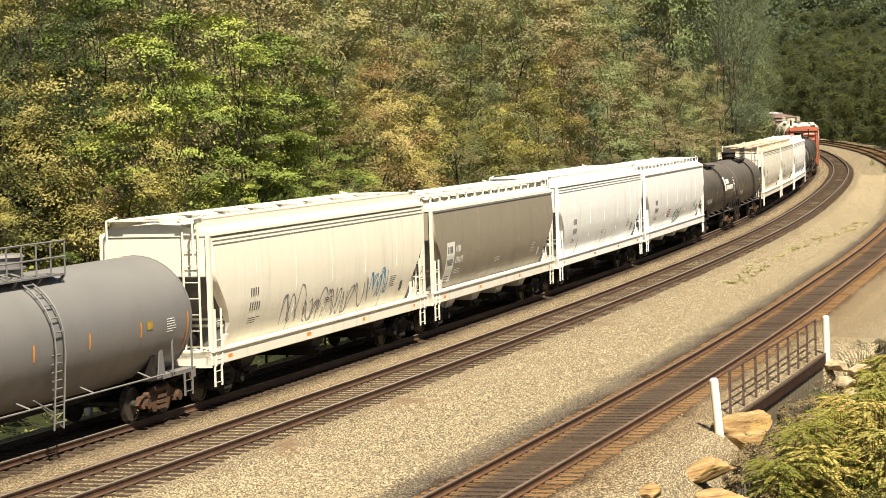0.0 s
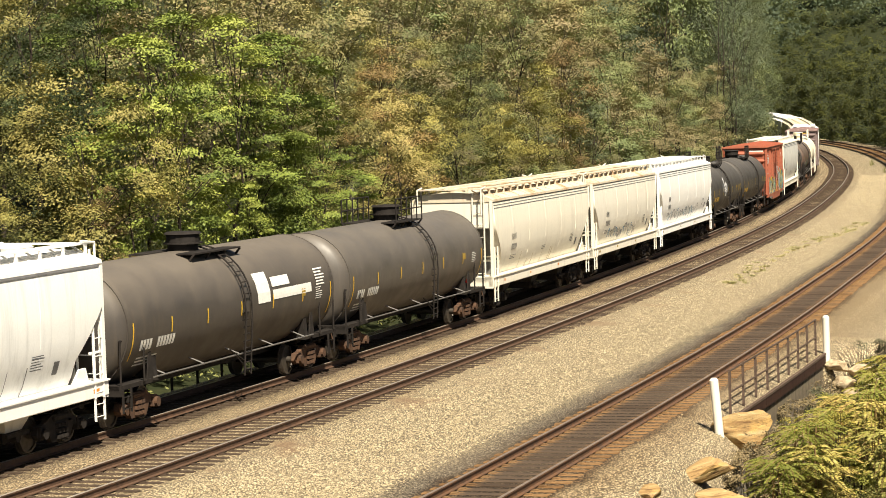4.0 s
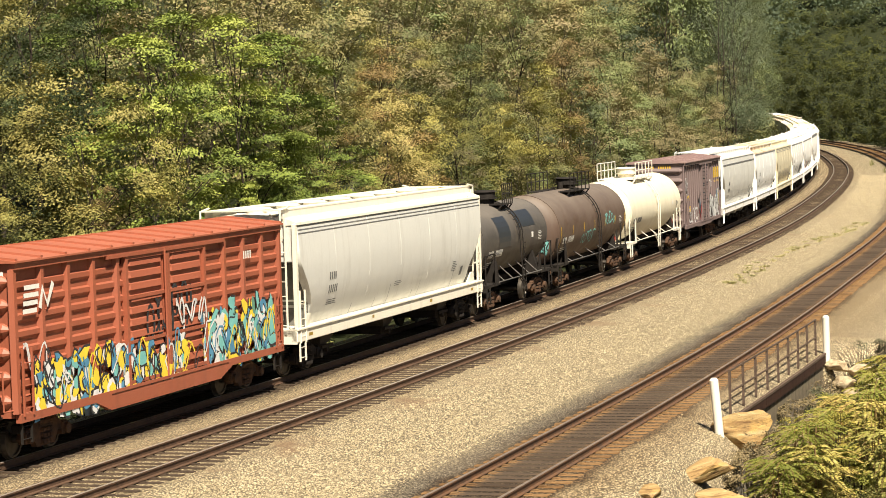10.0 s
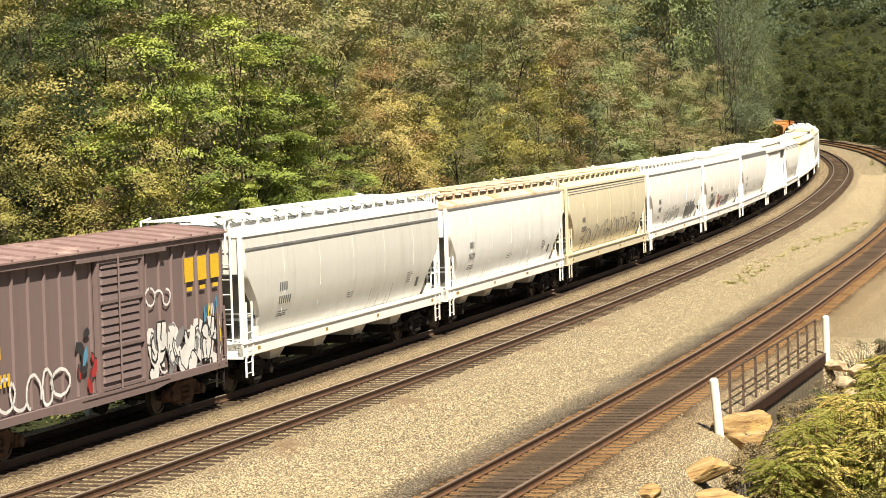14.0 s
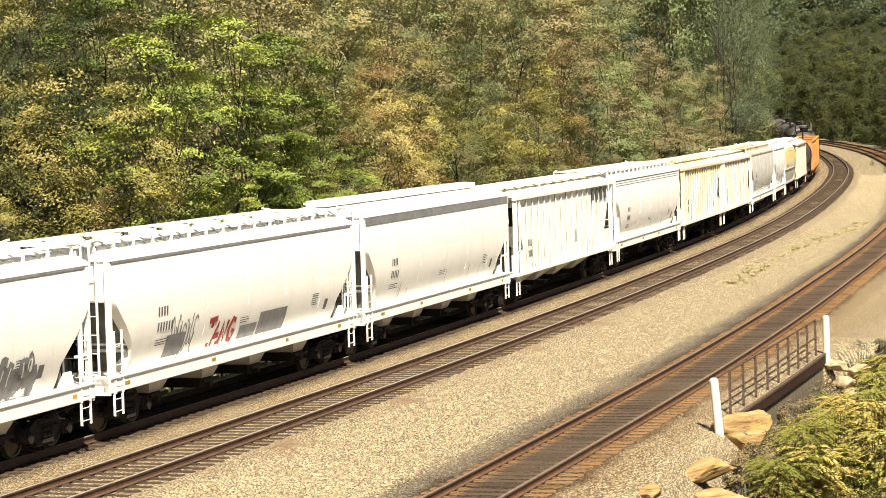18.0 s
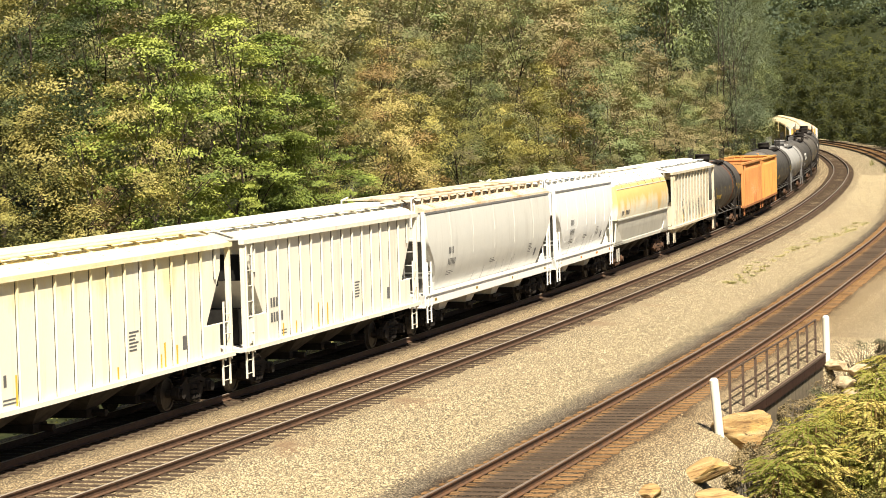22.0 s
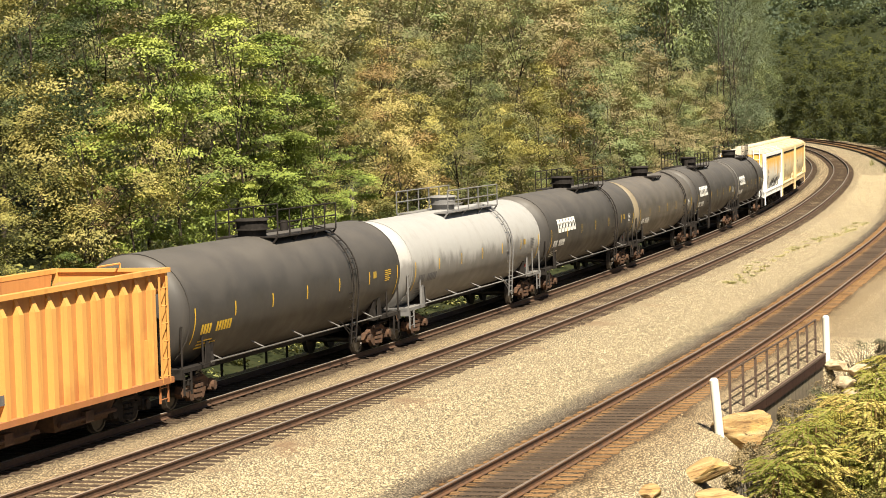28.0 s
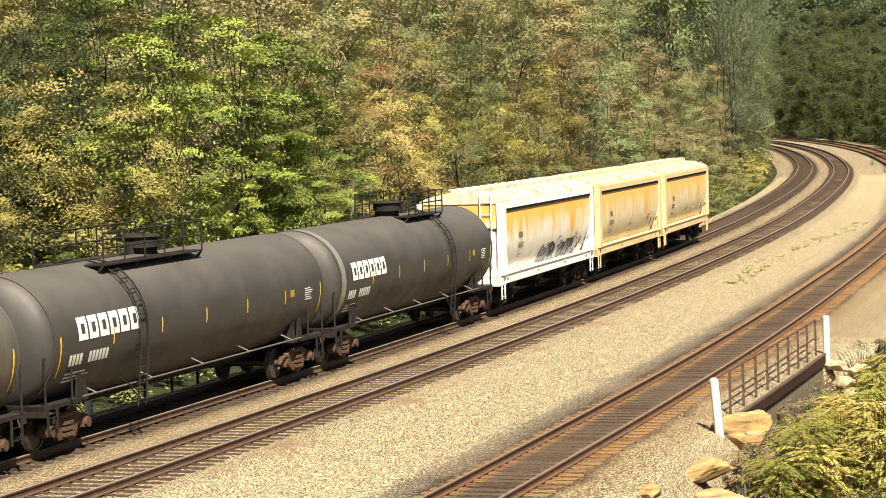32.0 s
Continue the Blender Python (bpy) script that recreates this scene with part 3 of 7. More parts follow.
def place_forest():
    rnd = random.Random(11)
    big = dict(clumps=88, per=160, leaf=0.115, clump_r=0.60)
    mid = dict(clumps=74, per=78, leaf=0.15, clump_r=0.66, inner=420, flat=0.44)
    far = dict(clumps=60, per=34, leaf=0.26, clump_r=0.76, twigs=False, inner=260, flat=0.5)
    kinds = [("maple_tree", "bright green maple with layered leaf sprays", LEAF_GREEN), ("cherry_tree", "olive-green broadleaf tree on the wooded slope", LEAF_OLIVE),
             ("birch_tree", "yellowing birch on the wooded slope", LEAF_YELLOW), ("locust_tree", "olive-green locust tree with fine leaves", LEAF_OLIVE),
             ("oak_tree", "russet-tinged oak in early autumn", LEAF_RUSSET), ("hemlock_tree", "dark green tree, the wood's shade in its leaf colour", LEAF_DARK_SHADE)]
    sets = []
    for li, lod in enumerate((big, mid, far)):
        row = []
        for k, (n, lab, mt) in enumerate(kinds):
            o = dict(lod)
            if n == "locust_tree":
                o["leaf"], o["per"] = o["leaf"] * 0.85, int(o["per"] * 1.1)
            if n == "hemlock_tree":
                o["leaf"] = o["leaf"] * 0.8
            if n != "maple_tree" and li == 0:
                o["flat"] = 0.46
            row.append(tree_proto(n, lab, LEAF_MUTED_HAZE[k] if li else mt, 100 + li * 10 + k, H=10.5 + 0.6 * k - 0.2 * li, R=2.9 + 0.15 * (k % 3), base=0.5 if li < 2 else 0.8, **o))
        sets.append(row)
    used = set()

    def put(s, lat, kind, scale, lod, slim=1.0):
        p = on_line(s, lat)
        pr = sets[lod][kind]
        z = ground_at(p.x, p.y) - 0.05
        m = pose(p.x, p.y, z, 0, 0, rnd.uniform(0, 360))
        if (lod, kind) not in used:
            used.add((lod, kind))
            pr.matrix_basis = m
            t = pr
        else:
            t = copy_thing(pr, m)
        t.scale = (scale * slim * rnd.uniform(0.92, 1.1), scale * slim * rnd.uniform(0.92, 1.1), scale * rnd.uniform(0.92, 1.08))
    # the fringe by the line near the camera, chosen by the colours seen along it
    # kind 5 puts dark leaves where a shadow pocket lies between the crowns
    fringe = [(11.5, 1), (14.5, 1), (17, 2), (19.5, 1), (21.5, 0), (24, 0), (26.5, 5), (29, 0), (31.5, 0), (34, 0), (37, 3), (40.5, 1), (44, 2), (47.5, 2), (51, 4), (55, 1), (59, 2), (63, 3), (67, 5), (71, 1), (75.5, 2), (80, 1), (85, 4)]
    for s, k in fringe:
        lat, sc = rnd.choice((-9.9, -10.6, -11.4, -12.4)) - rnd.uniform(0, 0.8), rnd.uniform(0.66, 0.95)
        if k == 0:
            lat, sc = -10.2, 0.98
        elif k == 5:
            lat -= 2.0
        put(s, lat, k, sc, 0)
    put(35.2, -9.1, 0, 0.76, 0)
    put(32.4, -9.0, 0, 0.66, 0)
    s = 10.0
    while s < 100:
        put(s, -9.3 - rnd.uniform(0, 0.8), 0 if 22 < s < 34 else rnd.choice((0, 1, 1, 3, 4, 0)), rnd.uniform(0.34, 0.52), 0 if s < 40 else 1)
        s += rnd.uniform(3.2, 4.6)
    s = 8.0
    while s < 100:
        put(s, -15.5 - rnd.uniform(0, 3), rnd.choice((0, 0, 5, 0) if 25 < s < 36 else (1, 2, 2, 3, 1, 4)), rnd.uniform(0.85, 1.1), 0 if s < 36 else 1)
        s += rnd.uniform(4.2, 5.6)
    s = 10.0
    while s < 120:
        put(s, -23 - rnd.uniform(0, 4), rnd.choice((0, 1, 2, 3, 4)), rnd.uniform(0.85, 1.1), 2 if s > 60 else 1)
        put(s + 2, -20 - rnd.uniform(0, 2), rnd.choice((0, 1, 1, 3)), rnd.uniform(0.6, 0.8), 1)
        s += rnd.uniform(4.5, 6.0)
    s = 90.0
    while s < 200:
        put(s, -10.2 - rnd.uniform(0, 2), rnd.choice((1, 0, 3, 4, 5, 1)), rnd.uniform(0.75, 1.0), 1)
        s += rnd.uniform(3.6, 5.0)
    s = 98.0
    while s < 210:
        put(s, -16.5 - rnd.uniform(0, 4), rnd.choice((1, 0, 3, 4, 0) if s > 150 else (1, 2, 3, 4, 0)), rnd.uniform(0.95, 1.25), 1)
        s += rnd.uniform(4.5, 6.0)
    s = 120.0
    while s < 230:
        put(s, -25 - rnd.uniform(0, 6), rnd.choice((1, 2, 3, 4)), rnd.uniform(1.0, 1.3), 2)
        s += rnd.uniform(4.5, 6.5)
    for s in (262, 270, 277, 284, 291, 298, 305):
        put(s, -7.9, rnd.choice((1, 5, 3)), 0.62, 2)
    s = 200.0
    while s < 390:
        put(s, -9.6 - rnd.uniform(0, 2), rnd.choice((1, 5, 3, 1, 0)), rnd.uniform(0.8, 1.05), 2)
        put(s + 2, -15.5 - rnd.uniform(0, 5), rnd.choice((1, 1, 3, 2, 5)), rnd.uniform(1.1, 1.5), 2)
        if s < 300:
            put(s + 1, -24 - rnd.uniform(0, 5), rnd.choice((1, 1, 3, 2, 5)), rnd.uniform(1.1, 1.5), 2)
        s += rnd.uniform(4.5, 6.5)
    # tall, shaded trees where the wood closes on the curve
    s = 168.0
    while s < 286:
        put(s, -9.3 - rnd.uniform(0, 1.0), rnd.choice((5, 5, 5, 0, 5)), rnd.uniform(1.45, 1.85), 1, 0.60)
        put(s + 2.5, -13.0 - rnd.uniform(0, 2.0), rnd.choice((5, 5, 0, 5)), rnd.uniform(1.6, 2.0), 2, 0.75)
        s += rnd.uniform(4.0, 5.5)
    s = 14.0
    while s < 230:
        put(s, -32 - rnd.uniform(0, 7), rnd.choice((1, 3, 4, 5)), rnd.uniform(1.1, 1.35), 2)
        s += rnd.uniform(5.0, 6.5)
    for row in range(3):
        for k in range(6):
            if (row, k) not in used:
                put(140 + 10 * k, -34, k, 1.0, row)


def leaf_stuff(name, label, category, pts, H, R, mat, seed, leaf, clumps, per, clump_r, base=0.0, kind="stuff", flat=0.36, turned=0.30):
    """One mesh of many small plants, for what nobody could count."""
    rs = np.random.RandomState(seed)
    PP, NN = [], []
    for x, y, z, sc in pts:
        C, P, N = crown_points(rs, clumps, per, H * sc, R * sc, base, clump_r * sc, flat, turned)
        PP.append(P + [x, y, z])
        NN.append(N)
    ob = new(name, leaf_mesh(name, np.concatenate(PP), np.concatenate(NN), leaf, mat, rs))
    return tagged(ob, label, category, kind=kind)


def build_far_woods():
    rnd = random.Random(5)
    pts = []
    s = 205.0
    while s < 430:                                     # slope on the outside of the curve
        for lat in (11, 15, 20, 27, 35, 45):
            q = off_c(s) - 6 + lat + rnd.uniform(-2, 2)
            p = on_line(s + rnd.uniform(-2, 2), q)
            pts.append((p.x, p.y, ground_at(p.x, p.y) - 0.3, rnd.uniform(0.8, 1.25) * float(np.interp(s, [225, 330], [1.0, 0.92]))))
        s += 5.0
    leaf_stuff("far_woods", "dark green woods on the slope beyond the curve", "woods", pts, 13, 2.6, LEAF_FAR_HAZE, 21, 0.38, 40, 32, 0.95, flat=0.6, turned=0.45)
    pts = []
    for k in range(250):
        y = rnd.uniform(470, 900)
        x = y * rnd.uniform(0.085, 0.22) + rnd.uniform(-8, 8)
        pts.append((x, y, ground_at(x, y) - 0.5, rnd.uniform(0.8, 1.35)))
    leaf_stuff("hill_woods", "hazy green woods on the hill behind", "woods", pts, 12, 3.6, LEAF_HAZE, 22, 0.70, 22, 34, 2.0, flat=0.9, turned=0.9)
    pts = []
    for k in range(280):
        y = rnd.uniform(900, 1500)
        x = y * rnd.uniform(0.09, 0.22)
        pts.append((x, y, ground_at(x, y) - 0.5, rnd.uniform(1.0, 1.5)))
    leaf_stuff("ridge_woods", "woods on the far ridge, pale blue with haze in the leaf colour", "woods", pts, 14, 5.5, LEAF_RIDGE_HAZE, 23, 1.9, 18, 12, 3.4, flat=0.9, turned=0.9)


def build_undergrowth():
    rnd = random.Random(8)
    pts = []
    s = 2.0
    while s < 210:
        for lat in (-8.0, -9.6):
            p = on_line(s + rnd.uniform(-0.8, 0.8), lat + rnd.uniform(-0.5, 0.4))
            pts.append((p.x, p.y, ground_at(p.x, p.y) - 0.1, rnd.uniform(0.6, 1.25)))
        s += 1.5 if s < 90 else 2.6
    leaf_stuff("undergrowth", "tangled green weeds and brush below the trees", "undergrowth", pts[:190], 2.2, 0.95, LEAF_WEED, 31, 0.15, 12, 24, 0.5)
    leaf_stuff("undergrowth", "tangled olive brush at the foot of the wood", "undergrowth", pts[190:], 2.8, 1.3, LEAF_OLIVE, 32, 0.24, 12, 16, 0.6)
    # brush on the higher floor of the wood, filling between the trunks
    pts = []
    for k in range(170):
        s, lat = rnd.uniform(6, 200), -rnd.uniform(11, 30)
        p = on_line(s, lat)
        pts.append((p.x, p.y, ground_at(p.x, p.y) - 0.1, rnd.uniform(0.7, 1.3)))
    leaf_stuff("forest_brush", "saplings and brush between the trees", "undergrowth", pts, 3.6, 1.6, LEAF_OLIVE, 33, 0.26, 16, 20, 0.7)


def sumac(x, y, z, H, seed, mat, fronds=46):
    """A sumac shrub: bare stems with arching fronds of paired leaflets."""
    rnd, rs = random.Random(seed), np.random.RandomState(seed)
    t = thing("sumac_shrub", "sumac shrub with feathery fronds turning yellow and red", "shrub", "shrubs by the culvert", at=pose(x, y, z))
    m = Mesh()
    P, N, A = [], [], []
    for k in range(fronds):
        a = rnd.uniform(0, 6.283)
        hh = H * (0.35 + 0.65 * math.sqrt(rnd.random()))
        r0 = 0.55 * rnd.uniform(0.1, 1)
        b = Vector((r0 * math.cos(a), r0 * math.sin(a), hh))
        if k % 3 == 0:
            m.rod((0.1 * math.cos(a), 0.1 * math.sin(a), -0.1), b, 0.014, 5, r2=0.008)
        ln = rnd.uniform(0.32, 0.60)
        d = Vector((math.cos(a), math.sin(a), rnd.uniform(0.05, 0.35)))
        pts = []
        for i in range(19):
            u = i / 18
            pts.append(b + d * ln * u + Vector((0, 0, -0.42 * ln * u * u)))
        m.pipe(pts[::3], 0.006, 3)
        side = Vector((-math.sin(a), math.cos(a), 0))
        for i in range(1, 19):
            L = 0.09 * math.sin(0.35 + 2.4 * i / 18) + 0.02
            for sg in (-1, 1):
                P.append(pts[i] + side * sg * L * 0.5)
                A.append(side * sg * L * 0.85 + d * 0.05 + Vector((0, 0, -0.30 * L)))
    part("stemwork", m, SUMACSTEM, t)
    P, A = np.array([tuple(p) for p in P]), np.array([tuple(v) for v in A])
    n = len(P)
    up = np.array([0, -0.3, 0.8]) + rs.normal(size=(n, 3)) * 0.7
    W = np.cross(A, up)
    W /= np.linalg.norm(W, axis=1, keepdims=True)
    W *= 0.016
    V = np.stack([P - A / 2, P + W, P + A / 2, P - W], 1).reshape(-1, 3)
    me = bpy.data.meshes.new("foliage")
    me.from_pydata(V.tolist(), [], [tuple(range(4 * i, 4 * i + 4)) for i in range(n)])
    me.materials.append(mat)
    part("foliage", me, None, t)
    return t


def bush(name, label, x, y, z, H, R, mat, seed, leaf=0.06, clumps=26, per=60, group="", stem=None):
    rs = np.random.RandomState(seed)
    t = thing(name, label, "shrub", group, at=pose(x, y, z))
    C, P, N = crown_points(rs, clumps, per, H, R, 0.1, R * 0.3)
    m = Mesh()
    for c in C:
        m.rod((c[0] * 0.15, c[1] * 0.15, -0.05), tuple(c), 0.014, 4, r2=0.005)
    part("stemwork", m, stem or BARK, t)
    part("foliage", leaf_mesh("foliage", P, N, leaf, mat, rs), None, t)
    return t


def tuft(x, y, z, seed, h=0.35, mat=None):
    """A clump of weeds in the ballast."""
    rnd = random.Random(seed)
    m = Mesh()
    for k in range(16):
        a, r = rnd.uniform(0, 6.283), rnd.uniform(0.02, 0.2)
        b = Vector((r * math.cos(a), r * math.sin(a), 0))
        tip = b * 1.8 + Vector((rnd.uniform(-0.1, 0.1), rnd.uniform(-0.1, 0.1), h * rnd.uniform(0.4, 1.0)))
        w = Vector((-math.sin(a), math.cos(a), 0)) * 0.022
        mid = b.lerp(tip, 0.5) + Vector((0, 0, 0.06))
        m.add([b - w, b + w, mid + w * 0.8, tip, mid - w * 0.8], [(0, 1, 2, 3, 4)])
    ob = new("weed_tuft", m.data("weed_tuft", mat or LEAF_WEED))
    ob.matrix_basis = pose(x, y, z)
    return tagged(ob, "low green weeds growing through the ballast", "weed", "weeds in the ballast")


place_forest()
build_far_woods()
build_undergrowth()

# ---- by the line: culvert, railings, posts, rocks ----
OLDWOOD = plain("grey_timber", (0.22, 0.19, 0.15), 0.9, var=0.5, scale=4)
WHITEWASH = paint((0.80, 0.77, 0.66), 0.3)
GIRDER = plain("rusty_girder", (0.050, 0.024, 0.016), 0.85, var=0.5, scale=4)
# plank colour darkened for the shadow below the girder
WALLWOOD = plain("shade_dark_timber", (0.19, 0.155, 0.11), 0.9, var=0.5, scale=4)
IRON = plain("rusted_iron", (0.15, 0.105, 0.08), 0.8, 0.2, var=0.5, scale=6)
BLACKIRON = plain("tarred_iron", (0.03, 0.024, 0.02), 0.85, var=0.5, scale=4)


def sandstone():
    """Bedded sandstone: ochre and cream layers, dark weathered cracks."""
    m, nt, bs = node_mat("bedded_sandstone", 0.92)
    lay = noise_tex(nt, 1.0, 6, stretch=(0.8, 0.8, 5.0), rough=0.65)
    blot, grain, crack = noise_tex(nt, 2.2, 5), noise_tex(nt, 26, 4), noise_tex(nt, 3.2, 7, stretch=(1, 1, 2.2), rough=0.72)
    c = ramp(nt, lay, [(0.32, (0.14, 0.075, 0.035)), (0.45, (0.34, 0.215, 0.09)), (0.56, (0.42, 0.30, 0.14)), (0.72, (0.56, 0.45, 0.27))])
    c = mix(nt, ramp(nt, blot, [(0.5, 0.0), (0.68, 0.7)]), c, (0.60, 0.38, 0.12))
    c = mix(nt, ramp(nt, crack, [(0.36, 0.9), (0.44, 0.0)]), c, (0.07, 0.05, 0.032))
    c = mix(nt, ramp(nt, grain, [(0.35, 0.0), (0.8, 0.35)]), c, (0.16, 0.11, 0.07))
    nt.links.new(c, bs.inputs["Base Color"])
    bump(nt, bs, math_node(nt, "ADD", crack, math_node(nt, "MULTIPLY", grain, 0.25)), 0.8, 0.05)
    return m


ROCK = sandstone()


def rock(x, y, z, sx, sy, sz, rz, seed, label, mat=None, ry=0):
    """A worn block: a squared ball, roughened and bedded in layers."""
    m = bmesh.new()
    bmesh.ops.create_icosphere(m, subdivisions=4, radius=0.5)
    rnd = random.Random(seed)
    cuts = []
    for k in range(11):                                 # flat broken faces
        n = Vector((rnd.gauss(0, 1), rnd.gauss(0, 1), rnd.gauss(0, 0.8))).normalized()
        cuts.append((n, rnd.uniform(0.31, 0.46)))
    o = Vector((seed * 3.1, seed * 1.7, 0))
    for v in m.verts:
        p = v.co.normalized()
        r = min([0.62] + [d / p.dot(n) for n, d in cuts if p.dot(n) > 0.2])
        q = p * r
        v.co = q * (1 + noise.noise(q * 3 + o) * 0.05 + noise.noise(Vector((q.x * 4, q.y * 4, q.z * 14)) + o) * 0.05 + noise.noise(q * 15 + o) * 0.05)
    me = bpy.data.meshes.new("boulder")
    m.to_mesh(me)
    m.free()
    me.materials.append(mat or ROCK)
    me.shade_smooth()
    me.set_sharp_from_angle(angle=radians(28))
    ob = new("boulder", me)
    ob.matrix_basis = pose(x, y, z, 0, ry, rz) @ Matrix.Diagonal((sx, sy, sz, 1))
    return tagged(ob, label, "boulder", "boulders by the culvert")


def railing_run(s0, s1, lat, n, h, mat, name, label, hz=-0.30):
    t = thing(name, label, "railing", "railings of the culvert")
    for k in range(n):
        s = s0 + (s1 - s0) * k / (n - 1)
        M = frame_at(s, lat, hz, 0)
        m = Mesh()
        m.box(-0.03, 0.03, -0.03, 0.03, -0.25, h)
        part("post", m, mat, t, at=M)
    for z in (h - 0.03, h * 0.45):
        m = Mesh()
        for k in range(n - 1):
            a = on_line(s0 + (s1 - s0) * k / (n - 1), lat, hz + z)
            b = on_line(s0 + (s1 - s0) * (k + 1) / (n - 1), lat, hz + z)
            m.bar(a, b, 0.035, 0.045)
        part("rail_bar", m, mat, t)
    return t


def white_post(s, lat, h, lean, hz=-0.35):
    M = frame_at(s, lat, hz, 0) @ pose(0, 0, 0, lean[0], lean[1])
    m = Mesh()
    m.rod((0, 0, -0.3), (0, 0, h - 0.05), 0.105, 14)
    m.rod((0, 0, h - 0.05), (0, 0, h), 0.105, 14, r2=0.06)
    ob = new("marker_post", m.data("marker_post", WHITEWASH, 40))
    ob.matrix_basis = M
    return tagged(ob, "whitewashed round marker post beside the track", "post", "white posts at the culvert")


railing_run(9.3, 23.3, 10.55, 9, 1.02, IRON, "culvert_railing", "rusty iron railing along the culvert edge")
railing_run(12.0, 27.0, -6.35, 9, 1.0, BLACKIRON, "culvert_railing", "black iron railing on the far side of the culvert")
white_post(6.24, 10.88, 1.22, (-4.5, 0))
white_post(23.9, 10.79, 1.12, (0, 0))
white_post(7.6, -5.95, 1.1, (0, 0))

culvert = thing("culvert", "small culvert with an iron girder and timber back wall", "culvert", kind="structure")
for k in range(7):
    a, b = 8.6 + k * 2.15, 8.6 + (k + 1) * 2.15 - 0.02
    m = Mesh()
    pa, pb = on_line(a, 10.72, -0.53), on_line(b, 10.72, -0.53)
    m.bar(pa, pb, 0.16, 0.26)
    part("girder", m, GIRDER, culvert)
    m = Mesh()
    pa, pb = on_line(a, 10.78, -0.37), on_line(b, 10.78, -0.37)
    m.bar(pa, pb, 0.07, 0.06)
    part("coping", m, IRON, culvert)
rr = random.Random(77)
for k in range(24):
    s = 9.0 + k * 0.62
    M = frame_at(s, 10.70, -2.6, 0)
    part("wall_plank", Mesh().box(-0.305, 0.305, -0.03, 0.03, -0.6, 1.93 + rr.uniform(-0.03, 0.02)), WALLWOOD, culvert, at=M @ pose(0, 0, 0, 0, rr.uniform(-2, 2)))
for row in range(2):
    for k in range(3):
        M = frame_at(24.3 + 0.12 * row, 11.0 + k * 0.44 + (row % 2) * 0.16 + 0.1 * (3 - row), -2.0 + row * 0.38, 0)
        part("wall_stone", Mesh().box(-0.30, 0.40, -0.21, 0.21, 0, 0.36, bevel=0.04), ROCK, culvert, at=M @ pose(rr.uniform(-0.05, 0.05), rr.uniform(-0.08, 0.08), 0, 0, 0, rr.uniform(-4, 4)))



rock(6.95, 57.5, -0.50, 1.35, 0.9, 0.95, 20, 3, "large tan sandstone boulder at the culvert end")
rock(5.32, 52.5, -0.72, 1.75, 0.85, 0.45, 12, 6, "tilted orange sandstone slab beside the track", ry=-18)
rock(3.97, 48.8, -0.50, 0.60, 0.45, 0.30, 10, 7, "small pale yellow stone beside the track")
rock(5.55, 50.8, -1.02, 1.4, 0.6, 0.40, 25, 12, "broken pale stone in the slope")
for k, (x, y, top) in enumerate([(7.1, 52.0, -0.35), (7.9, 52.4, -0.2), (8.7, 52.8, -0.1), (9.5, 53.2, 0.05), (8.0, 54.8, 0.0), (8.8, 55.4, 0.15), (9.7, 56.0, 0.35),
                                 (8.8, 57.8, -0.25), (9.6, 58.6, 0.0), (10.4, 59.4, 0.25), (9.6, 61.0, -0.45), (10.4, 61.8, -0.1), (11.2, 63.0, 0.25), (10.5, 64.2, -0.5), (11.2, 65.0, 0.0), (11.9, 65.6, 0.4)]):
    z = ground_at(x, y) - 0.05
    if k % 3 == 2:
        bush("leafy_bush", "green leafy bush among the sumac", x, y, z, top - z, 0.62, LEAF_SUMAC, 380 + k, 0.055, 60, 60, "shrubs by the culvert")
    else:
        sumac(x, y, z, top - z, 300 + k, LEAF_AUTUMN if k % 5 in (1, 3) else LEAF_SUMAC, 130)
rg = random.Random(90)
below = [(rg.uniform(7.0, 12.0), rg.uniform(51.5, 66.0)) for k in range(120)]
below = [(x, y, ground_at(x, y) - 0.05, rg.uniform(0.7, 1.1)) for x, y in below if x > 7.0 + 0.27 * (y - 51.5)]
leaf_stuff("shrub_thicket", "yellow-green leaves filling the thicket of sumac", "shrubs", below, 1.9, 0.85, LEAF_THICKET, 93, 0.055, 40, 40, 0.42, turned=0.7)
for k, (x, y) in enumerate([(6.9, 55.4), (7.5, 55.9), (8.0, 56.6), (7.5, 57.2), (8.2, 58.6), (8.7, 60.0), (9.3, 61.8), (9.0, 60.8), (6.6, 54.2), (7.2, 54.6)]):
    bush("dry_bush", "dry brown twiggy weeds by the boulder", x, y, ground_at(x, y), -0.45 - ground_at(x, y), 0.62, LEAF_DRY, 350 + k, 0.05, 90, 50, "dry weeds", OLDWOOD)
for k in range(13):
    q = on_line(9.4 + k * 0.95, 11.15 + 0.25 * (k % 3))
    z = ground_at(q.x, q.y)
    bush("dry_bush", "dry brown twiggy weeds below the girder", q.x, q.y, z, -0.72 - 0.3 * (k % 2) - z, 0.55, (LEAF_DRY, LEAF_GREY, LEAF_SUMAC)[k % 3], 420 + k, 0.05, 60, 40, "dry weeds", OLDWOOD)
for k, (x, y) in enumerate([(on_line(25.6, 11.7).x, on_line(25.6, 11.7).y), (on_line(26.4, 12.2).x, on_line(26.4, 12.2).y), (on_line(24.9, 12.3).x, on_line(24.9, 12.3).y)]):
    bush("grey_bush", "grey-green bush at the end of the wall", x, y, ground_at(x, y) - 0.05, -0.05 - ground_at(x, y), 0.6, LEAF_GREY, 360 + k, 0.05, 60, 60, "bushes at the wall")
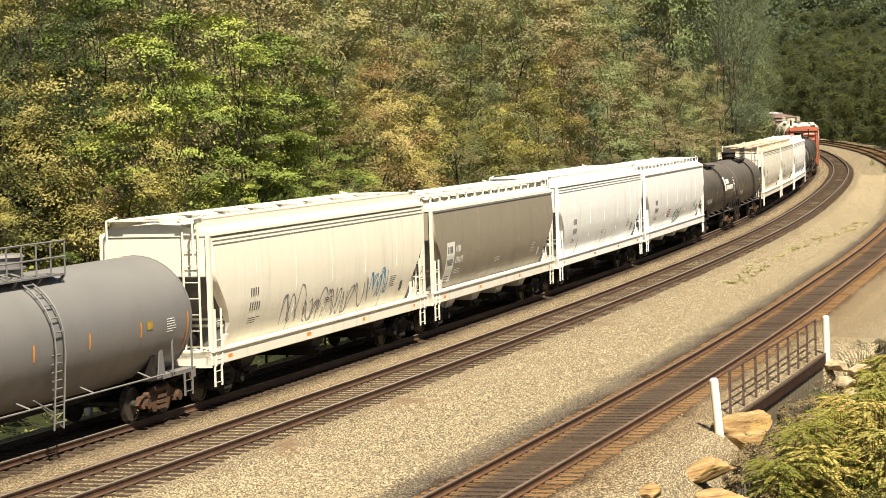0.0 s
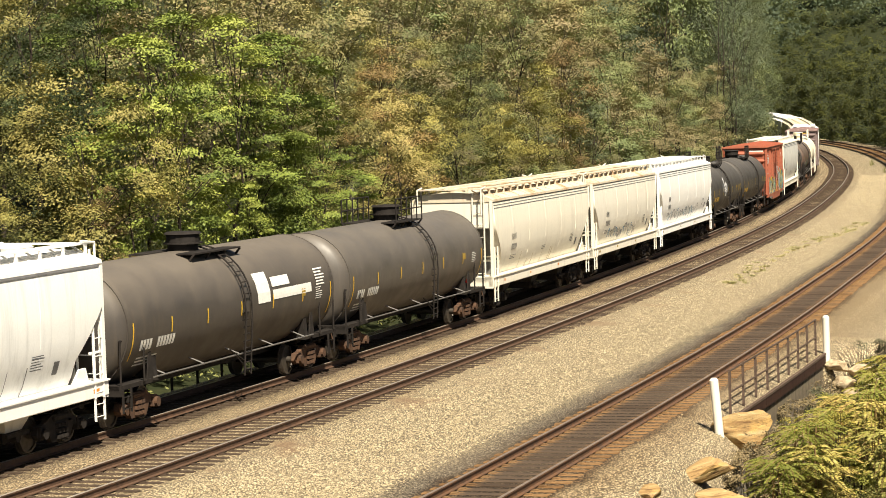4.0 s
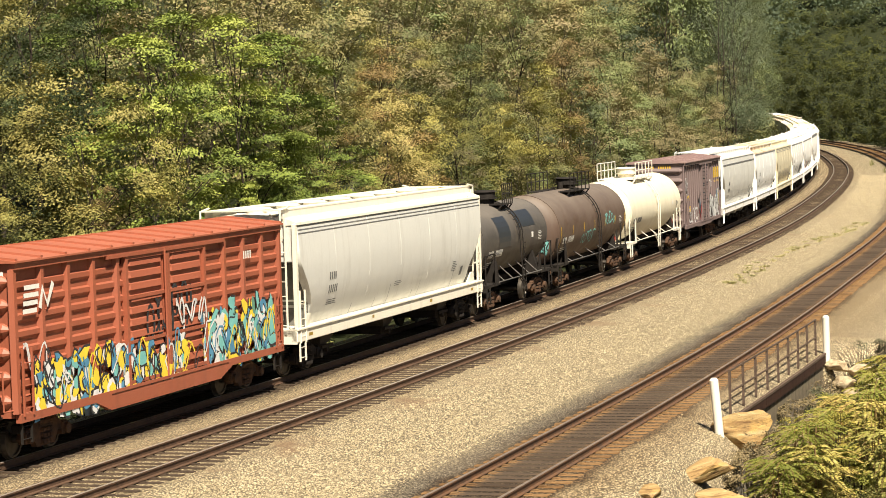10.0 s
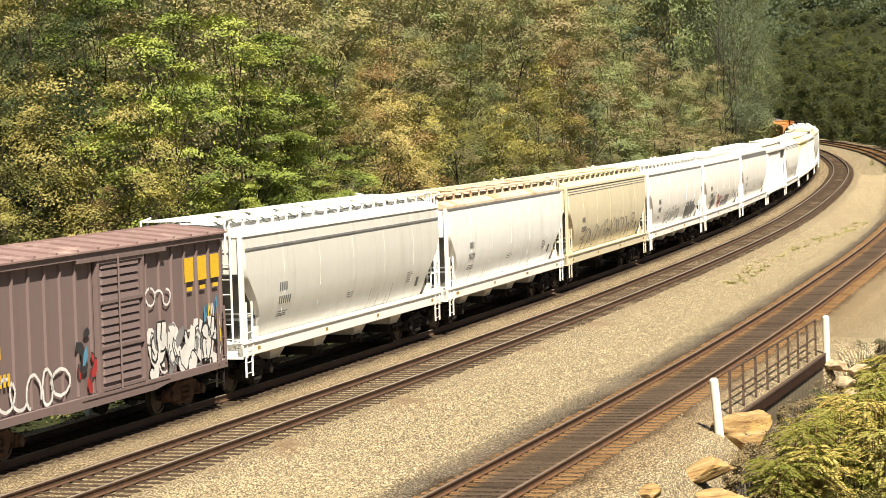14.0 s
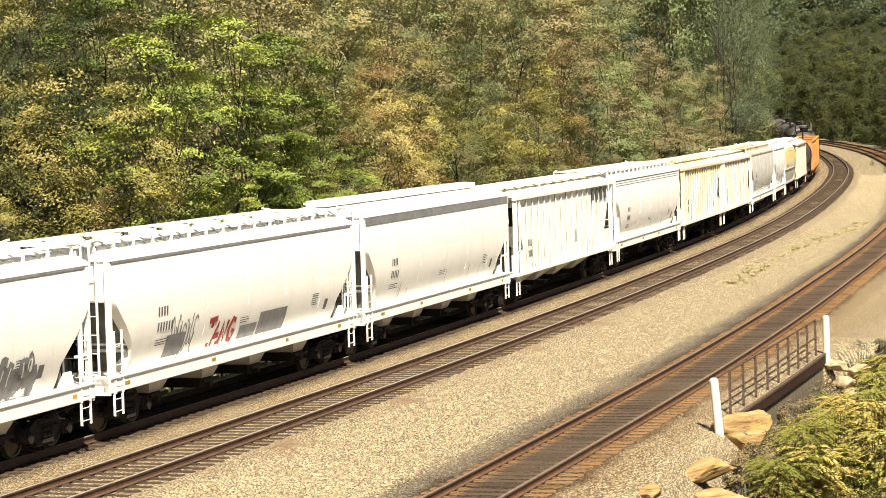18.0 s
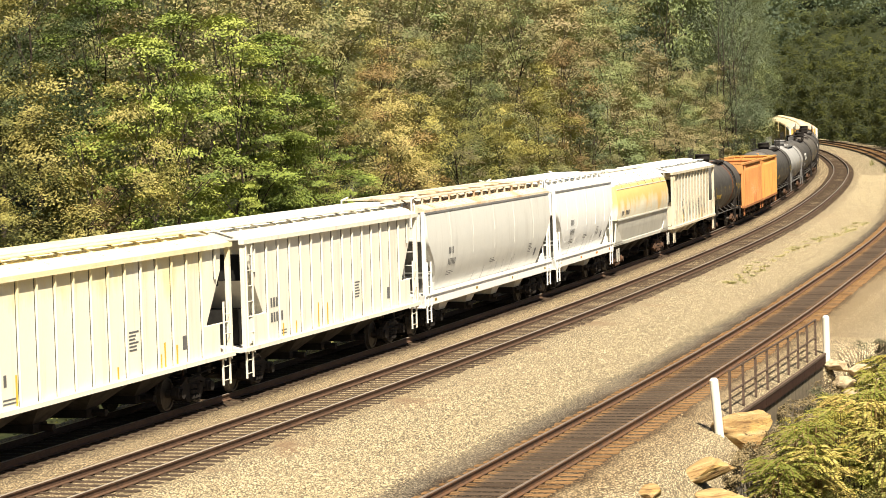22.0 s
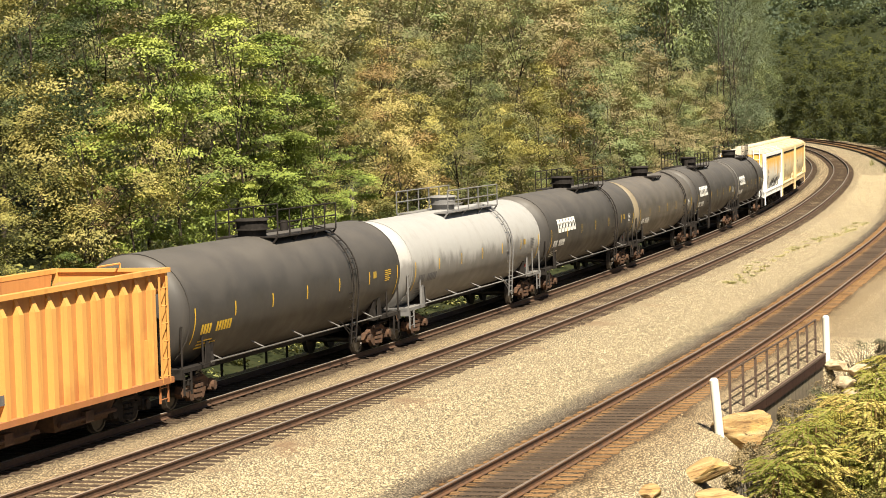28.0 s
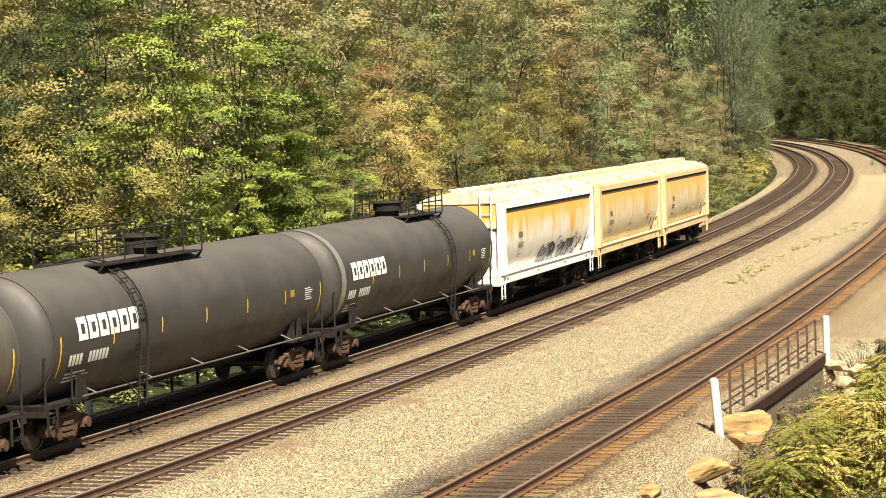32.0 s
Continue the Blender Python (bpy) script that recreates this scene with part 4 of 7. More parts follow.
for k in range(60):
    rw = random.Random(500 + k)
    s = rw.uniform(52, 104)
    p = on_line(s, 3.9 + 1.0 * math.sin(s * 0.07) + rw.uniform(-0.5, 0.5), -0.34)
    tuft(p.x, p.y, p.z, 400 + k, rw.uniform(0.06, 0.17), LEAF_TUFT)
for s, lat in ((230, 3.6), (233, 3.9), (206, 4.4)):
    p = on_line(s, lat, -0.34)
    tuft(p.x, p.y, p.z, int(s), 0.9)

rg = random.Random(91)
gully = []
for k in range(110):
    p = on_line(rg.uniform(5.5, 25), rg.uniform(11.0, 14.0))
    gully.append((p.x, p.y, ground_at(p.x, p.y) - 0.05, rg.uniform(0.6, 1.2)))
leaf_stuff("gully_weeds", "dry brown and green weeds in the culvert's gully", "weeds", gully, 0.8, 0.5, LEAF_DRY, 92, 0.06, 14, 24, 0.3)
PALESTONE = plain("pale_sandstone", (0.52, 0.43, 0.29), 0.92, var=0.5, scale=5, col2=(0.24, 0.17, 0.10))
for k, (s, lat, z, w) in enumerate([(23.9, 11.1, -0.75, 0.75), (24.1, 11.7, -0.95, 0.8), (23.8, 11.25, -1.25, 0.9), (23.9, 11.95, -1.4, 0.85), (23.7, 11.5, -1.75, 1.0), (24.3, 12.3, -1.2, 0.6)]):
    p = on_line(s, lat, z)
    rock(p.x, p.y, p.z, w, w * 0.75, w * 0.62, 40 * k, 20 + k, "pale broken sandstone block at the culvert's end", PALESTONE)

# old line poles at the edge of the wood
for s, lat, h in ((36.6, -8.4, 5.3),):
    M = frame_at(s, lat, -0.7, 0)
    pole = thing("line_pole", "weathered grey timber line pole at the wood's edge", "pole", "line poles", at=M)
    part("shaft", Mesh().rod((0, 0, -0.5), (0, 0, h), 0.09, 10, r2=0.065), OLDWOOD, pole)


def build_stones():
    """Loose stones over the bed where the camera sees it closest."""
    rs = np.random.RandomState(4)
    base = np.array([(1, 0, -0.35), (0, 1, -0.35), (-1, 0, -0.35), (0, -1, -0.35), (0, 0, 0.85)], float)
    faces = np.array([(0, 1, 4), (1, 2, 4), (2, 3, 4), (3, 0, 4)])
    n = 130000
    u = rs.uniform(0, 1, n)
    S_ = -6 + 206 * u ** 1.7
    U = rs.uniform(-6.4, 11.0, n)
    V = np.empty((n, 5, 3))
    cn = np.interp(S_, CN, CV)
    h = np.interp(U, [-6.6, -6.0, -5.2, 2.1, 3.2, 5.6, 6.6, 10.2, 11.1], [-0.62, -0.30, -0.215, -0.27, -0.33, -0.29, -0.21, -0.23, -0.5])
    tie = (abs(U - OFF_A) < 1.3) | (abs(U) < 1.3) | (abs(U - cn) < 1.3)
    bare = (abs(U - cn + 1.55) < 0.95 * rs.uniform(0.5, 1, n)) | (abs(U - cn - 1.7) < 0.7 * rs.uniform(0.4, 1, n))
    keep = ~tie & ~bare & ~((U > 10.3) & (S_ > 8.0)) & ((U > -1.6) | (rs.uniform(0, 1, n) < 0.7))
    h = np.where(tie, -0.20, h)
    th = np.interp(S_, SS, TH)
    X = np.interp(S_, SS, LX) + np.sin(th) * U
    Y = np.interp(S_, SS, LY) - np.cos(th) * U
    Z = np.interp(S_, SS, LZ) + h + 0.01
    sz = rs.uniform(0.014, 0.031, n) * np.interp(S_, [60, 200], [1.0, 1.9])
    for k in range(5):
        q = base[k] * rs.uniform(0.6, 1.25, (n, 1)) + rs.normal(size=(n, 3)) * 0.22
        q[:, 2] *= 0.8
        V[:, k] = np.stack([X, Y, Z], 1) + q * sz[:, None]
    V = V[keep]
    m = len(V)
    F = (np.arange(m)[:, None, None] * 5 + faces[None]).reshape(-1, 3)
    me = bpy.data.meshes.new("loose_stones")
    me.vertices.add(m * 5)
    me.vertices.foreach_set("co", V.ravel())
    me.loops.add(len(F) * 3)
    me.loops.foreach_set("vertex_index", F.ravel().astype(np.int32))
    me.polygons.add(len(F))
    me.polygons.foreach_set("loop_start", np.arange(len(F), dtype=np.int32) * 3)
    me.polygons.foreach_set("loop_total", np.full(len(F), 3, dtype=np.int32))
    me.materials.append(STONE)
    me.update()
    tagged(new("loose_stones", me), "loose pale buff ballast stones", "stones", kind="stuff")


build_stones()

# ---- the train ----
DARK_STEEL = plain("sooty_steel", (0.035, 0.03, 0.027), 0.8, 0.2, var=0.5, scale=5)
RUST_STEEL = plain("rusty_cast_steel", (0.125, 0.068, 0.040), 0.85, 0.1, var=0.65, scale=5, col2=(0.05, 0.035, 0.028))
WHEEL_STEEL = plain("wheel_steel", (0.10, 0.085, 0.07), 0.5, 0.5, var=0.5, scale=7)
# dark grey for roof seams, and for shade painted on chutes and posts
SHADE_SEAM = plain("shade_and_seam_grey", (0.075, 0.066, 0.058), 0.85, var=0.6, scale=3)
RAILGREY = plain("grey_handrail", (0.16, 0.15, 0.14), 0.5, 0.2, var=0.4)
# black and grey that stand in for shade in openings and on slopes
GAP_SHADE = plain("gap_shade_black", (0.02, 0.019, 0.018), 0.8, var=0.4)
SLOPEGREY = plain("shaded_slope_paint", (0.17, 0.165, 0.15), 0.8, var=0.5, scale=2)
WHITE_MARK = plain("white_lettering", (0.75, 0.74, 0.70), 0.6, var=0.15)
BLACK_MARK = plain("black_lettering", (0.11, 0.11, 0.115), 0.6, var=0.2)
YELLOW_MARK = plain("yellow_marking", (0.72, 0.46, 0.03), 0.5, var=0.2)
DIM_MARK = plain("faded_yellow_marking", (0.38, 0.25, 0.035), 0.6, var=0.4)
ORANGE_MARK = plain("orange_marking", (0.75, 0.27, 0.03), 0.5, var=0.2)
RED_MARK = plain("red_lamp", (0.65, 0.03, 0.02), 0.3, var=0.1)
BLUE_SPRAY = plain("blue_spray", (0.09, 0.27, 0.44), 0.6, var=0.3, scale=3)
TEAL_SPRAY = plain("teal_spray", (0.20, 0.52, 0.50), 0.6, var=0.3, scale=3)
GREY_SPRAY = plain("grey_spray", (0.24, 0.24, 0.25), 0.6, var=0.4, scale=3)
BLACK_SPRAY = plain("black_spray", (0.03, 0.03, 0.035), 0.6, var=0.3)
YELLOW_SPRAY = plain("yellow_spray", (0.80, 0.60, 0.05), 0.6, var=0.2, scale=3)
WHITE_SPRAY = plain("white_spray", (0.72, 0.72, 0.72), 0.6, var=0.25, scale=3)
RED_SPRAY = plain("red_spray", (0.35, 0.03, 0.03), 0.6, var=0.3, scale=3)
GREEN_SPRAY = plain("green_spray", (0.13, 0.30, 0.22), 0.6, var=0.3, scale=3)

SHARED = {}


def shared(key, make, mats, angle=None):
    if key not in SHARED:
        SHARED[key] = make().data(key.split("/")[0], mats, angle)
    return SHARED[key]


def wheelset_mesh():
    m = Mesh()
    for sg in (-1, 1):
        rings = []
        for y, r in ((0.0, 0.08), (0.015, 0.36), (-0.02, 0.37), (-0.02, 0.42), (0.09, 0.425), (0.09, 0.455), (0.125, 0.455), (0.10, 0.33)):
            yy = sg * (0.81 - y)
            rings.append([(r * math.cos(2 * math.pi * k / 14), yy, r * math.sin(2 * math.pi * k / 14)) for k in range(14)])
        m.loft(rings)
        m.rod((0, sg * 0.81, 0), (0, sg * 1.10, 0), 0.10, 10)
    return m.rod((0, -0.8, 0), (0, 0.8, 0), 0.085, 10)


def side_frame_mesh():
    m = Mesh()
    prof = [(-1.12, -0.02), (-1.05, 0.16), (-0.72, 0.20), (-0.42, 0.34), (0.42, 0.34), (0.72, 0.20), (1.05, 0.16), (1.12, -0.02), (0.98, -0.14), (0.78, -0.02),
            (0.62, 0.02), (0.42, -0.26), (-0.42, -0.26), (-0.62, 0.02), (-0.78, -0.02), (-0.98, -0.14)]
    m.loft([[(x, -0.07, z) for x, z in prof], [(x, 0.07, z) for x, z in prof]])
    for x in (-0.89, 0.89):
        m.rod((x, -0.20, 0), (x, 0.02, 0), 0.125, 12)
        m.box(x - 0.14, x + 0.14, -0.13, 0.1, -0.13, 0.17, bevel=0.03)
    for x in (-0.17, 0.0, 0.17):
        for k in range(3):
            m.rod((x, -0.095, -0.2 + k * 0.13), (x, -0.095, -0.12 + k * 0.13), 0.075, 6)
    return m.box(-0.36, 0.36, -0.11, 0.1, 0.20, 0.32, bevel=0.03)


def bolster_mesh():
    m = Mesh()
    m.box(-0.24, 0.24, -1.05, 1.05, 0.42, 0.68, bevel=0.04)
    m.rod((0, 0, 0.6), (0, 0, 0.80), 0.22, 12)
    for x in (-0.45, 0.45):
        m.bar((x, -0.75, 0.38), (x, 0.75, 0.38), 0.14, 0.1)
    return m


def coupler_mesh():
    m = Mesh()
    m.box(-0.30, 0.38, -0.09, 0.09, -0.10, 0.10, bevel=0.03)
    m.box(0.30, 0.62, -0.17, 0.15, -0.15, 0.15, bevel=0.05)
    m.box(-0.32, -0.22, -0.28, 0.28, -0.20, 0.24, bevel=0.03)
    m.pipe([(0.1, -0.30, 0.0), (0.35, -0.26, -0.28), (0.6, -0.1, -0.33)], 0.03)
    m.rod((-0.2, 0.05, 0.28), (-0.2, -1.35, 0.22), 0.018)
    m.rod((-0.2, -1.35, 0.22), (-0.16, -1.40, -0.05), 0.018)
    return m


def rigging_mesh():
    """Pipes, levers, hoses and brackets below the end of a car."""
    m, rnd = Mesh(), random.Random(71)
    for k in range(22):
        x, y, z = rnd.uniform(-0.5, 0.7), rnd.uniform(-1.3, 1.3), rnd.uniform(0.55, 1.0)
        if k % 3:
            m.rod((x, y, z), (x + rnd.uniform(-0.5, 0.5), y + rnd.uniform(-0.5, 0.5), z + rnd.uniform(-0.25, 0.2)), rnd.uniform(0.015, 0.04), 6)
        else:
            a, b, c = rnd.uniform(0.05, 0.14), rnd.uniform(0.05, 0.16), rnd.uniform(0.05, 0.14)
            m.box(x - a, x + a, y - b, y + b, z - c, z + c, bevel=0.015)
    m.rod((-0.9, -1.1, 0.82), (0.7, -1.1, 0.86), 0.025, 6).rod((-0.9, 0.9, 0.9), (0.7, 0.9, 0.86), 0.025, 6)
    m.rod((0.1, -1.3, 0.92), (0.1, 1.3, 0.92), 0.03, 6)
    return m


def add_running_gear(car, L, rusty=True, inset=2.15):
    for k, x in enumerate((-L / 2 + inset, L / 2 - inset)):
        bg = part("bogie", shared("bogie/" + "x", bolster_mesh, DARK_STEEL), None, car, at=pose(x, 0, 0))
        # dark steel in place of rusty puts the under-car shade into the frames
        fm = RUST_STEEL if rusty else DARK_STEEL
        for sg in (-1, 1):
            part("side_frame", shared("side_frame/%s" % rusty, side_frame_mesh, fm), None, bg, "cast steel bogie side frame" if rusty else "",
                 at=pose(0, sg * 1.08, 0.47) @ pose(0, 0, 0, 0, 0, 0 if sg < 0 else 180))
        for xx in (-0.89, 0.89):
            part("wheelset", shared("wheelset/x", wheelset_mesh, WHEEL_STEEL, 40), None, bg, at=pose(xx, 0, 0.455))
    for sg in (-1, 1):
        part("brake_rigging", shared("brake_rigging/x", rigging_mesh, DARK_STEEL), None, car, at=pose(sg * (L / 2 - 1.3), 0, 0) @ pose(0, 0, 0, 0, 0, 0 if sg > 0 else 180))
        part("coupler", shared("coupler/x", coupler_mesh, RUST_STEEL), None, car, at=pose(sg * (L / 2 - 0.55), 0, 0.84) @ pose(0, 0, 0, 0, 0, 0 if sg > 0 else 180))


def ladder(x, y, z0, z1, w=0.42, dx=True, r=0.013, rungs=None):
    """A ladder with two stiles; dx: it lies along the car's side, else across its end."""
    m = Mesh()
    a = (w / 2, 0) if dx else (0, w / 2)
    for sg in (-1, 1):
        m.box(x + sg * a[0] - 0.022, x + sg * a[0] + 0.022, y + sg * a[1] - 0.022, y + sg * a[1] + 0.022, z0, z1)
    n = rungs or max(2, int((z1 - z0) / 0.38))
    for k in range(n):
        z = z0 + (k + 0.35) * (z1 - z0) / n
        m.rod((x - a[0], y - a[1], z), (x + a[0], y + a[1], z), r, 5)
    return m


def decal(m, surf, x0, x1, z0, z1, mi=0, nx=1, nz=3):
    """A painted patch that follows a surface: surf(x, z) gives the point a few millimetres proud of it."""
    P = [surf(x0 + (x1 - x0) * a / nx, z0 + (z1 - z0) * b / nz) for b in range(nz + 1) for a in range(nx + 1)]
    F = [(b * (nx + 1) + a, b * (nx + 1) + a + 1, (b + 1) * (nx + 1) + a + 1, (b + 1) * (nx + 1) + a) for b in range(nz) for a in range(nx)]
    return m.add(P, F, mi)


def bars(m, surf, x, z, h, n, w=None, gap=0.75, mi=0):
    """A line of n upright bars of a written line's size."""
    w = w or h * 0.42
    for k in range(n):
        decal(m, surf, x + k * w * (1 + gap), x + k * w * (1 + gap) + w, z, z + h, mi)
    return m


def lines(m, surf, x, z, w, n, step=0.085, t=0.04, mi=0, rnd=random):
    """Small print: n short horizontal bars."""
    for k in range(n):
        decal(m, surf, x, x + w * rnd.uniform(0.6, 1.0), z - k * step, z - k * step + t, mi, nz=1)
    return m


def scribble(m, surf, x0, x1, z0, z1, n, width, mis, rnd, loops=True):
    """Spray-can strokes inside a box of the side."""
    for k in range(n):
        mi = mis[k % len(mis)]
        cx, cz = x0 + (x1 - x0) * (k + 0.5) / n, rnd.uniform(z0 + 0.25 * (z1 - z0), z1 - 0.3 * (z1 - z0))
        rx, rz = (x1 - x0) / n * rnd.uniform(0.35, 0.75), (z1 - z0) * rnd.uniform(0.25, 0.5)
        a0, turn = rnd.uniform(0, 6.3), rnd.uniform(3.0, 6.6) * rnd.choice((-1, 1))
        pts = []
        for i in range(11):
            a = a0 + turn * i / 10
            pts.append((cx + rx * math.cos(a) + rnd.uniform(-0.03, 0.03), min(z1, max(z0, cz + rz * math.sin(a * (1 if loops else 1.7))))))
        for (xa, za), (xb, zb) in zip(pts[:-1], pts[1:]):
            d = math.hypot(xb - xa, zb - za) + 1e-6
            nx_, nz_ = -(zb - za) / d * width / 2, (xb - xa) / d * width / 2
            m.add([surf(xa + nx_, za + nz_), surf(xb + nx_, zb + nz_), surf(xb - nx_, zb - nz_), surf(xa - nx_, za - nz_)], [(0, 1, 2, 3)], mi)
    return m


def stroke(m, surf, pts, width, mi, lift=0.0):
    """One band of spray paint along pts."""
    L, R = [], []
    for i, (x, z) in enumerate(pts):
        xa, za = pts[max(0, i - 1)]
        xb, zb = pts[min(len(pts) - 1, i + 1)]
        d = math.hypot(xb - xa, zb - za) + 1e-6
        nx_, nz_ = -(zb - za) / d * width / 2, (xb - xa) / d * width / 2
        L.append(surf(x + nx_, z + nz_, lift))
        R.append(surf(x - nx_, z - nz_, lift))
    n = len(pts)
    m.add(L + R, [(i, i + 1, n + i + 1, n + i) for i in range(n - 1)], mi)


def blobs(m, surf, x0, x1, z0, z1, n, mis, rnd):
    """A graffiti piece: a sprayed cloud, fat curved letters with dark outlines, highlights on them."""
    w, hh = (x1 - x0) / n, z1 - z0
    for k in range(n * 2):                              # the cloud behind
        cx, cz = x0 + (k + 0.5) * w / 2, z0 + hh * rnd.uniform(0.3, 0.65)
        pts = [(cx + w * 0.5 * math.cos(a) * rnd.uniform(0.7, 1.2), cz + hh * 0.42 * math.sin(a) * rnd.uniform(0.7, 1.15)) for a in np.linspace(0, 6.283, 13)[:-1]]
        m.add([surf(x, min(z1 + 0.1, max(z0 - 0.05, z)), 0.0) for x, z in pts], [tuple(range(12))], mis[(k // 3) % 2 * 2 % len(mis)])
    for k in range(n):
        cx = x0 + (k + 0.5) * w
        fill, edge = mis[k % len(mis)], (1 if 1 in mis or len(mis) > 2 else 3)
        shapes = []
        for j in range(2 + k % 2):
            if j == 0:
                p0, p1 = (cx - w * rnd.uniform(0.1, 0.4), z0 + hh * rnd.uniform(0.0, 0.25)), (cx - w * rnd.uniform(-0.2, 0.25), z1 - hh * rnd.uniform(0.0, 0.3))
            else:
                p0, p1 = (cx - w * rnd.uniform(-0.1, 0.35), z0 + hh * rnd.uniform(0.1, 0.9)), (cx + w * rnd.uniform(0.15, 0.5), z0 + hh * rnd.uniform(0.05, 0.95))
            bx, bz = rnd.uniform(-0.3, 0.3) * w, rnd.uniform(-0.25, 0.25) * hh
            shapes.append([(p0[0] + (p1[0] - p0[0]) * i / 6 + bx * math.sin(math.pi * i / 6), min(z1, max(z0, p0[1] + (p1[1] - p0[1]) * i / 6 + bz * math.sin(math.pi * i / 6)))) for i in range(7)])
        fat = min(0.30, w * 0.34)
        for q in shapes:
            stroke(m, surf, q, fat + 0.09, edge, 0.004)
        for q in shapes:
            stroke(m, surf, q, fat, fill, 0.008)
        stroke(m, surf, [(x + 0.03, z + 0.04) for x, z in shapes[0][2:6]], 0.045, 0, 0.012)
    return m


def chunks(m, surf, x0, x1, z0, z1, n, mis, rnd, edge=1, size=(0.16, 0.42)):
    """A wildstyle graffiti piece: many slanting sprayed shards over one another, each with its outline."""
    for k in range(n):
        cx, cz = x0 + (x1 - x0) * (k + rnd.uniform(-0.6, 0.6)) / n, z0 + (z1 - z0) * rnd.betavariate(2, 2)
        r, tilt, st = rnd.uniform(*size), rnd.uniform(0, 6.283), rnd.uniform(1.0, 2.1)
        c = rnd.randint(5, 8)
        pts = []
        for i in range(c):
            a, q = 6.283 * i / c, r * rnd.uniform(0.65, 1.15)
            px, pz = q * math.cos(a) * st, q * math.sin(a)
            pts.append((cx + (px * math.cos(tilt) - pz * math.sin(tilt)) * 0.8, min(z1 + 0.12, max(z0 - 0.04, cz + px * math.sin(tilt) + pz * math.cos(tilt)))))
        lift = 0.0006 * (k % 40)
        m.add([surf(x, z, lift) for x, z in pts], [tuple(range(c))], rnd.choice(mis))
        if rnd.random() < 0.6:
            stroke(m, surf, pts[:rnd.randint(3, c)], rnd.uniform(0.035, 0.07), edge, lift + 0.0004)
    return m


HOPPER_PROFILE = [(1.36, 1.18), (1.6, 1.31), (1.95, 1.44), (2.2, 1.51), (2.5, 1.56), (2.9, 1.58), (3.1, 1.58), (3.4, 1.56), (3.75, 1.53), (4.02, 1.49)]


def hopper_width(z):
    return float(np.interp(z, [p[0] for p in HOPPER_PROFILE], [p[1] for p in HOPPER_PROFILE]))


def covered_hopper(L, body, frame_col, label, roof=None, top=0.0, stripes=2, stripe_mat=None, boards="posts", hatches=8, hole=True, bays=3,
                   print_mat=None, marks="", seed=0, streaks=6, rusty=False, inset_panel=False, sill_h=0.34, rise=0.38, stripe_h=None, stripe_drop=0.0):
    """A smooth-sided covered hopper: bulging tank, sloped ends, side sills, roof walks, ladders, outlets."""
    rnd = random.Random(seed)
    car = thing("covered_hopper_car", label, "hopper car", "cars of the train")
    h = L / 2 - 0.42
    roof = roof or frame_col
    print_mat = print_mat or BLACK_MARK
    stripe_mat = stripe_mat or GREY_SPRAY
    if boards == "posts":
        rise = 0.34
    elif not inset_panel:
        rise = 0.31
    up = top if inset_panel else top + (0.06 if boards == "posts" else 0.19)

    def end_x(z):
        return float(np.interp(z, [1.36, 1.9, 2.02, 2.95, 3.1, 5], [h - 1.30, h - 1.36, h - 1.30, h - 0.30, h - 0.16, h - 0.16]))
    m = Mesh()
    rings = []
    for z, w in HOPPER_PROFILE:
        zz = z + up * max(0, (z - 1.36) / 2.66)
        x, c = end_x(z), 0.10
        rings.append([(-x + c, -w, zz), (-x / 3, -w, zz), (x / 3, -w, zz), (x - c, -w, zz), (x, -w + c, zz), (x, w - c, zz), (x - c, w, zz), (-x + c, w, zz), (-x, w - c, zz), (-x, -w + c, zz)])
    m.loft(rings)
    part("body", m, body, car, smooth_angle=40)
    zr = 4.02 + up
    xe = end_x(4)
    m = Mesh()
    m.loft([[(sx, y, zr + z * rise / 0.38) for y, z in ((-1.53, -0.02), (-1.52, 0.07), (-1.25, 0.20), (-0.8, 0.32), (0, 0.38), (0.8, 0.32), (1.25, 0.20), (1.52, 0.07), (1.53, -0.02))]
            for sx in (-xe - 0.03, -xe / 2, 0, xe / 2, xe + 0.03)])
    part("roof", m, roof, car, smooth_angle=35)
    n = int(xe * 2 / 1.25)
    for k in range(1, n):
        x = -xe + 2 * xe * k / n
        m = Mesh().pipe([(x, y, zr + 0.01 + z * rise / 0.38) for y, z in ((-1.5, 0.085), (-1.25, 0.21), (-0.8, 0.33), (0.8, 0.33), (1.25, 0.21), (1.5, 0.085))], 0.018, 4)
        part("roof_seam", m, roof, car)
    for k in range(1, 6):
        x = -xe + 2 * xe * k / 6
        m = Mesh().pipe([(x, -(hopper_width(z) + 0.002), z + up * max(0, (z - 1.36) / 2.66)) for z in (1.42, 1.95, 2.5, 3.1, 3.75, 3.98)], 0.009, 4)
        part("weld_seam", m, body, car)
    for k in range(stripes):
        z, half = zr - 0.05 - 0.10 * k - (stripe_h or 0) - stripe_drop, stripe_h or (0.028 if stripes == 1 else 0.011)
        pro = 0.03 if stripes == 1 else 0.012
        m = Mesh()
        for sg in (-1, 1):
            y = hopper_width(z - up) * sg
            m.box(-xe + 0.12, xe - 0.12, min(y, y + sg * pro), max(y, y + sg * pro), z - half, z + half)
        part("moulding", m, stripe_mat, car)
    for sg in (-1, 1):
        m = Mesh()
        y0, y1 = (1.33, 1.52)
        m.box(-h, h, min(sg * y0, sg * y1), max(sg * y0, sg * y1), 1.36 - sill_h, 1.36, bevel=0.02)
        m.box(-h, h, min(sg * 1.2, sg * 1.56), max(sg * 1.2, sg * 1.56), 1.36, 1.40)
        part("side_sill", m, frame_col, car)
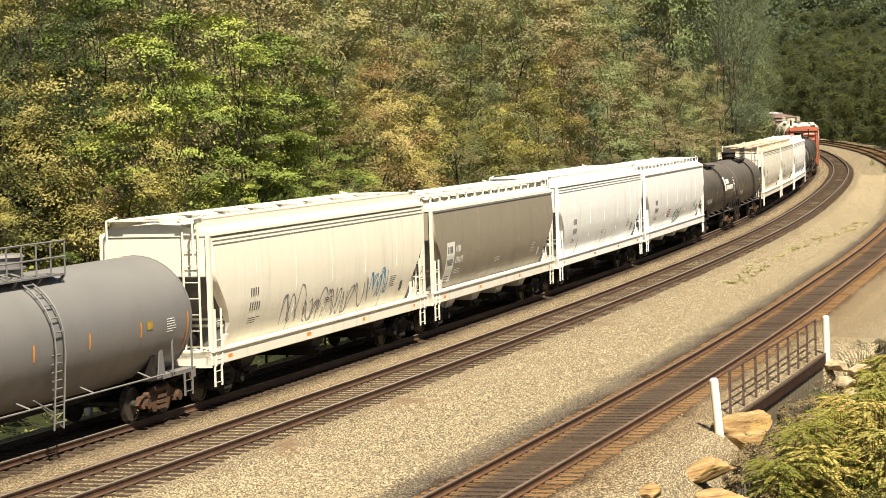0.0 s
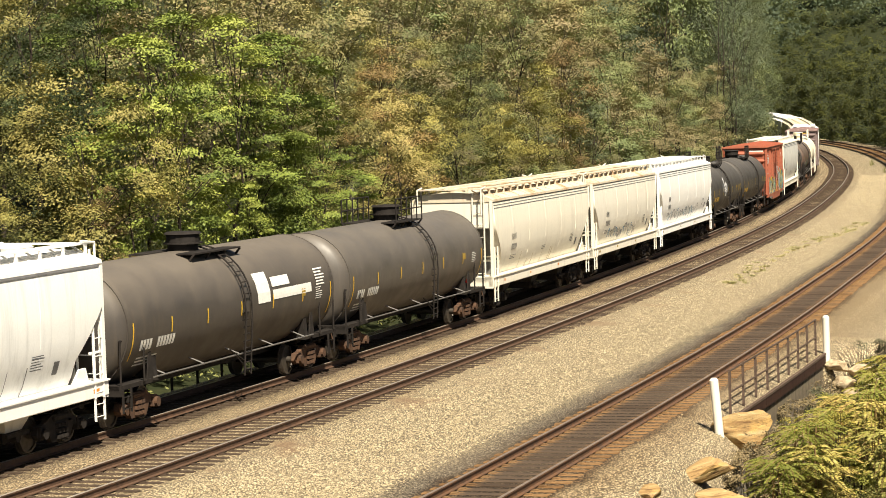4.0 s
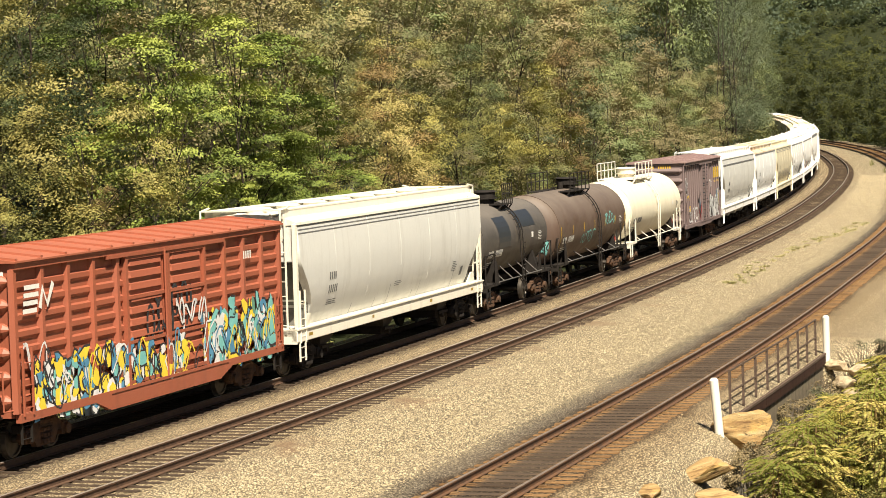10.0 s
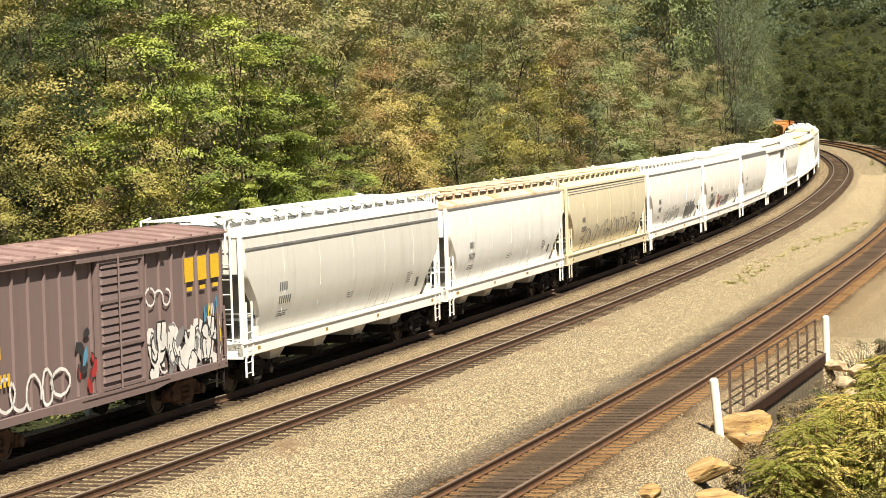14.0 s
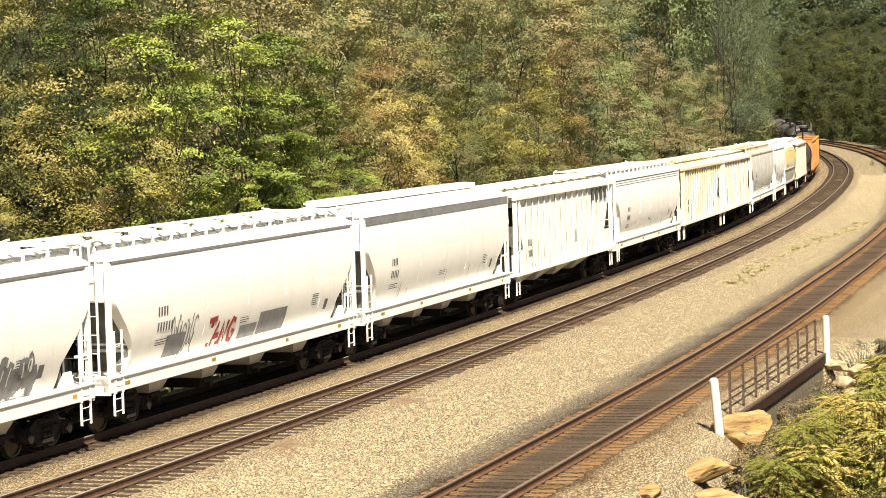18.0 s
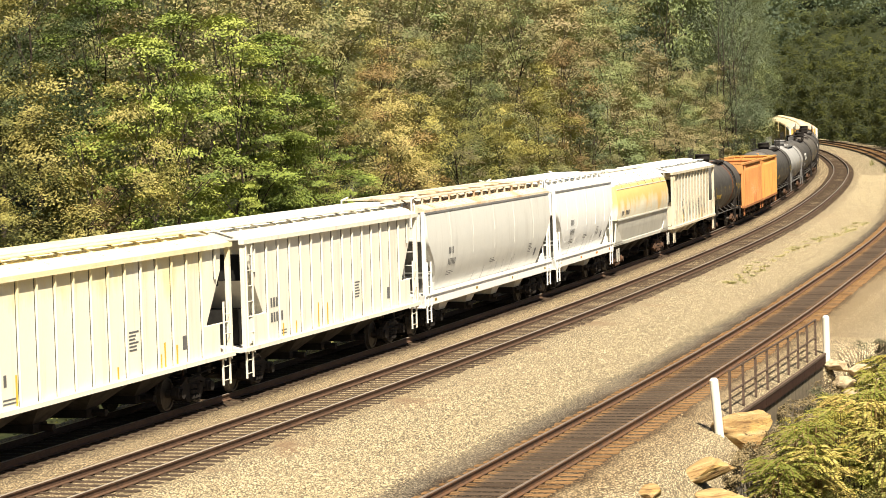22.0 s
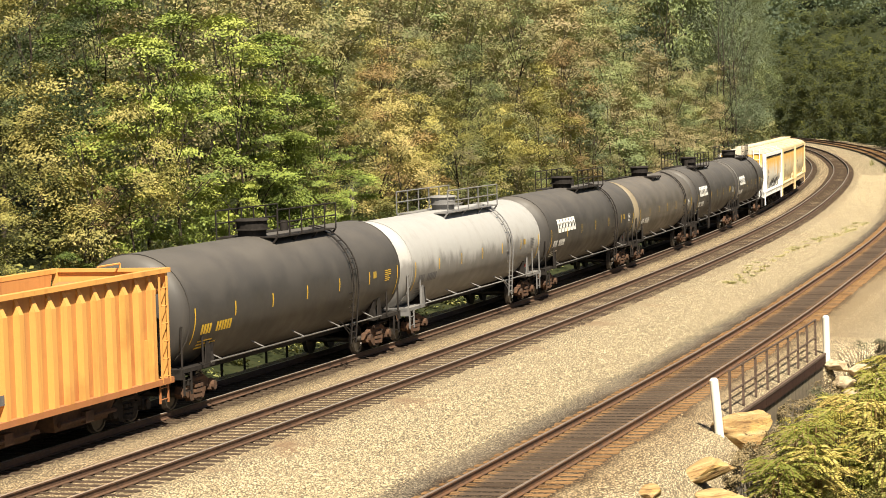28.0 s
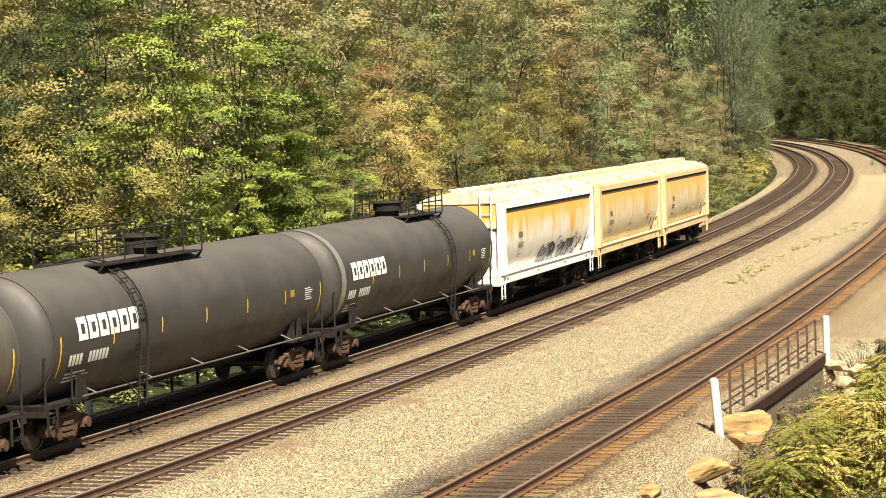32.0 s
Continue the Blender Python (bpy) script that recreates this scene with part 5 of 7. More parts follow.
    part("centre_sill", Mesh().box(-h + 0.1, h - 0.1, -0.26, 0.26, 0.72, 1.08), DARK_STEEL, car)
    for sg in (-1, 1):
        xo = sg * h
        m = Mesh()
        m.box(min(xo, xo - sg * 1.8), max(xo, xo - sg * 1.8), -1.45, 1.45, 1.20, 1.36)
        m.box(min(xo, xo - sg * 0.08), max(xo, xo - sg * 0.08), -1.5, 1.5, 0.98, 1.40)
        part("end_platform", m, frame_col, car)
        # black box stands in for shade in the bay between slope and platform
        part("end_bay", Mesh().box(min(xo - sg * 1.45, xo - sg * 1.7), max(xo - sg * 1.45, xo - sg * 1.7), -1.15, 1.15, 1.36, 2.0), GAP_SHADE if hole else frame_col, car)
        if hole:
            # grey sheet over the body-coloured slope, its shade put into the colour
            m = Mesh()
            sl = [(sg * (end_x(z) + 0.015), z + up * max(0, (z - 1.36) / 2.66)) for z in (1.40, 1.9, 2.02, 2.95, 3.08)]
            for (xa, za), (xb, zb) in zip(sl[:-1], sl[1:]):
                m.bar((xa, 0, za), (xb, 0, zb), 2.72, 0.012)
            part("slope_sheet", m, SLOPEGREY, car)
            # black plate added across the bay to draw its shaded opening
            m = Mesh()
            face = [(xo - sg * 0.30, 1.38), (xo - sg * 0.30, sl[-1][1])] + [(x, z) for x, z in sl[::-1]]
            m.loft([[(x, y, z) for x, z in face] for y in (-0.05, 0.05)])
            part("bay_shade_web", m, GAP_SHADE, car)
        for sy in (-1, 1):
            m = Mesh()
            yy = sy * 1.46
            m.box(xo - sg * 0.16 - 0.07, xo - sg * 0.16 + 0.07, yy - 0.055, yy + 0.055, 1.36, zr)
            m.bar((xo - sg * 0.16, yy, 2.05), (xo - sg * 0.80, yy, 2.05), 0.05, 0.05)
            m.add([(xo - sg * 0.85, yy, 1.38), (xo - sg * 1.5, yy * 0.93, 1.38), (xo - sg * 1.3, yy * 1.0, 1.75), (xo - sg * 1.0, yy, 1.75),
                   (xo - sg * 0.85, yy * 0.97, 1.38), (xo - sg * 1.5, yy * 0.90, 1.38), (xo - sg * 1.3, yy * 0.97, 1.75), (xo - sg * 1.0, yy * 0.97, 1.75)],
                  [(0, 1, 2, 3), (7, 6, 5, 4), (0, 4, 5, 1), (1, 5, 6, 2), (2, 6, 7, 3), (3, 7, 4, 0)])
            part("corner_post", m, frame_col, car)
            if sy < 0 or sg < 0:
                part("ladder", ladder(xo - sg * 0.48, yy + sy * 0.06, 1.0, 2.65 if sg > 0 else 2.45), frame_col, car, "welded steel ladder")
            part("step", ladder(xo - sg * 0.45, sy * 1.5, 0.48, 1.05, 0.45, rungs=2), frame_col, car)
        for sy in (-1, 1):
            part("end_ladder", ladder(xo - sg * 0.10, sy * 0.99, 1.36, zr + 0.3 if sy < 0 else 2.6, dx=False), frame_col, car)
    m = Mesh()
    m.rod((-h + 0.1, 0.5, 2.35), (-h + 0.16, 0.5, 2.35), 0.27, 14)
    part("brake_wheel", m, DARK_STEEL, car)
    part("brake_cylinder", Mesh().rod((-h + 0.7, -0.45, 1.62), (-h + 1.4, -0.45, 1.62), 0.2, 12), frame_col if rnd.random() < 0.5 else DARK_STEEL, car, smooth_angle=40)
    bright = stripes == 1 and not inset_panel
    bays = 4 if bright and bays == 3 else bays
    for k in range(bays):
        x = (k - (bays - 1) / 2) * (2 * (h - 3.6) / max(1, bays - 1) if bays > 1 else 0)
        w = min(0.9, (h - 2.6) / bays * 0.95)
        m = Mesh()
        m.loft([[(x - w, -1.28, 1.38), (x + w, -1.28, 1.38), (x + w, 1.28, 1.38), (x - w, 1.28, 1.38)],
                [(x - 0.36, -1.0, 0.66), (x + 0.36, -1.0, 0.66), (x + 0.36, 1.0, 0.66), (x - 0.36, 1.0, 0.66)]])
        # dark chute colour stands in for the shade under the car
        part("chute", m, CHUTEPALE if bright else SHADE_SEAM, car)
        m = Mesh().rod((x, -1.12, 0.52), (x, 1.12, 0.52), 0.11, 10)
        m.box(x - 0.40, x + 0.40, -0.95, 0.95, 0.42, 0.66)
        m.bar((x - 0.5, -1.1, 0.60), (x + 0.5, -1.1, 0.60), 0.06, 0.09)
        part("outlet_gate", m, DARK_STEEL, car)
    # roof walks
    zb = zr + rise + 0.08
    if boards:
        for sg in (-1, 1):
            m = Mesh()
            ya, yb = sorted((sg * 0.72, sg * 1.16))
            m.box(-xe - 0.25, xe + 0.25, ya, yb, zb, zb + 0.035)
            if boards == "posts":
                k = int(2 * xe / 1.05)
                for i in range(k + 1):
                    x = -xe + 2 * xe * i / k
                    m.box(x - 0.03, x + 0.03, min(sg * 1.1, sg * 1.16), max(sg * 1.1, sg * 1.16), zr + rise * 0.5, zb)
                    m.bar((x, sg * 0.75, zb - 0.02), (x, sg * 1.1, zr + rise * 0.6), 0.04, 0.04)
            elif boards == "solid":
                m.box(-xe - 0.1, xe + 0.1, min(sg * 1.13, sg * 1.15), max(sg * 1.13, sg * 1.15), zr + 0.16, zb)
            part("running_board", m, roof, car)
        for sx in (-1, 1):
            part("end_walk", Mesh().box(sx * (xe + 0.12) - 0.10, sx * (xe + 0.12) + 0.10, -1.16, 1.16, zb, zb + 0.035), roof, car)
            for sy in (-1, 1):
                part("grab_rail", Mesh().pipe([(sx * (xe + 0.35), sy * 1.18, zb - 0.9), (sx * (xe + 0.35), sy * 1.18, zb + 0.02), (sx * (xe - 0.3), sy * 1.18, zb + 0.09)], 0.03, 6), frame_col, car)
    if hatches:
        for k in range(hatches):
            x = -xe + 2 * xe * (k + 0.5) / hatches
            m = Mesh()
            if hatches < 14:
                m.rod((x, 0, zr + rise - 0.05), (x, 0, zr + rise + 0.10), 0.36, 14)
                m.rod((x, 0, zr + rise + 0.10), (x, 0, zr + rise + 0.15), 0.39, 14, r2=0.30)
            else:
                m.box(x - xe / hatches * 0.96, x + xe / hatches * 0.96, -0.33, 0.33, zr + 0.33, zr + 0.52, bevel=0.03)
            m.bar((x - 0.3, -0.45, zr + rise + 0.12), (x - 0.3, 0.45, zr + rise + 0.12), 0.06, 0.05)
            part("hatch", m, roof, car)

    def surf(x, z, extra=0.0):
        w = hopper_width(z - up * max(0, (z - 1.36) / 2.66))
        return (x, -(w + 0.012 + extra), z)
    m = Mesh()
    bars(m, surf, -h + 2.7, 2.58, 0.22, 4, w=0.085, gap=0.9)
    bars(m, surf, -h + 2.7, 2.20, 0.22, 5 + seed % 2, w=0.085, gap=0.9)
    lines(m, surf, -h + 2.7, 1.98, 0.9, 3, step=0.06, t=0.022, rnd=rnd)
    lines(m, surf, h - 3.6, 2.25, 0.6, 6, step=0.06, t=0.022, rnd=rnd)
    decal(m, surf, h - 2.5, h - 2.25, 1.75, 2.05)
    lines(m, surf, -0.4, 2.05, 0.8, 3, step=0.06, t=0.022, rnd=rnd)
    tagged(part("lettering", m, print_mat, car, "plain bars of stencilled lettering"), kind="stuff")
    m = Mesh()
    ssurf = lambda x, z, extra=0.0: (x, -(1.525 + extra), z)
    for k in range(4):
        x = -h + 1.2 + k * (2 * h - 2.4) / 3 + rnd.uniform(-0.5, 0.5)
        decal(m, ssurf, x, x + rnd.uniform(0.14, 0.34), 1.14, 1.23, 0, nz=1)
    tagged(part("sill_marking", m, ORANGE_MARK if rnd.random() < 0.25 else DIM_MARK, car), kind="stuff")
    if streaks:
        m = Mesh()
        for k in range(streaks):
            x = rnd.uniform(-h + 3, h - 3)
            decal(m, surf, x, x + rnd.uniform(0.025, 0.05), 1.42, 1.42 + rnd.uniform(0.25, 0.65))
        tagged(part("stain", m, rnd.choice((GREY_SPRAY, GREY_SPRAY, DIM_MARK)), car), kind="stuff")
    add_marks(car, surf, marks, h, rnd)
    if inset_panel:
        for x in (-h + 0.45, h - 0.45):
            part("end_pilaster", Mesh().box(x - 0.22, x + 0.22, -1.62, 1.62, 1.36, zr), frame_col, car)
        part("eave_band", Mesh().box(-h + 0.3, h - 0.3, -1.60, 1.60, zr - 0.22, zr - 0.01), frame_col, car)
        # black strip stands in for the shaded slot below the eave
        part("eave_slot", Mesh().box(-h + 0.7, h - 0.7, -1.575, 1.575, zr - 0.33, zr - 0.225), GAP_SHADE, car)
    add_running_gear(car, L, rusty)
    return car


SPRAYS = [WHITE_SPRAY, BLACK_SPRAY, BLUE_SPRAY, GREY_SPRAY, YELLOW_SPRAY, RED_SPRAY, TEAL_SPRAY, GREEN_SPRAY]


def add_marks(car, surf, marks, h, rnd):
    """Graffiti and painted-out patches on the near side, by kind."""
    if marks == "board":
        board = part("number_board", decal(Mesh(), surf, -h + 1.55, -h + 2.5, 1.62, 2.95), WHITE_MARK, car, "white painted number panel")
        m = Mesh()
        over = lambda x, z, e=0.0: surf(x, z, 0.006)
        bars(m, over, -h + 1.68, 2.58, 0.22, 4, w=0.10, gap=0.6)
        bars(m, over, -h + 1.66, 2.16, 0.22, 5, w=0.09, gap=0.6)
        lines(m, over, -h + 1.68, 1.78, 0.6, 3, rnd=rnd)
        tagged(part("lettering", m, BLACK_MARK, board, "plain bars of stencilled lettering"), kind="stuff")
        return
    m = Mesh()
    if marks == "thin":
        scribble(m, surf, -h + 5.2, h - 5.5, 1.5, 2.6, 12, 0.04, [3], rnd, False)
        scribble(m, surf, h - 5.5, h - 3.9, 1.75, 2.6, 5, 0.05, [2], rnd, False)
    elif marks == "grey":
        blobs(m, surf, -h + 6.5, h - 2.8, 1.45, 2.1, 8, [3, 3, 1, 0], rnd)
    elif marks == "dark":
        scribble(m, surf, -h + 5, 1.0, 1.5, 2.3, 16, 0.05, [3], rnd)
        blobs(m, surf, h - 5.6, h - 2.6, 1.45, 2.35, 7, [3], rnd)
    elif marks == "tag":
        scribble(m, surf, -h + 3.6, -h + 5.2, 1.5, 2.5, 9, 0.045, [3], rnd)
        for x, w, z in ((-5.1, 1.1, 2.05), (-0.3, 1.2, 1.85), (1.0, 2.0, 2.1)):
            decal(m, surf, x, x + w, 1.5, z, 3)
        x = -2.5
        for letter in (((0.0, 1.0), (0.62, 1.06)), ((0.33, 1.0), (0.25, 0.0)), ((0.50, 0.0), (0.80, 0.9), (0.98, 0.0)), ((0.6, 0.35), (0.98, 0.38)),
                       ((1.12, 0.0), (1.22, 0.85), (1.48, 0.05), (1.58, 0.9)), ((2.2, 0.8), (1.95, 0.92), (1.75, 0.55), (1.85, 0.1), (2.15, 0.05), (2.22, 0.4), (2.0, 0.42))):
            stroke(m, surf, [(x + a * 0.82, 1.5 + b * 0.66) for a, b in letter], 0.15, 5, 0.004)
    elif marks == "green":
        scribble(m, surf, -0.5, 1.8, 1.48, 2.1, 5, 0.14, [7, 3], rnd)
        lines(m, surf, -2.8, 2.15, 1.2, 5, mi=5, rnd=rnd)
    elif marks == "blue":
        scribble(m, surf, -h + 3.5, h - 5, 1.5, 2.1, 12, 0.05, [2, 3, 3], rnd, False)
    elif marks == "outline":
        scribble(m, surf, -h + 3.5, h - 3.0, 1.5, 2.5, 14, 0.05, [3], rnd, False)
    if m.f:
        tagged(part("graffiti", m, SPRAYS, car, "spray-painted graffiti"), kind="stuff")


def ribbed_hopper(L, body, label, roof=None, posts=18, logo=False, seed=0, marks="", top=0.0, big_end=False, chute=None):
    """A covered hopper with flat sheets and outside posts, sloped ends open at the platforms."""
    rnd = random.Random(seed)
    car = thing("ribbed_hopper_car", label, "hopper car", "cars of the train")
    roof = roof or body
    h = L / 2 - 0.42
    zr = 4.05 + top
    xi = h - (1.5 if big_end else 0.5)
    m = Mesh()
    lv = [(1.25, xi - 1.05), (2.1, xi - 1.0), (3.4, xi - 0.05), (zr, xi)] if not big_end else [(1.25, xi - 0.15), (zr, xi)]
    m.loft([[(-x, -1.47, z), (x, -1.47, z), (x, 1.47, z), (-x, 1.47, z)] for z, x in lv])
    part("body", m, body, car)
    for k in range(posts):
        x = -xi + 2 * xi * (k + 0.5) / posts
        zlo = 1.25 if abs(x) < lv[0][1] else 3.2 if not big_end else 1.25
        for sg in (-1, 1):
            if sg > 0 and k % 3:
                continue
            m = Mesh()
            y0, y1 = sorted((sg * 1.47, sg * 1.53))
            m.box(x - 0.03, x + 0.03, y0, y1, zlo, zr - 0.05)
            # thin dark strip painted as the post's shadow line
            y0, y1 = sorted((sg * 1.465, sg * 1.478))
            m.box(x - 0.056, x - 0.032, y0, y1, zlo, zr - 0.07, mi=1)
            part("side_post", m, [body, SHADE_SEAM], car)
    for sg in (-1, 1):
        m = Mesh()
        y0, y1 = sorted((sg * 1.44, sg * 1.60))
        m.box(-h, h, y0, y1, zr - 0.07, zr + 0.05)
        part("top_chord", m, body, car)
        m = Mesh()
        m.box(-h, h, y0, y1, 1.16, 1.27)
        part("side_sill", m, body, car)
    m = Mesh()
    m.loft([[(sx, y, z) for y, z in ((-1.55, zr + 0.04), (-1.1, zr + 0.22), (0, zr + 0.30), (1.1, zr + 0.22), (1.55, zr + 0.04))] for sx in (-h, 0, h)])
    part("roof", m, roof, car)
    m = Mesh()
    for sg in (-1, 1):
        m.box(-h, h, min(sg * 0.62, sg * 1.0), max(sg * 0.62, sg * 1.0), zr + 0.36, zr + 0.39)
        for k in range(12):
            x = -h + 2 * h * k / 11
            m.bar((x, sg * 0.6, zr + 0.36), (x, sg * 1.3, zr + 0.14), 0.05, 0.04)
    part("running_board", m, roof, car)
    for k in range(8):
        x = -h + 2 * h * (k + 0.5) / 8
        m = Mesh().box(x - h / 8 * 0.8, x + h / 8 * 0.8, -0.42, 0.42, zr + 0.25, zr + 0.44, bevel=0.05)
        part("hatch", m, roof, car)
    part("centre_sill", Mesh().box(-h + 0.1, h - 0.1, -0.26, 0.26, 0.72, 1.08), DARK_STEEL, car)
    for sg in (-1, 1):
        xo = sg * h
        part("end_platform", Mesh().box(min(xo, xo - sg * 2.4), max(xo, xo - sg * 2.4), -1.45, 1.45, 1.14, 1.25), body, car)
        # black triangle and box drawn for the shade inside the end bay
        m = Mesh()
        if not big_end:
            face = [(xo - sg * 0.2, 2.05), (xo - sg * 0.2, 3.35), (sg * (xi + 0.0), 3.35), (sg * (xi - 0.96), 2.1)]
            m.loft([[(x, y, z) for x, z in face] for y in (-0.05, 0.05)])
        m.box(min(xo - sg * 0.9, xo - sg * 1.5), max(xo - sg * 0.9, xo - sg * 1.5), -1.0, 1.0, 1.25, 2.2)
        part("end_bay", m, GAP_SHADE, car)
        # black panel stands in for the shaded opening in the end
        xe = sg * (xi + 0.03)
        part("end_sheet", Mesh().box(min(xe, xe - sg * 0.02), max(xe, xe - sg * 0.02), -1.38, 1.38, 2.45 if big_end else 3.0, zr - 0.35), GAP_SHADE, car)
        for sy in (-1, 1):
            m = Mesh()
            m.box(xo - sg * 0.12 - 0.06, xo - sg * 0.12 + 0.06, sy * 1.5 - 0.06, sy * 1.5 + 0.06, 1.25, zr)
            m.box(min(xo - sg * 0.75, xo - sg * 1.75), max(xo - sg * 0.75, xo - sg * 1.75), min(sy * 1.475, sy * 1.50), max(sy * 1.475, sy * 1.50), 1.25, 2.05)
            m.rod((xo - sg * 0.12, sy * 1.48, 2.05), (xo - sg * 1.7, sy * 1.48, 2.05), 0.02)
            part("corner_post", m, body, car)
            if sy < 0:
                part("ladder", ladder(xo - sg * 0.4, sy * 1.56, 1.1, zr - 0.1 if sg < 0 else 2.6), body, car, "welded steel ladder")
            part("step", ladder(xo - sg * 0.4, sy * 1.5, 0.45, 1.15, 0.45, rungs=2), body, car)
    for k in range(4):
        x = (k - 1.5) * (2 * h - 4.4) / 4
        w = (2 * h - 4.0) / 8 * 0.9
        m = Mesh()
        m.loft([[(x - w, -1.25, 1.2), (x + w, -1.25, 1.2), (x + w, 1.25, 1.2), (x - w, 1.25, 1.2)], [(x - 0.3, -0.5, 0.55), (x + 0.3, -0.5, 0.55), (x + 0.3, 0.5, 0.55), (x - 0.3, 0.5, 0.55)]])
        part("chute", m, chute or body, car)
        part("outlet_gate", Mesh().box(x - 0.34, x + 0.34, -0.55, 0.55, 0.36, 0.56).rod((x, -0.9, 0.46), (x, 0.9, 0.46), 0.09, 8), DARK_STEEL, car)
    surf = lambda x, z, extra=0.0: (x, -(1.476 + extra), z)
    m = Mesh()
    bars(m, surf, -xi + 1.6, 2.15, 0.26, 4, w=0.13, gap=0.5)
    bars(m, surf, -xi + 1.6, 1.75, 0.26, 5, w=0.13, gap=0.5)
    lines(m, surf, -xi + 2.3, 1.45, 0.7, 2, rnd=rnd)
    lines(m, surf, 1.5, 2.3, 0.55, 6, rnd=rnd)
    decal(m, surf, h - 3.0, h - 2.7, 1.6, 1.95)
    if logo:
        for k in range(4):
            x = 4.75 + k * 0.86
            decal(m, lambda x, z, e=0.0: (x, -1.536, z), x, x + 0.44, 3.42, 3.92)
    tagged(part("lettering", m, BLACK_MARK, car, "plain bars of stencilled lettering"), kind="stuff")
    m = Mesh()
    for k in range(5):
        x = rnd.uniform(-xi + 2.2, xi - 2)
        decal(m, surf, x, x + 0.09, 1.3, 1.3 + rnd.uniform(0.25, 0.7))
    tagged(part("stain", m, YELLOW_MARK, car), kind="stuff")
    add_marks(car, surf, marks, h, rnd)
    add_running_gear(car, L, False)
    return car


def boxcar(L, body, roof_mat, label, end_mat=None, marks="", logo="", seed=0, top=4.33, ribbed=True):
    """A boxcar with outside posts, a corrugated sliding door, ribbed ends and a low ribbed roof."""
    rnd = random.Random(seed)
    car = thing("boxcar", label, "boxcar", "cars of the train")
    h = L / 2 - 0.75
    end_mat = end_mat or body
    part("body", Mesh().box(-h, h, -1.40, 1.40, 1.02, top), body, car)
    d0, d1 = (-0.13 * L, 0.15 * L) if ribbed else (-0.04 * L, 0.13 * L)
    posts = 12 if ribbed else 18
    for k in range(posts + 1):
        x = -h + 2 * h * k / posts
        if d0 - 0.1 < x < d1 + 0.1:
            continue
        for sg in (-1, 1):
            if sg > 0 and k % 4:
                continue
            y0, y1 = sorted((sg * 1.40, sg * 1.50))
            m = Mesh()
            wa, wb = (0.11, 0.065) if ribbed else (0.045, 0.03)
            m.loft([[(x - wa, sg * 1.40, z), (x - wb, sg * (1.52 if ribbed else 1.46), z), (x + wb, sg * (1.52 if ribbed else 1.46), z), (x + wa, sg * 1.40, z)] for z in (1.12, top - 0.12)])
            part("side_post", m, body, car)
    for xa, xb in ((-h + 0.02, d0), (d1, h - 0.02)) if ribbed else ():
        for k in range(8):
            z = 1.22 + (top - 1.5) * (k + 0.5) / 8
            m = Mesh()
            m.loft([[(x, -1.40, z - 0.13), (x, -1.455, z - 0.06), (x, -1.455, z + 0.05), (x, -1.40, z + 0.09)] for x in (xa, xb)])
            part("side_rib", m, body, car)
    # door
    dm = (d0 + d1) / 2
    leaves = ((d0, dm - 0.02), (dm + 0.02, d1)) if ribbed else ((d0, d1),)
    ribs = 10 if ribbed else 15
    for xa, xb in leaves:
        door = part("door", Mesh().box(xa, xb, -1.47, -1.42, 1.12, top - 0.18), body, car, "corrugated sliding door")
        for k in range(ribs):
            z = 1.2 + (top - 1.5) * (k + 0.5) / ribs
            m = Mesh()
            m.loft([[(xa + 0.22, -1.47, z), (xa + 0.3, -1.53, z), (xb - 0.3, -1.53, z), (xb - 0.22, -1.47, z)], [(xa + 0.22, -1.47, z + 0.17), (xa + 0.3, -1.50, z + 0.14), (xb - 0.3, -1.50, z + 0.14), (xb - 0.22, -1.47, z + 0.17)]])
            part("door_rib", m, body, door)
        for x in (xa + 0.06, xb - 0.06):
            part("door_stile", Mesh().box(x - 0.06, x + 0.06, -1.545, -1.468, 1.1, top - 0.15), body, door)
        for z in (1.16, 2.1, 3.15, top - 0.24):
            part("door_bar", Mesh().box(xa + 0.1, xb - 0.1, -1.54, -1.467, z - 0.04, z + 0.04), body, door)
    part("lock_rod", Mesh().rod((dm - 0.2, -1.57, 1.1), (dm - 0.2, -1.57, top - 0.15), 0.025, 6), end_mat, car)
    part("door_track", Mesh().box(d0 - 1.0, d1 + 1.2, -1.57, -1.50, 1.03, 1.10), body, car)
    part("door_track", Mesh().box(d0 - 1.0, d1 + 1.2, -1.57, -1.48, top - 0.2, top - 0.12), body, car)
    for sg in (-1, 1):
        y0, y1 = sorted((sg * 1.42, sg * 1.55))
        m = Mesh()
        low = 0.66 if ribbed else 0.84
        belly = [(-h, 1.10), (-h, 0.92), (-h + 3.6, 0.92), (-h + 4.4, low), (h - 4.4, low), (h - 3.6, 0.92), (h, 0.92), (h, 1.10)]
        m.loft([[(x, y, z) for x, z in belly] for y in (y0, y1)])
        part("side_sill", m, body, car)
        part("eave", Mesh().box(-h - 0.05, h + 0.05, y0, y1, top - 0.12, top + 0.03), body, car)
    m = Mesh()
    m.loft([[(x, y, z) for y, z in ((-1.60, top + 0.02), (-1.60, top + 0.06), (0, top + 0.24), (1.60, top + 0.06), (1.60, top + 0.02))] for x in (-h - 0.12, 0, h + 0.12)])
    part("roof", m, roof_mat, car)
    n = 13
    for k in range(n + 1):
        x = -h + 2 * h * k / n
        m = Mesh()
        for sy in (-1, 1):
            m.bar((x, sy * 1.57, top + 0.09), (x, 0, top + 0.26), 0.11, 0.05)
        part("roof_rib", m, roof_mat, car)
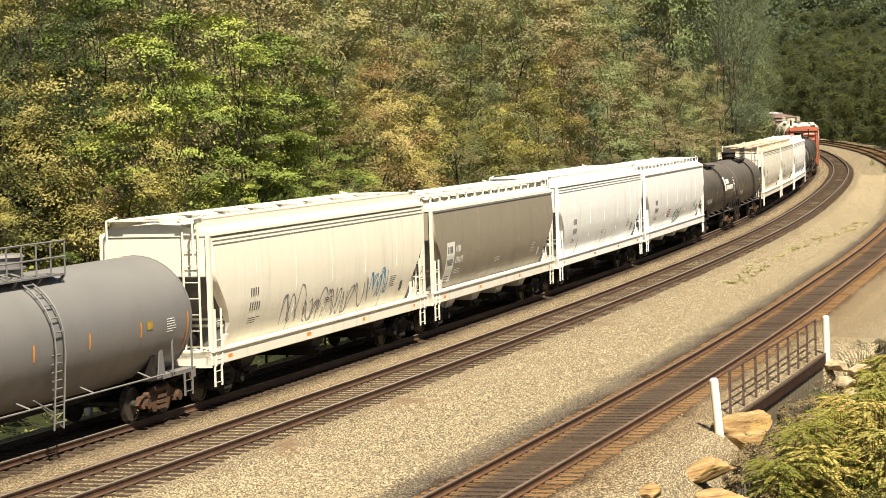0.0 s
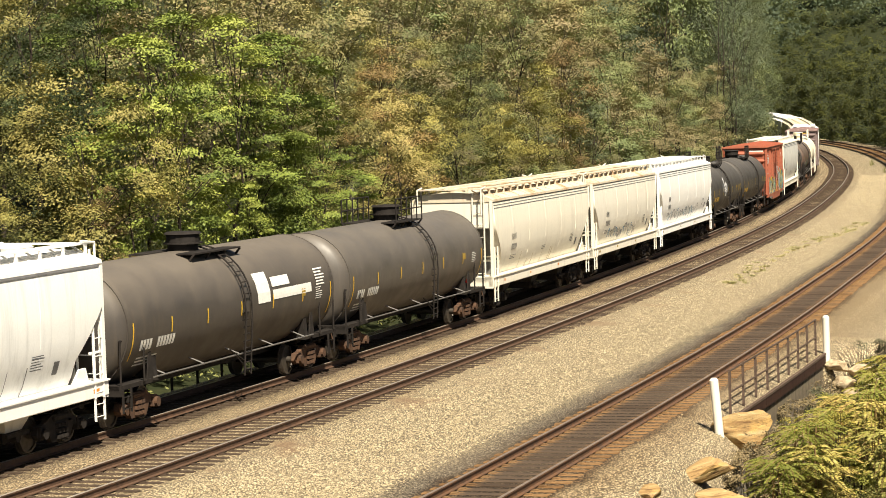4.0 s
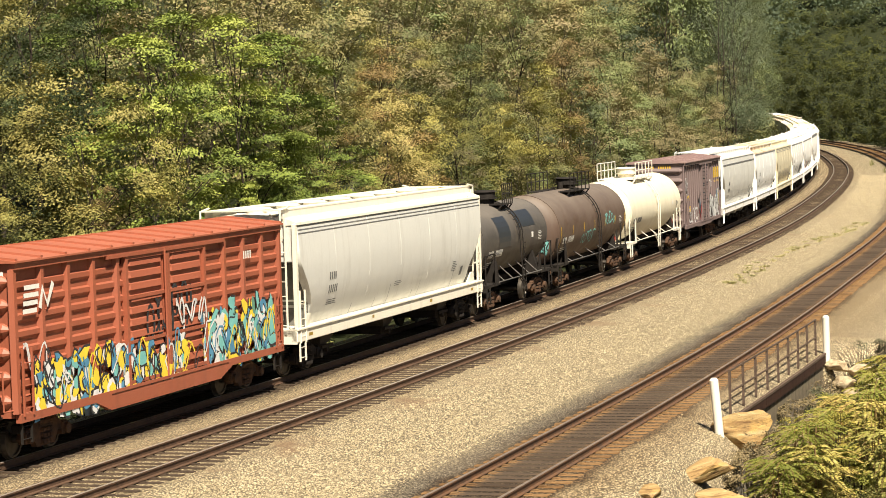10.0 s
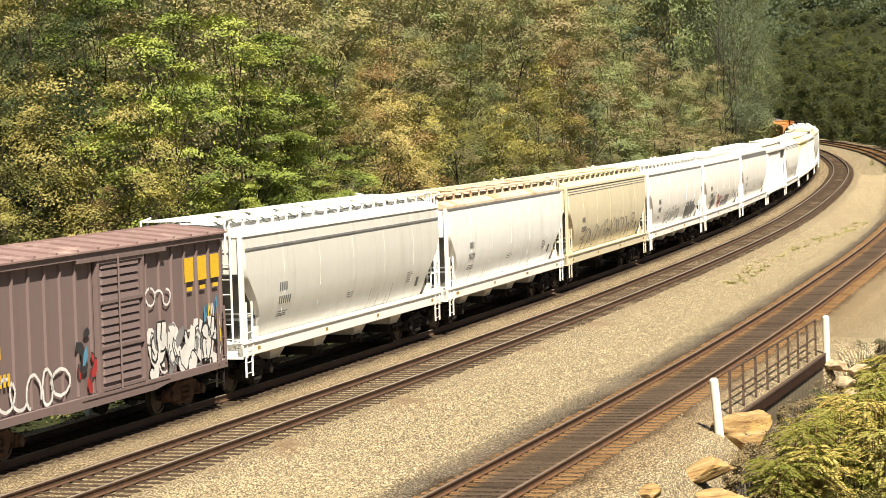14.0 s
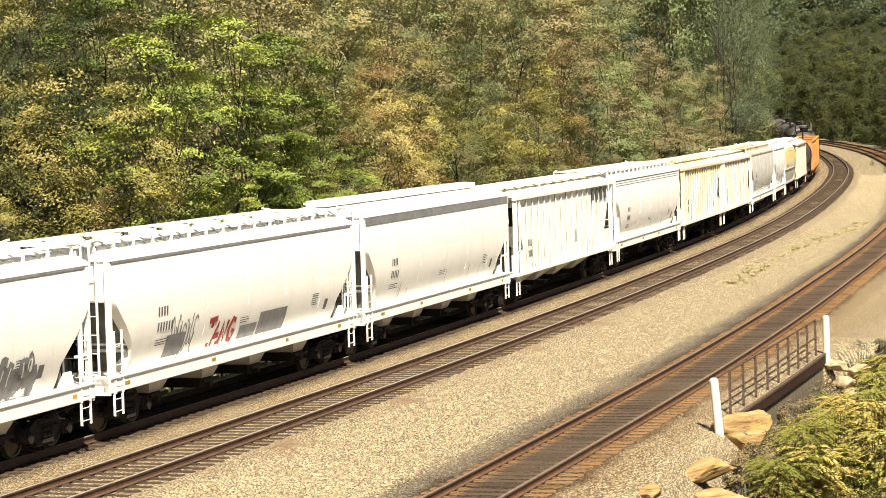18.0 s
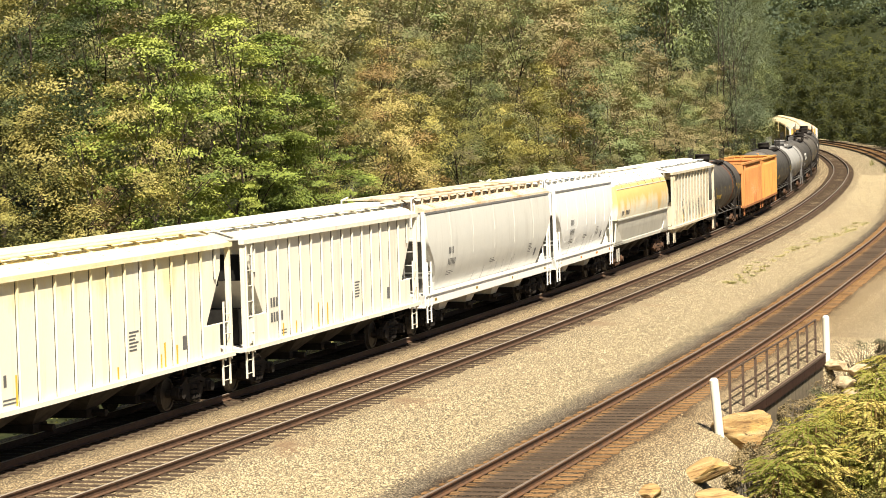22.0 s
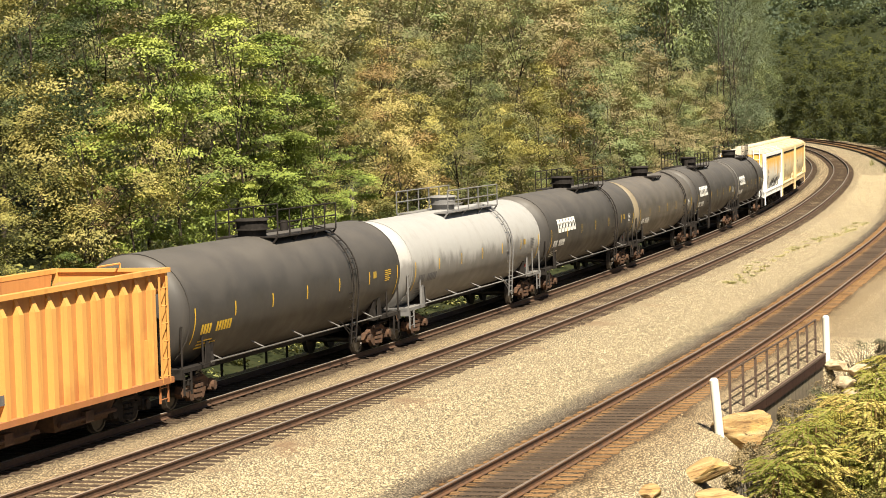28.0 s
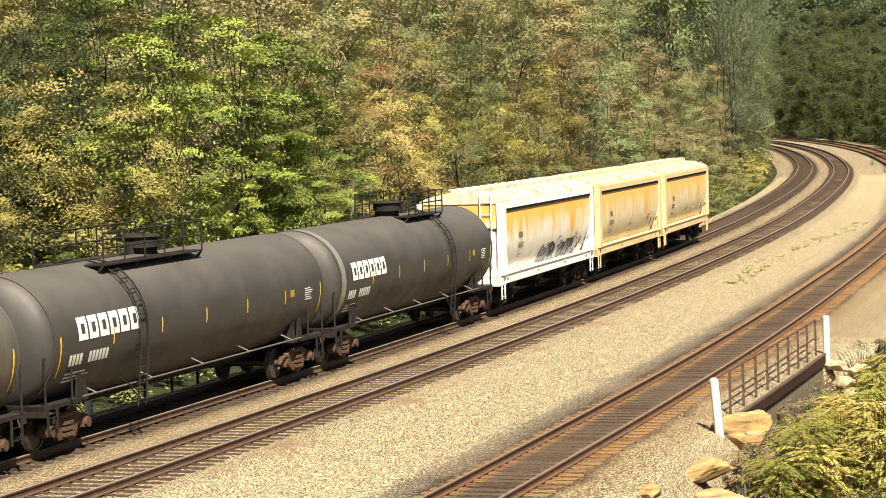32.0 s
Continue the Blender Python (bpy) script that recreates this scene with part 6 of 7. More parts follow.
    for sg in (-1, 1):
        xo = sg * h
        for k in range(6):
            z = 1.38 + k * (top - 1.55) / 5.4
            m = Mesh()
            pr = [(0, -0.20), (0.06, -0.14), (0.13, -0.05), (0.14, 0.02), (0.06, 0.11), (0, 0.14)]
            m.loft([[(xo + sg * a * sc, y, z + b * sc) for a, b in pr] for y, sc in ((-1.36, 0.35), (-1.22, 1.0), (1.22, 1.0), (1.36, 0.35))])
            part("end_rib", m, end_mat, car)
        part("ladder", ladder(xo - sg * 0.35, -1.56, 1.05, 2.5), end_mat, car)
        part("end_ladder", ladder(xo + sg * 0.22, 1.1, 1.1, 2.6, dx=False), end_mat, car)
        part("crossover_step", Mesh().box(min(xo, xo + sg * 0.4), max(xo, xo + sg * 0.4), -1.1, 1.1, 1.0, 1.05), DARK_STEEL, car)
        part("step", ladder(xo - sg * 0.35, -1.48, 0.45, 1.0, 0.45, rungs=2), DARK_STEEL, car)
        m = Mesh().pipe([(xo + sg * 0.05, -1.42, 1.2), (xo + sg * 0.4, -1.35, 1.2), (xo + sg * 0.4, -1.35, 2.05), (xo + sg * 0.4, -0.9, 2.05)], 0.02, 6)
        part("grab_rail", m, end_mat, car)
    part("centre_sill", Mesh().box(-h + 0.1, h - 0.1, -0.3, 0.3, 0.70, 1.02), DARK_STEEL, car)
    for k in range(6):
        x = -h + 2 * h * (k + 0.5) / 6
        part("cross_bearer", Mesh().box(x - 0.06, x + 0.06, -1.42, 1.42, 0.84, 1.02), DARK_STEEL, car)
    surf = lambda x, z, extra=0.0: (x, -((1.523 if ribbed else 1.463) + extra), z)
    m = Mesh()
    if marks == "bright":
        chunks(m, surf, -h + 0.7, -h + 2.4, 0.9, 2.1, 60, [4, 0, 4, 6, 0, 2], rnd, size=(0.08, 0.24))
        chunks(m, surf, -h + 1.8, 1.2, 0.72, 2.15, 190, [4, 4, 0, 4, 6, 4, 0, 2], rnd, size=(0.08, 0.26))
        chunks(m, surf, 2.2, h - 0.5, 0.85, 2.6, 170, [6, 6, 4, 6, 0, 4, 2, 7], rnd, size=(0.08, 0.26))
        q = lambda x, z, e=0.0: surf(x, z, 0.03)
        scribble(m, q, -h + 1.2, h - 0.6, 1.0, 2.2, 20, 0.05, [1, 0, 2, 4], rnd, False)
        scribble(m, surf, -1.0, 1.6, 2.1, 3.3, 9, 0.10, [1], rnd)
        scribble(m, q, 0.6, 2.4, 2.3, 3.0, 4, 0.07, [0], rnd, False)
        scribble(m, surf, -h + 0.2, -h + 1.6, 1.7, 2.6, 4, 0.05, [0, 1], rnd, False)
    else:
        chunks(m, surf, d1 + 0.3, h - 0.6, 1.05, 2.3, 60, [0, 0, 0, 0, 3], rnd, size=(0.14, 0.32))
        chunks(m, surf, d0 - 0.9, d0 - 0.1, 1.1, 2.6, 12, [2, 5, 1], rnd, size=(0.08, 0.2))
        scribble(m, surf, d0 + 0.1, d1 - 0.1, 1.3, 2.2, 9, 0.06, [0], rnd, False)
        scribble(m, surf, h - 1.2, h - 0.2, 1.4, 2.8, 5, 0.06, [2, 4, 0], rnd, False)
        scribble(m, lambda x, z, e=0.0: surf(x, z, 0.014), d1 + 0.3, h - 0.4, 1.15, 2.3, 8, 0.06, [1, 0, 3], rnd)
        scribble(m, surf, -h + 1.4, -h + 4.6, 1.15, 2.1, 5, 0.08, [0], rnd)
        scribble(m, surf, -h + 0.4, -h + 1.4, 2.6, 3.9, 4, 0.06, [0, 3], rnd)
        scribble(m, surf, d1 + 0.2, d1 + 1.6, 2.6, 3.3, 3, 0.06, [0], rnd)
    tagged(part("graffiti", m, SPRAYS, car, "spray-painted graffiti"), kind="stuff")
    m = Mesh()
    if logo == "white":
        for k in range(4):                              # a striped emblem, its upper part slanting off
            stroke(m, surf, [(-h + 0.3 + 0.03 * k, 3.28 + 0.17 * k), (-h + 0.95 + 0.05 * k, 3.28 + 0.17 * k)], 0.10, 0)
        stroke(m, surf, [(-h + 1.1, 3.30), (-h + 1.25, 3.74), (-h + 1.45, 3.36), (-h + 1.75, 3.82)], 0.15, 0)
        decal(m, lambda y, z, e=0.0: (-h - 0.012, -y, z), 0.3, 1.25, 4.02, 4.16)
        bars(m, surf, h - 2.6, 3.6, 0.2, 4)
        tagged(part("lettering", m, WHITE_MARK, car, "plain white shapes of an emblem"), kind="stuff")
    else:
        for k in range(3):
            decal(m, surf, 4.4 + k * 0.8, 4.95 + k * 0.8, 3.25, 3.85)
            decal(m, surf, 4.5 + k * 0.8, 4.85 + k * 0.8, 3.02, 3.12)
        bars(m, surf, -h + 0.9, 2.35, 0.28, 4, gap=0.6)
        bars(m, surf, -h + 0.9, 1.75, 0.28, 6, gap=0.6)
        tagged(part("lettering", m, YELLOW_MARK, car, "plain yellow shapes of lettering"), kind="stuff")
        m = Mesh()
        bars(m, lambda y, z, e=0.0: (-h - 0.012, -y, z), -0.55, 4.08, 0.16, 4)
        bars(m, lambda y, z, e=0.0: (-h - 0.012, -y, z), 0.1, 4.08, 0.16, 6)
        tagged(part("end_lettering", m, YELLOW_MARK, car), kind="stuff")
    add_running_gear(car, L, True, 2.6)
    return car


def tank_car(L, R, col, label, rail_mat=None, stripe=None, cap="black", band=None, side_rail=None, railing=True, seed=0, print_mat=None, logo="", zc=None,
             ladder_x=0.0, far_rail=True, pat=None, head=None, deck=(-1.3, 1.3), house=0.0, top_pipe=False):
    """A tank car: shell with dished heads, sills and saddles, top platform with railings, ladders, safety rails."""
    rnd = random.Random(seed)
    car = thing("tank_car", label, "tank car", "cars of the train")
    rail_mat = rail_mat or DARK_STEEL
    side_rail = side_rail or (RAILGREY if rail_mat is DARK_STEEL else rail_mat)
    zc = zc or 0.88 + R
    h = L / 2 - 0.45
    t = L / 2 - 0.27
    N = 44
    hd = 0.55
    prof = [(-t + hd * (1 - math.sqrt(max(0, 1 - (r / R) ** 2))), r) for r in (0.02, R * 0.3, R * 0.55, R * 0.75, R * 0.88, R * 0.96, R)]
    prof += [(x, R + (0.0)) for x in np.linspace(-t + hd + 0.3, t - hd - 0.3, 8)]
    prof += [(-x, r) for x, r in prof[6::-1]]
    m = Mesh()
    m.loft([[(x, r * math.cos(2 * math.pi * k / N), zc + r * math.sin(2 * math.pi * k / N)) for k in range(N)] for x, r in prof])
    part("shell", m, col, car, smooth_angle=50)

    if head:
        m = Mesh()
        m.loft([[(x - 0.012, (r + 0.008) * math.cos(2 * math.pi * k / N), zc + (r + 0.008) * math.sin(2 * math.pi * k / N)) for k in range(N)] for x, r in prof[:7]], cap=False)
        part("tank_head", m, head, car, "dusty tan tank head with its sunlit highlight in the colour", smooth_angle=50)

    def surf(x, z, extra=0.0):
        s = max(-1, min(1, (z - zc) / R))
        rr = R + 0.010 + extra
        return (x, -rr * math.sqrt(max(0, 1 - s * s)), zc + rr * s)

    def ring(x, w, r=0.012):
        mm = Mesh()
        mm.loft([[(xx, (R + e) * math.cos(2 * math.pi * k / N), zc + (R + e) * math.sin(2 * math.pi * k / N)) for k in range(N)] for xx, e in ((x - w / 2, -0.01), (x - w / 2, r), (x + w / 2, r), (x + w / 2, -0.01))], cap=False)
        return mm
    for x in (-t + hd, t - hd):
        part("head_seam", ring(x, 0.07), col, car, smooth_angle=40)
    if band:
        part("band", ring(band[0], band[1]), band[2], car, smooth_angle=40)
    if pat:
        m = Mesh()
        for x0, x1, z0, z1 in pat[0]:
            decal(m, surf, x0, x1, z0, z1, nz=6)
        part("paint_patch", m, pat[1], car)
    if stripe:
        for k in range(7):
            x = -t + hd + 0.25 + (2 * t - 2 * hd - 0.5) * k / 6
            big = k in (0, 6)
            m = Mesh()
            decal(m, surf, x, x + 0.065, zc - (0.75 if big else 0.25), zc + (0.15 if big else 0.12), nz=5)
            part("reflector", m, stripe, car)
    m = Mesh()
    bars(m, surf, -t + 1.3, zc - 0.55, 0.25, 4, w=0.13, gap=0.35)
    bars(m, surf, -t + 2.3, zc - 0.55, 0.25, 6, w=0.13, gap=0.35)
    lines(m, surf, -t + 1.3, zc - 0.75, 1.3, 3, rnd=rnd)
    lines(m, surf, t - 2.0, zc + 0.05, 0.6, 6, step=0.06, t=0.022, rnd=rnd)
    tagged(part("lettering", m, print_mat or WHITE_MARK, car, "plain bars of stencilled lettering"), kind="stuff")
    if logo == "blocks":
        for k in range(6):
            x = -7.2 + k * 0.55
            block = part("emblem_block", decal(Mesh(), surf, x, x + 0.47, zc - 0.02, zc + 0.50), WHITE_MARK, car, "plain white block of an emblem")
            part("emblem_slot", decal(Mesh(), lambda p, q, e=0.0: surf(p, q, 0.006), x + 0.15, x + 0.33, zc + 0.13, zc + 0.35), col, block)
    elif logo == "square":
        m = Mesh()
        decal(m, surf, 1.2, 2.1, zc - 0.05, zc + 0.75)
        decal(m, surf, 2.3, 3.6, zc + 0.32, zc + 0.58)
        decal(m, surf, 2.3, 5.2, zc - 0.02, zc + 0.24)
        lines(m, surf, 5.6, zc + 0.55, 0.8, 6, rnd=rnd)
        part("emblem", m, WHITE_MARK, car, "plain white shapes of an emblem")
    elif logo == "smear":
        m = Mesh()
        decal(m, surf, -2.6, -1.5, zc - 0.1, zc + 0.35, 0)
        scribble(m, surf, -1.7, -0.5, zc - 0.3, zc + 0.7, 5, 0.12, [1], rnd)
        part("emblem", m, [BLACK_MARK, WHITE_SPRAY], car, "white paint smeared over a small sign")
    elif logo == "patches":
        m = Mesh()
        scribble(m, surf, -2.3, 0.2, zc - 0.75, zc - 0.2, 6, 0.06, [6], rnd)
        scribble(m, surf, 2.2, 4.3, zc - 0.2, zc + 0.35, 6, 0.06, [6], rnd)
        hsurf = lambda y, z, e=0.0: (-t + hd * (1 - math.sqrt(max(0, 1 - min(0.98, (y * y + (z - zc) ** 2) / R / R)))) - 0.02, -y, z)
        blobs(m, hsurf, -0.3, 1.0, zc - 0.9, zc - 0.05, 4, [6, 0, 6], rnd)
        tagged(part("graffiti", m, SPRAYS, car, "teal spray-painted tags"), kind="stuff")
    m = Mesh()
    decal(m, surf, t - 3.1, t - 2.8, zc - 0.1, zc + 0.1)
    part("placard", m, DIM_MARK if stripe else WHITE_MARK, car)
    # frame
    part("centre_sill", Mesh().box(-h, h, -0.28, 0.28, 0.70, 1.05), DARK_STEEL, car)
    for sg in (-1, 1):
        xo = sg * h
        m = Mesh()
        m.box(min(xo, xo - sg * 1.9), max(xo, xo - sg * 1.9), -1.38, 1.38, 1.0, 1.10)
        m.box(min(xo, xo - sg * 0.1), max(xo, xo - sg * 0.1), -1.42, 1.42, 0.86, 1.12)
        part("end_platform", m, rail_mat, car)
        xs = xo - sg * 2.2
        m = Mesh()
        m.loft([[(xs + a, y, z) for y, z in ((-1.35, 1.0), (1.35, 1.0), (1.30, 1.35), (R * 0.86, zc - R * 0.45), (0, zc - R * 0.93), (-R * 0.86, zc - R * 0.45), (-1.30, 1.35))] for a in (-0.12, 0.12)])
        part("saddle", m, DARK_STEEL, car)
        for sy in (-1, 1):
            m = Mesh()
            m.pipe([(xo - sg * 0.12, sy * 1.38, 1.1), (xo - sg * 0.12, sy * 1.38, 2.15), (xo - sg * 0.95, sy * 1.40, 2.18), (xo - sg * 1.35, sy * 1.42, 2.15), (xo - sg * 1.35, sy * 1.42, 1.1)], 0.028, 6)
            part("end_railing", m, rail_mat, car)
            m = Mesh()
            m.loft([[(xs + sg * 0.35 + a, sy * 1.36, z) for a, z in ((-0.22, 1.0), (0.22, 1.0), (0.05, 1.85), (-0.05, 1.85))], [(xs + sg * 0.35 + a, sy * 1.33, z) for a, z in ((-0.22, 1.0), (0.22, 1.0), (0.05, 1.85), (-0.05, 1.85))]])
            part("gusset", m, rail_mat, car)
            part("step", ladder(xo - sg * 0.4, sy * 1.4, 0.45, 1.0, 0.45, rungs=2), rail_mat, car)
        m = Mesh().rod((xo - sg * 1.1, -0.5, 1.35), (xo - sg * 0.5, -0.5, 1.35), 0.22, 12)
        part("air_reservoir", m, rail_mat, car, smooth_angle=40)
    part("marker_light", Mesh().box(h - 1.55, h - 1.45, -1.2, -1.08, 1.35, 1.6, bevel=0.03), RED_MARK if rnd.random() < 0.5 else rail_mat, car)
    for sy in (-1, 1):
        m = Mesh().rod((-h + 1.9, sy * 1.42, 1.12), (h - 1.9, sy * 1.42, 1.12), 0.024, 6)
        part("side_rail", m, side_rail, car)
        for k in range(5):
            x = -h + 2.6 + (2 * h - 5.2) * k / 4
            m = Mesh().rod((x, sy * 1.42, 1.12), (x - 0.2, sy * R * 0.72, zc - R * 0.72), 0.025, 5)
            part("rail_bracket", m, side_rail, car)
        # ladder that bends over the shell
        m = Mesh()
        for dx in (-0.22, 0.22):
            pts = [(ladder_x + dx, sy * 1.5, 0.55), (ladder_x + dx, sy * (R + 0.1), zc - 0.2)]
            for k in range(1, 9):
                a = math.pi / 2 * k / 9
                pts.append((ladder_x + dx, sy * (R + 0.1) * math.cos(a), zc + (R + 0.1) * math.sin(a)))
            m.pipe(pts, 0.024, 5)
        for k in range(9):
            z = 0.7 + k * (zc - 0.9) / 8
            m.rod((ladder_x - 0.22, sy * 1.5, z), (ladder_x + 0.22, sy * 1.5, z), 0.018, 5)
        for k in range(1, 8):
            a = math.pi / 2 * k / 8
            m.rod((ladder_x - 0.22, sy * (R + 0.1) * math.cos(a), zc + (R + 0.1) * math.sin(a)), (ladder_x + 0.22, sy * (R + 0.1) * math.cos(a), zc + (R + 0.1) * math.sin(a)), 0.018, 5)
        m.rod((ladder_x - 0.22, sy * 1.5, 0.95), (ladder_x - 0.9, sy * 1.38, 1.3), 0.02, 5)
        m.rod((ladder_x + 0.22, sy * 1.5, 0.55), (ladder_x - 0.6, sy * 1.42, 1.12), 0.02, 5)
        part("ladder", m, rail_mat, car, "steel ladder bent over the shell")
    zt = zc + R
    platform, px, vx = deck[1] - deck[0], (deck[0] + deck[1]) / 2, house
    if platform:
        for sy in (-1, 1):
            m = Mesh()
            y0, y1 = sorted((sy * 0.40, sy * 0.92))
            m.box(px - platform / 2, px + platform / 2, y0, y1, zt - 0.06, zt - 0.02)
            for k in range(4):
                x = px - platform / 2 + platform * k / 3
                m.bar((x, sy * 0.9, zt - 0.06), (x, sy * 0.72, zt - 0.28), 0.05, 0.05)
            part("platform", m, rail_mat, car)
            if railing and (sy < 0 or far_rail):
                ra, rb = deck
                for k in range(6):
                    x = ra + (rb - ra) * k / 5
                    part("railing_post", Mesh().rod((x, sy * 0.92, zt - 0.05), (x, sy * 0.92, zt + 0.72), 0.022, 6), rail_mat, car)
                m = Mesh()
                for z in (zt + 0.72, zt + 0.36):
                    m.rod((ra, sy * 0.92, z), (rb, sy * 0.92, z), 0.022, 6)
                part("railing_bar", m, rail_mat, car)
    m = Mesh()
    m.rod((vx, 0, zt - 0.1), (vx, 0, zt + 0.16), 0.40, 16)
    m.rod((vx, 0, zt + 0.16), (vx, 0, zt + 0.20), 0.52, 16)
    m.rod((vx, 0, zt + 0.20), (vx, 0, zt + 0.42), 0.44, 16)
    m.rod((vx, 0, zt + 0.42), (vx, 0, zt + 0.48), 0.50, 16, r2=0.44)
    part("valve_housing", m, col if cap == "col" else rail_mat, car, smooth_angle=40)
    if top_pipe:
        m = Mesh()
        m.rod((-t + 0.9, 0.55, zt - 0.02), (t - 0.9, 0.55, zt - 0.02), 0.035, 6)
        for k in range(9):
            x = -t + 0.9 + (2 * t - 1.8) * k / 8
            m.rod((x, 0.55, zt - 0.02), (x, 0.5, zt - 0.2), 0.025, 5)
        part("top_pipe", m, rail_mat, car, smooth_angle=40)
    part("vent", Mesh().rod((px + 0.75, 0.1, zt - 0.1), (px + 0.75, 0.1, zt + 0.3), 0.12, 10), rail_mat, car, smooth_angle=40)
    add_running_gear(car, L, True, 2.0)
    return car


def round_hopper(L, label, seed=0):
    """A covered hopper with a half-round upper body, a ledge at half height and grey lower sides."""
    rnd = random.Random(seed)
    car = thing("round_hopper_car", label, "hopper car", "cars of the train")
    h = L / 2 - 0.42
    zl, zr = 2.30, 4.02
    prof = [(zl, 1.50), (2.6, 1.56), (2.95, 1.57), (3.3, 1.53), (3.6, 1.46), (3.82, 1.36), (zr, 1.20), (4.20, 0.90), (4.31, 0.45), (4.34, 0.0)]
    side = [(-w, z) for z, w in prof] + [(w, z) for z, w in prof[-2::-1]]
    m = Mesh()
    m.loft([[(sx * (h - 0.15 - ins), y * sc, zl + (z - zl) * (1 - (1 - sc) * 0.4)) for y, z in side] for sx, ins, sc in ((-1, 0.0, 0.80), (-1, 0.22, 0.97), (-1, 0.5, 1.0), (1, 0.5, 1.0), (1, 0.22, 0.97), (1, 0.0, 0.80))])
    m.m = [1 if 5 <= i % len(side) <= 12 else 0 for i in range(len(m.f))]
    part("body", m, [YELLOWED, ROUNDROOF], car, smooth_angle=40)
    m = Mesh()
    xb = h - 0.5
    m.loft([[(-xb + e, -w, z), (xb - e, -w, z), (xb - e, w, z), (-xb + e, w, z)] for z, w, e in ((1.30, 1.34, 0.45), (1.85, 1.44, 0.20), (zl, 1.50, 0.0))])
    part("lower_body", m, HOPPERGREY, car)
    for sg in (-1, 1):
        y0, y1 = sorted((sg * 1.49, sg * 1.545))
        part("ledge", Mesh().box(-h + 0.4, h - 0.4, y0, y1, zl - 0.03, zl + 0.03), HOPPERGREY, car)
        y0, y1 = sorted((sg * 1.24, sg * 1.38))
        part("side_sill", Mesh().box(-h, h, y0, y1, 1.14, 1.31, bevel=0.02), HOPPERGREY, car)
        for k in range(2):
            zz = (3.66, 3.86)[k]
            w = float(np.interp(zz, [p[0] for p in prof], [p[1] for p in prof]))
            y0, y1 = sorted((sg * w, sg * (w + 0.03)))
            part("roof_ledge", Mesh().box(-h + 0.6, h - 0.6, y0, y1, zz - 0.02, zz + 0.02), ROUNDROOF, car)
        xo = sg * h
        part("end_platform", Mesh().box(min(xo, xo - sg * 2.2), max(xo, xo - sg * 2.2), -1.4, 1.4, 1.22, 1.32), HOPPERGREY, car)
        for sy in (-1, 1):
            part("gusset", Mesh().loft([[(xo - sg * 0.1, sy * y, 1.32), (xo - sg * 1.7, sy * y, 1.32), (xo - sg * 0.5, sy * y, zl)] for y in (1.36, 1.42)]), HOPPERGREY, car)
            part("step", ladder(xo - sg * 0.45, sy * 1.46, 0.48, 1.05, 0.45, rungs=2), HOPPERGREY, car)
            part("end_ladder", ladder(xo - sg * 0.04, sy * 1.05, 1.32, 4.1 if sy < 0 else 2.5, dx=False), HOPPERGREY, car)
    for k in range(1, 7):
        x = -h + 2 * h * k / 7
        m = Mesh()
        m.pipe([(x, -1.46, 3.63), (x, -1.34, 3.86), (x, -1.16, 4.05), (x, -0.8, 4.25)], 0.011, 4)
        part("roof_seam", m, SHADE_SEAM, car)
    part("running_board", Mesh().box(-h + 0.2, h - 0.2, -0.36, 0.36, 4.35, 4.38), ROUNDROOF, car)
    for k in range(5):
        x = -h + 2 * h * (k + 0.5) / 5
        part("hatch", Mesh().rod((x, 0, 4.3), (x, 0, 4.40), 0.34, 14).rod((x, 0, 4.40), (x, 0, 4.43), 0.36, 14, r2=0.3), ROUNDROOF, car)
    part("centre_sill", Mesh().box(-h + 0.1, h - 0.1, -0.26, 0.26, 0.72, 1.08), DARK_STEEL, car)
    for k in range(4):
        x = (k - 1.5) * (2 * h - 4.6) / 4
        m = Mesh()
        m.loft([[(x - 0.95, -1.2, 1.30), (x + 0.95, -1.2, 1.30), (x + 0.95, 1.2, 1.30), (x - 0.95, 1.2, 1.30)], [(x - 0.3, -0.5, 0.55), (x + 0.3, -0.5, 0.55), (x + 0.3, 0.5, 0.55), (x - 0.3, 0.5, 0.55)]])
        # chute darkened in its colour for the shade below the body
        part("chute", m, SHADE_SEAM, car)
        part("outlet_gate", Mesh().box(x - 0.34, x + 0.34, -0.55, 0.55, 0.36, 0.56).rod((x, -0.9, 0.46), (x, 0.9, 0.46), 0.09, 8), DARK_STEEL, car)
    surf = lambda z: (lambda x, zz, e=0.0: (x, -(float(np.interp(zz, [p[0] for p in prof], [p[1] for p in prof])) + 0.012), zz))
    m = Mesh()
    bars(m, surf(0), -h + 1.1, 2.48, 0.2, 4)
    bars(m, surf(0), -h + 2.1, 2.48, 0.2, 6)
    tagged(part("lettering", m, BLACK_MARK, car, "plain bars of stencilled lettering"), kind="stuff")
    add_running_gear(car, L, True)
    return car


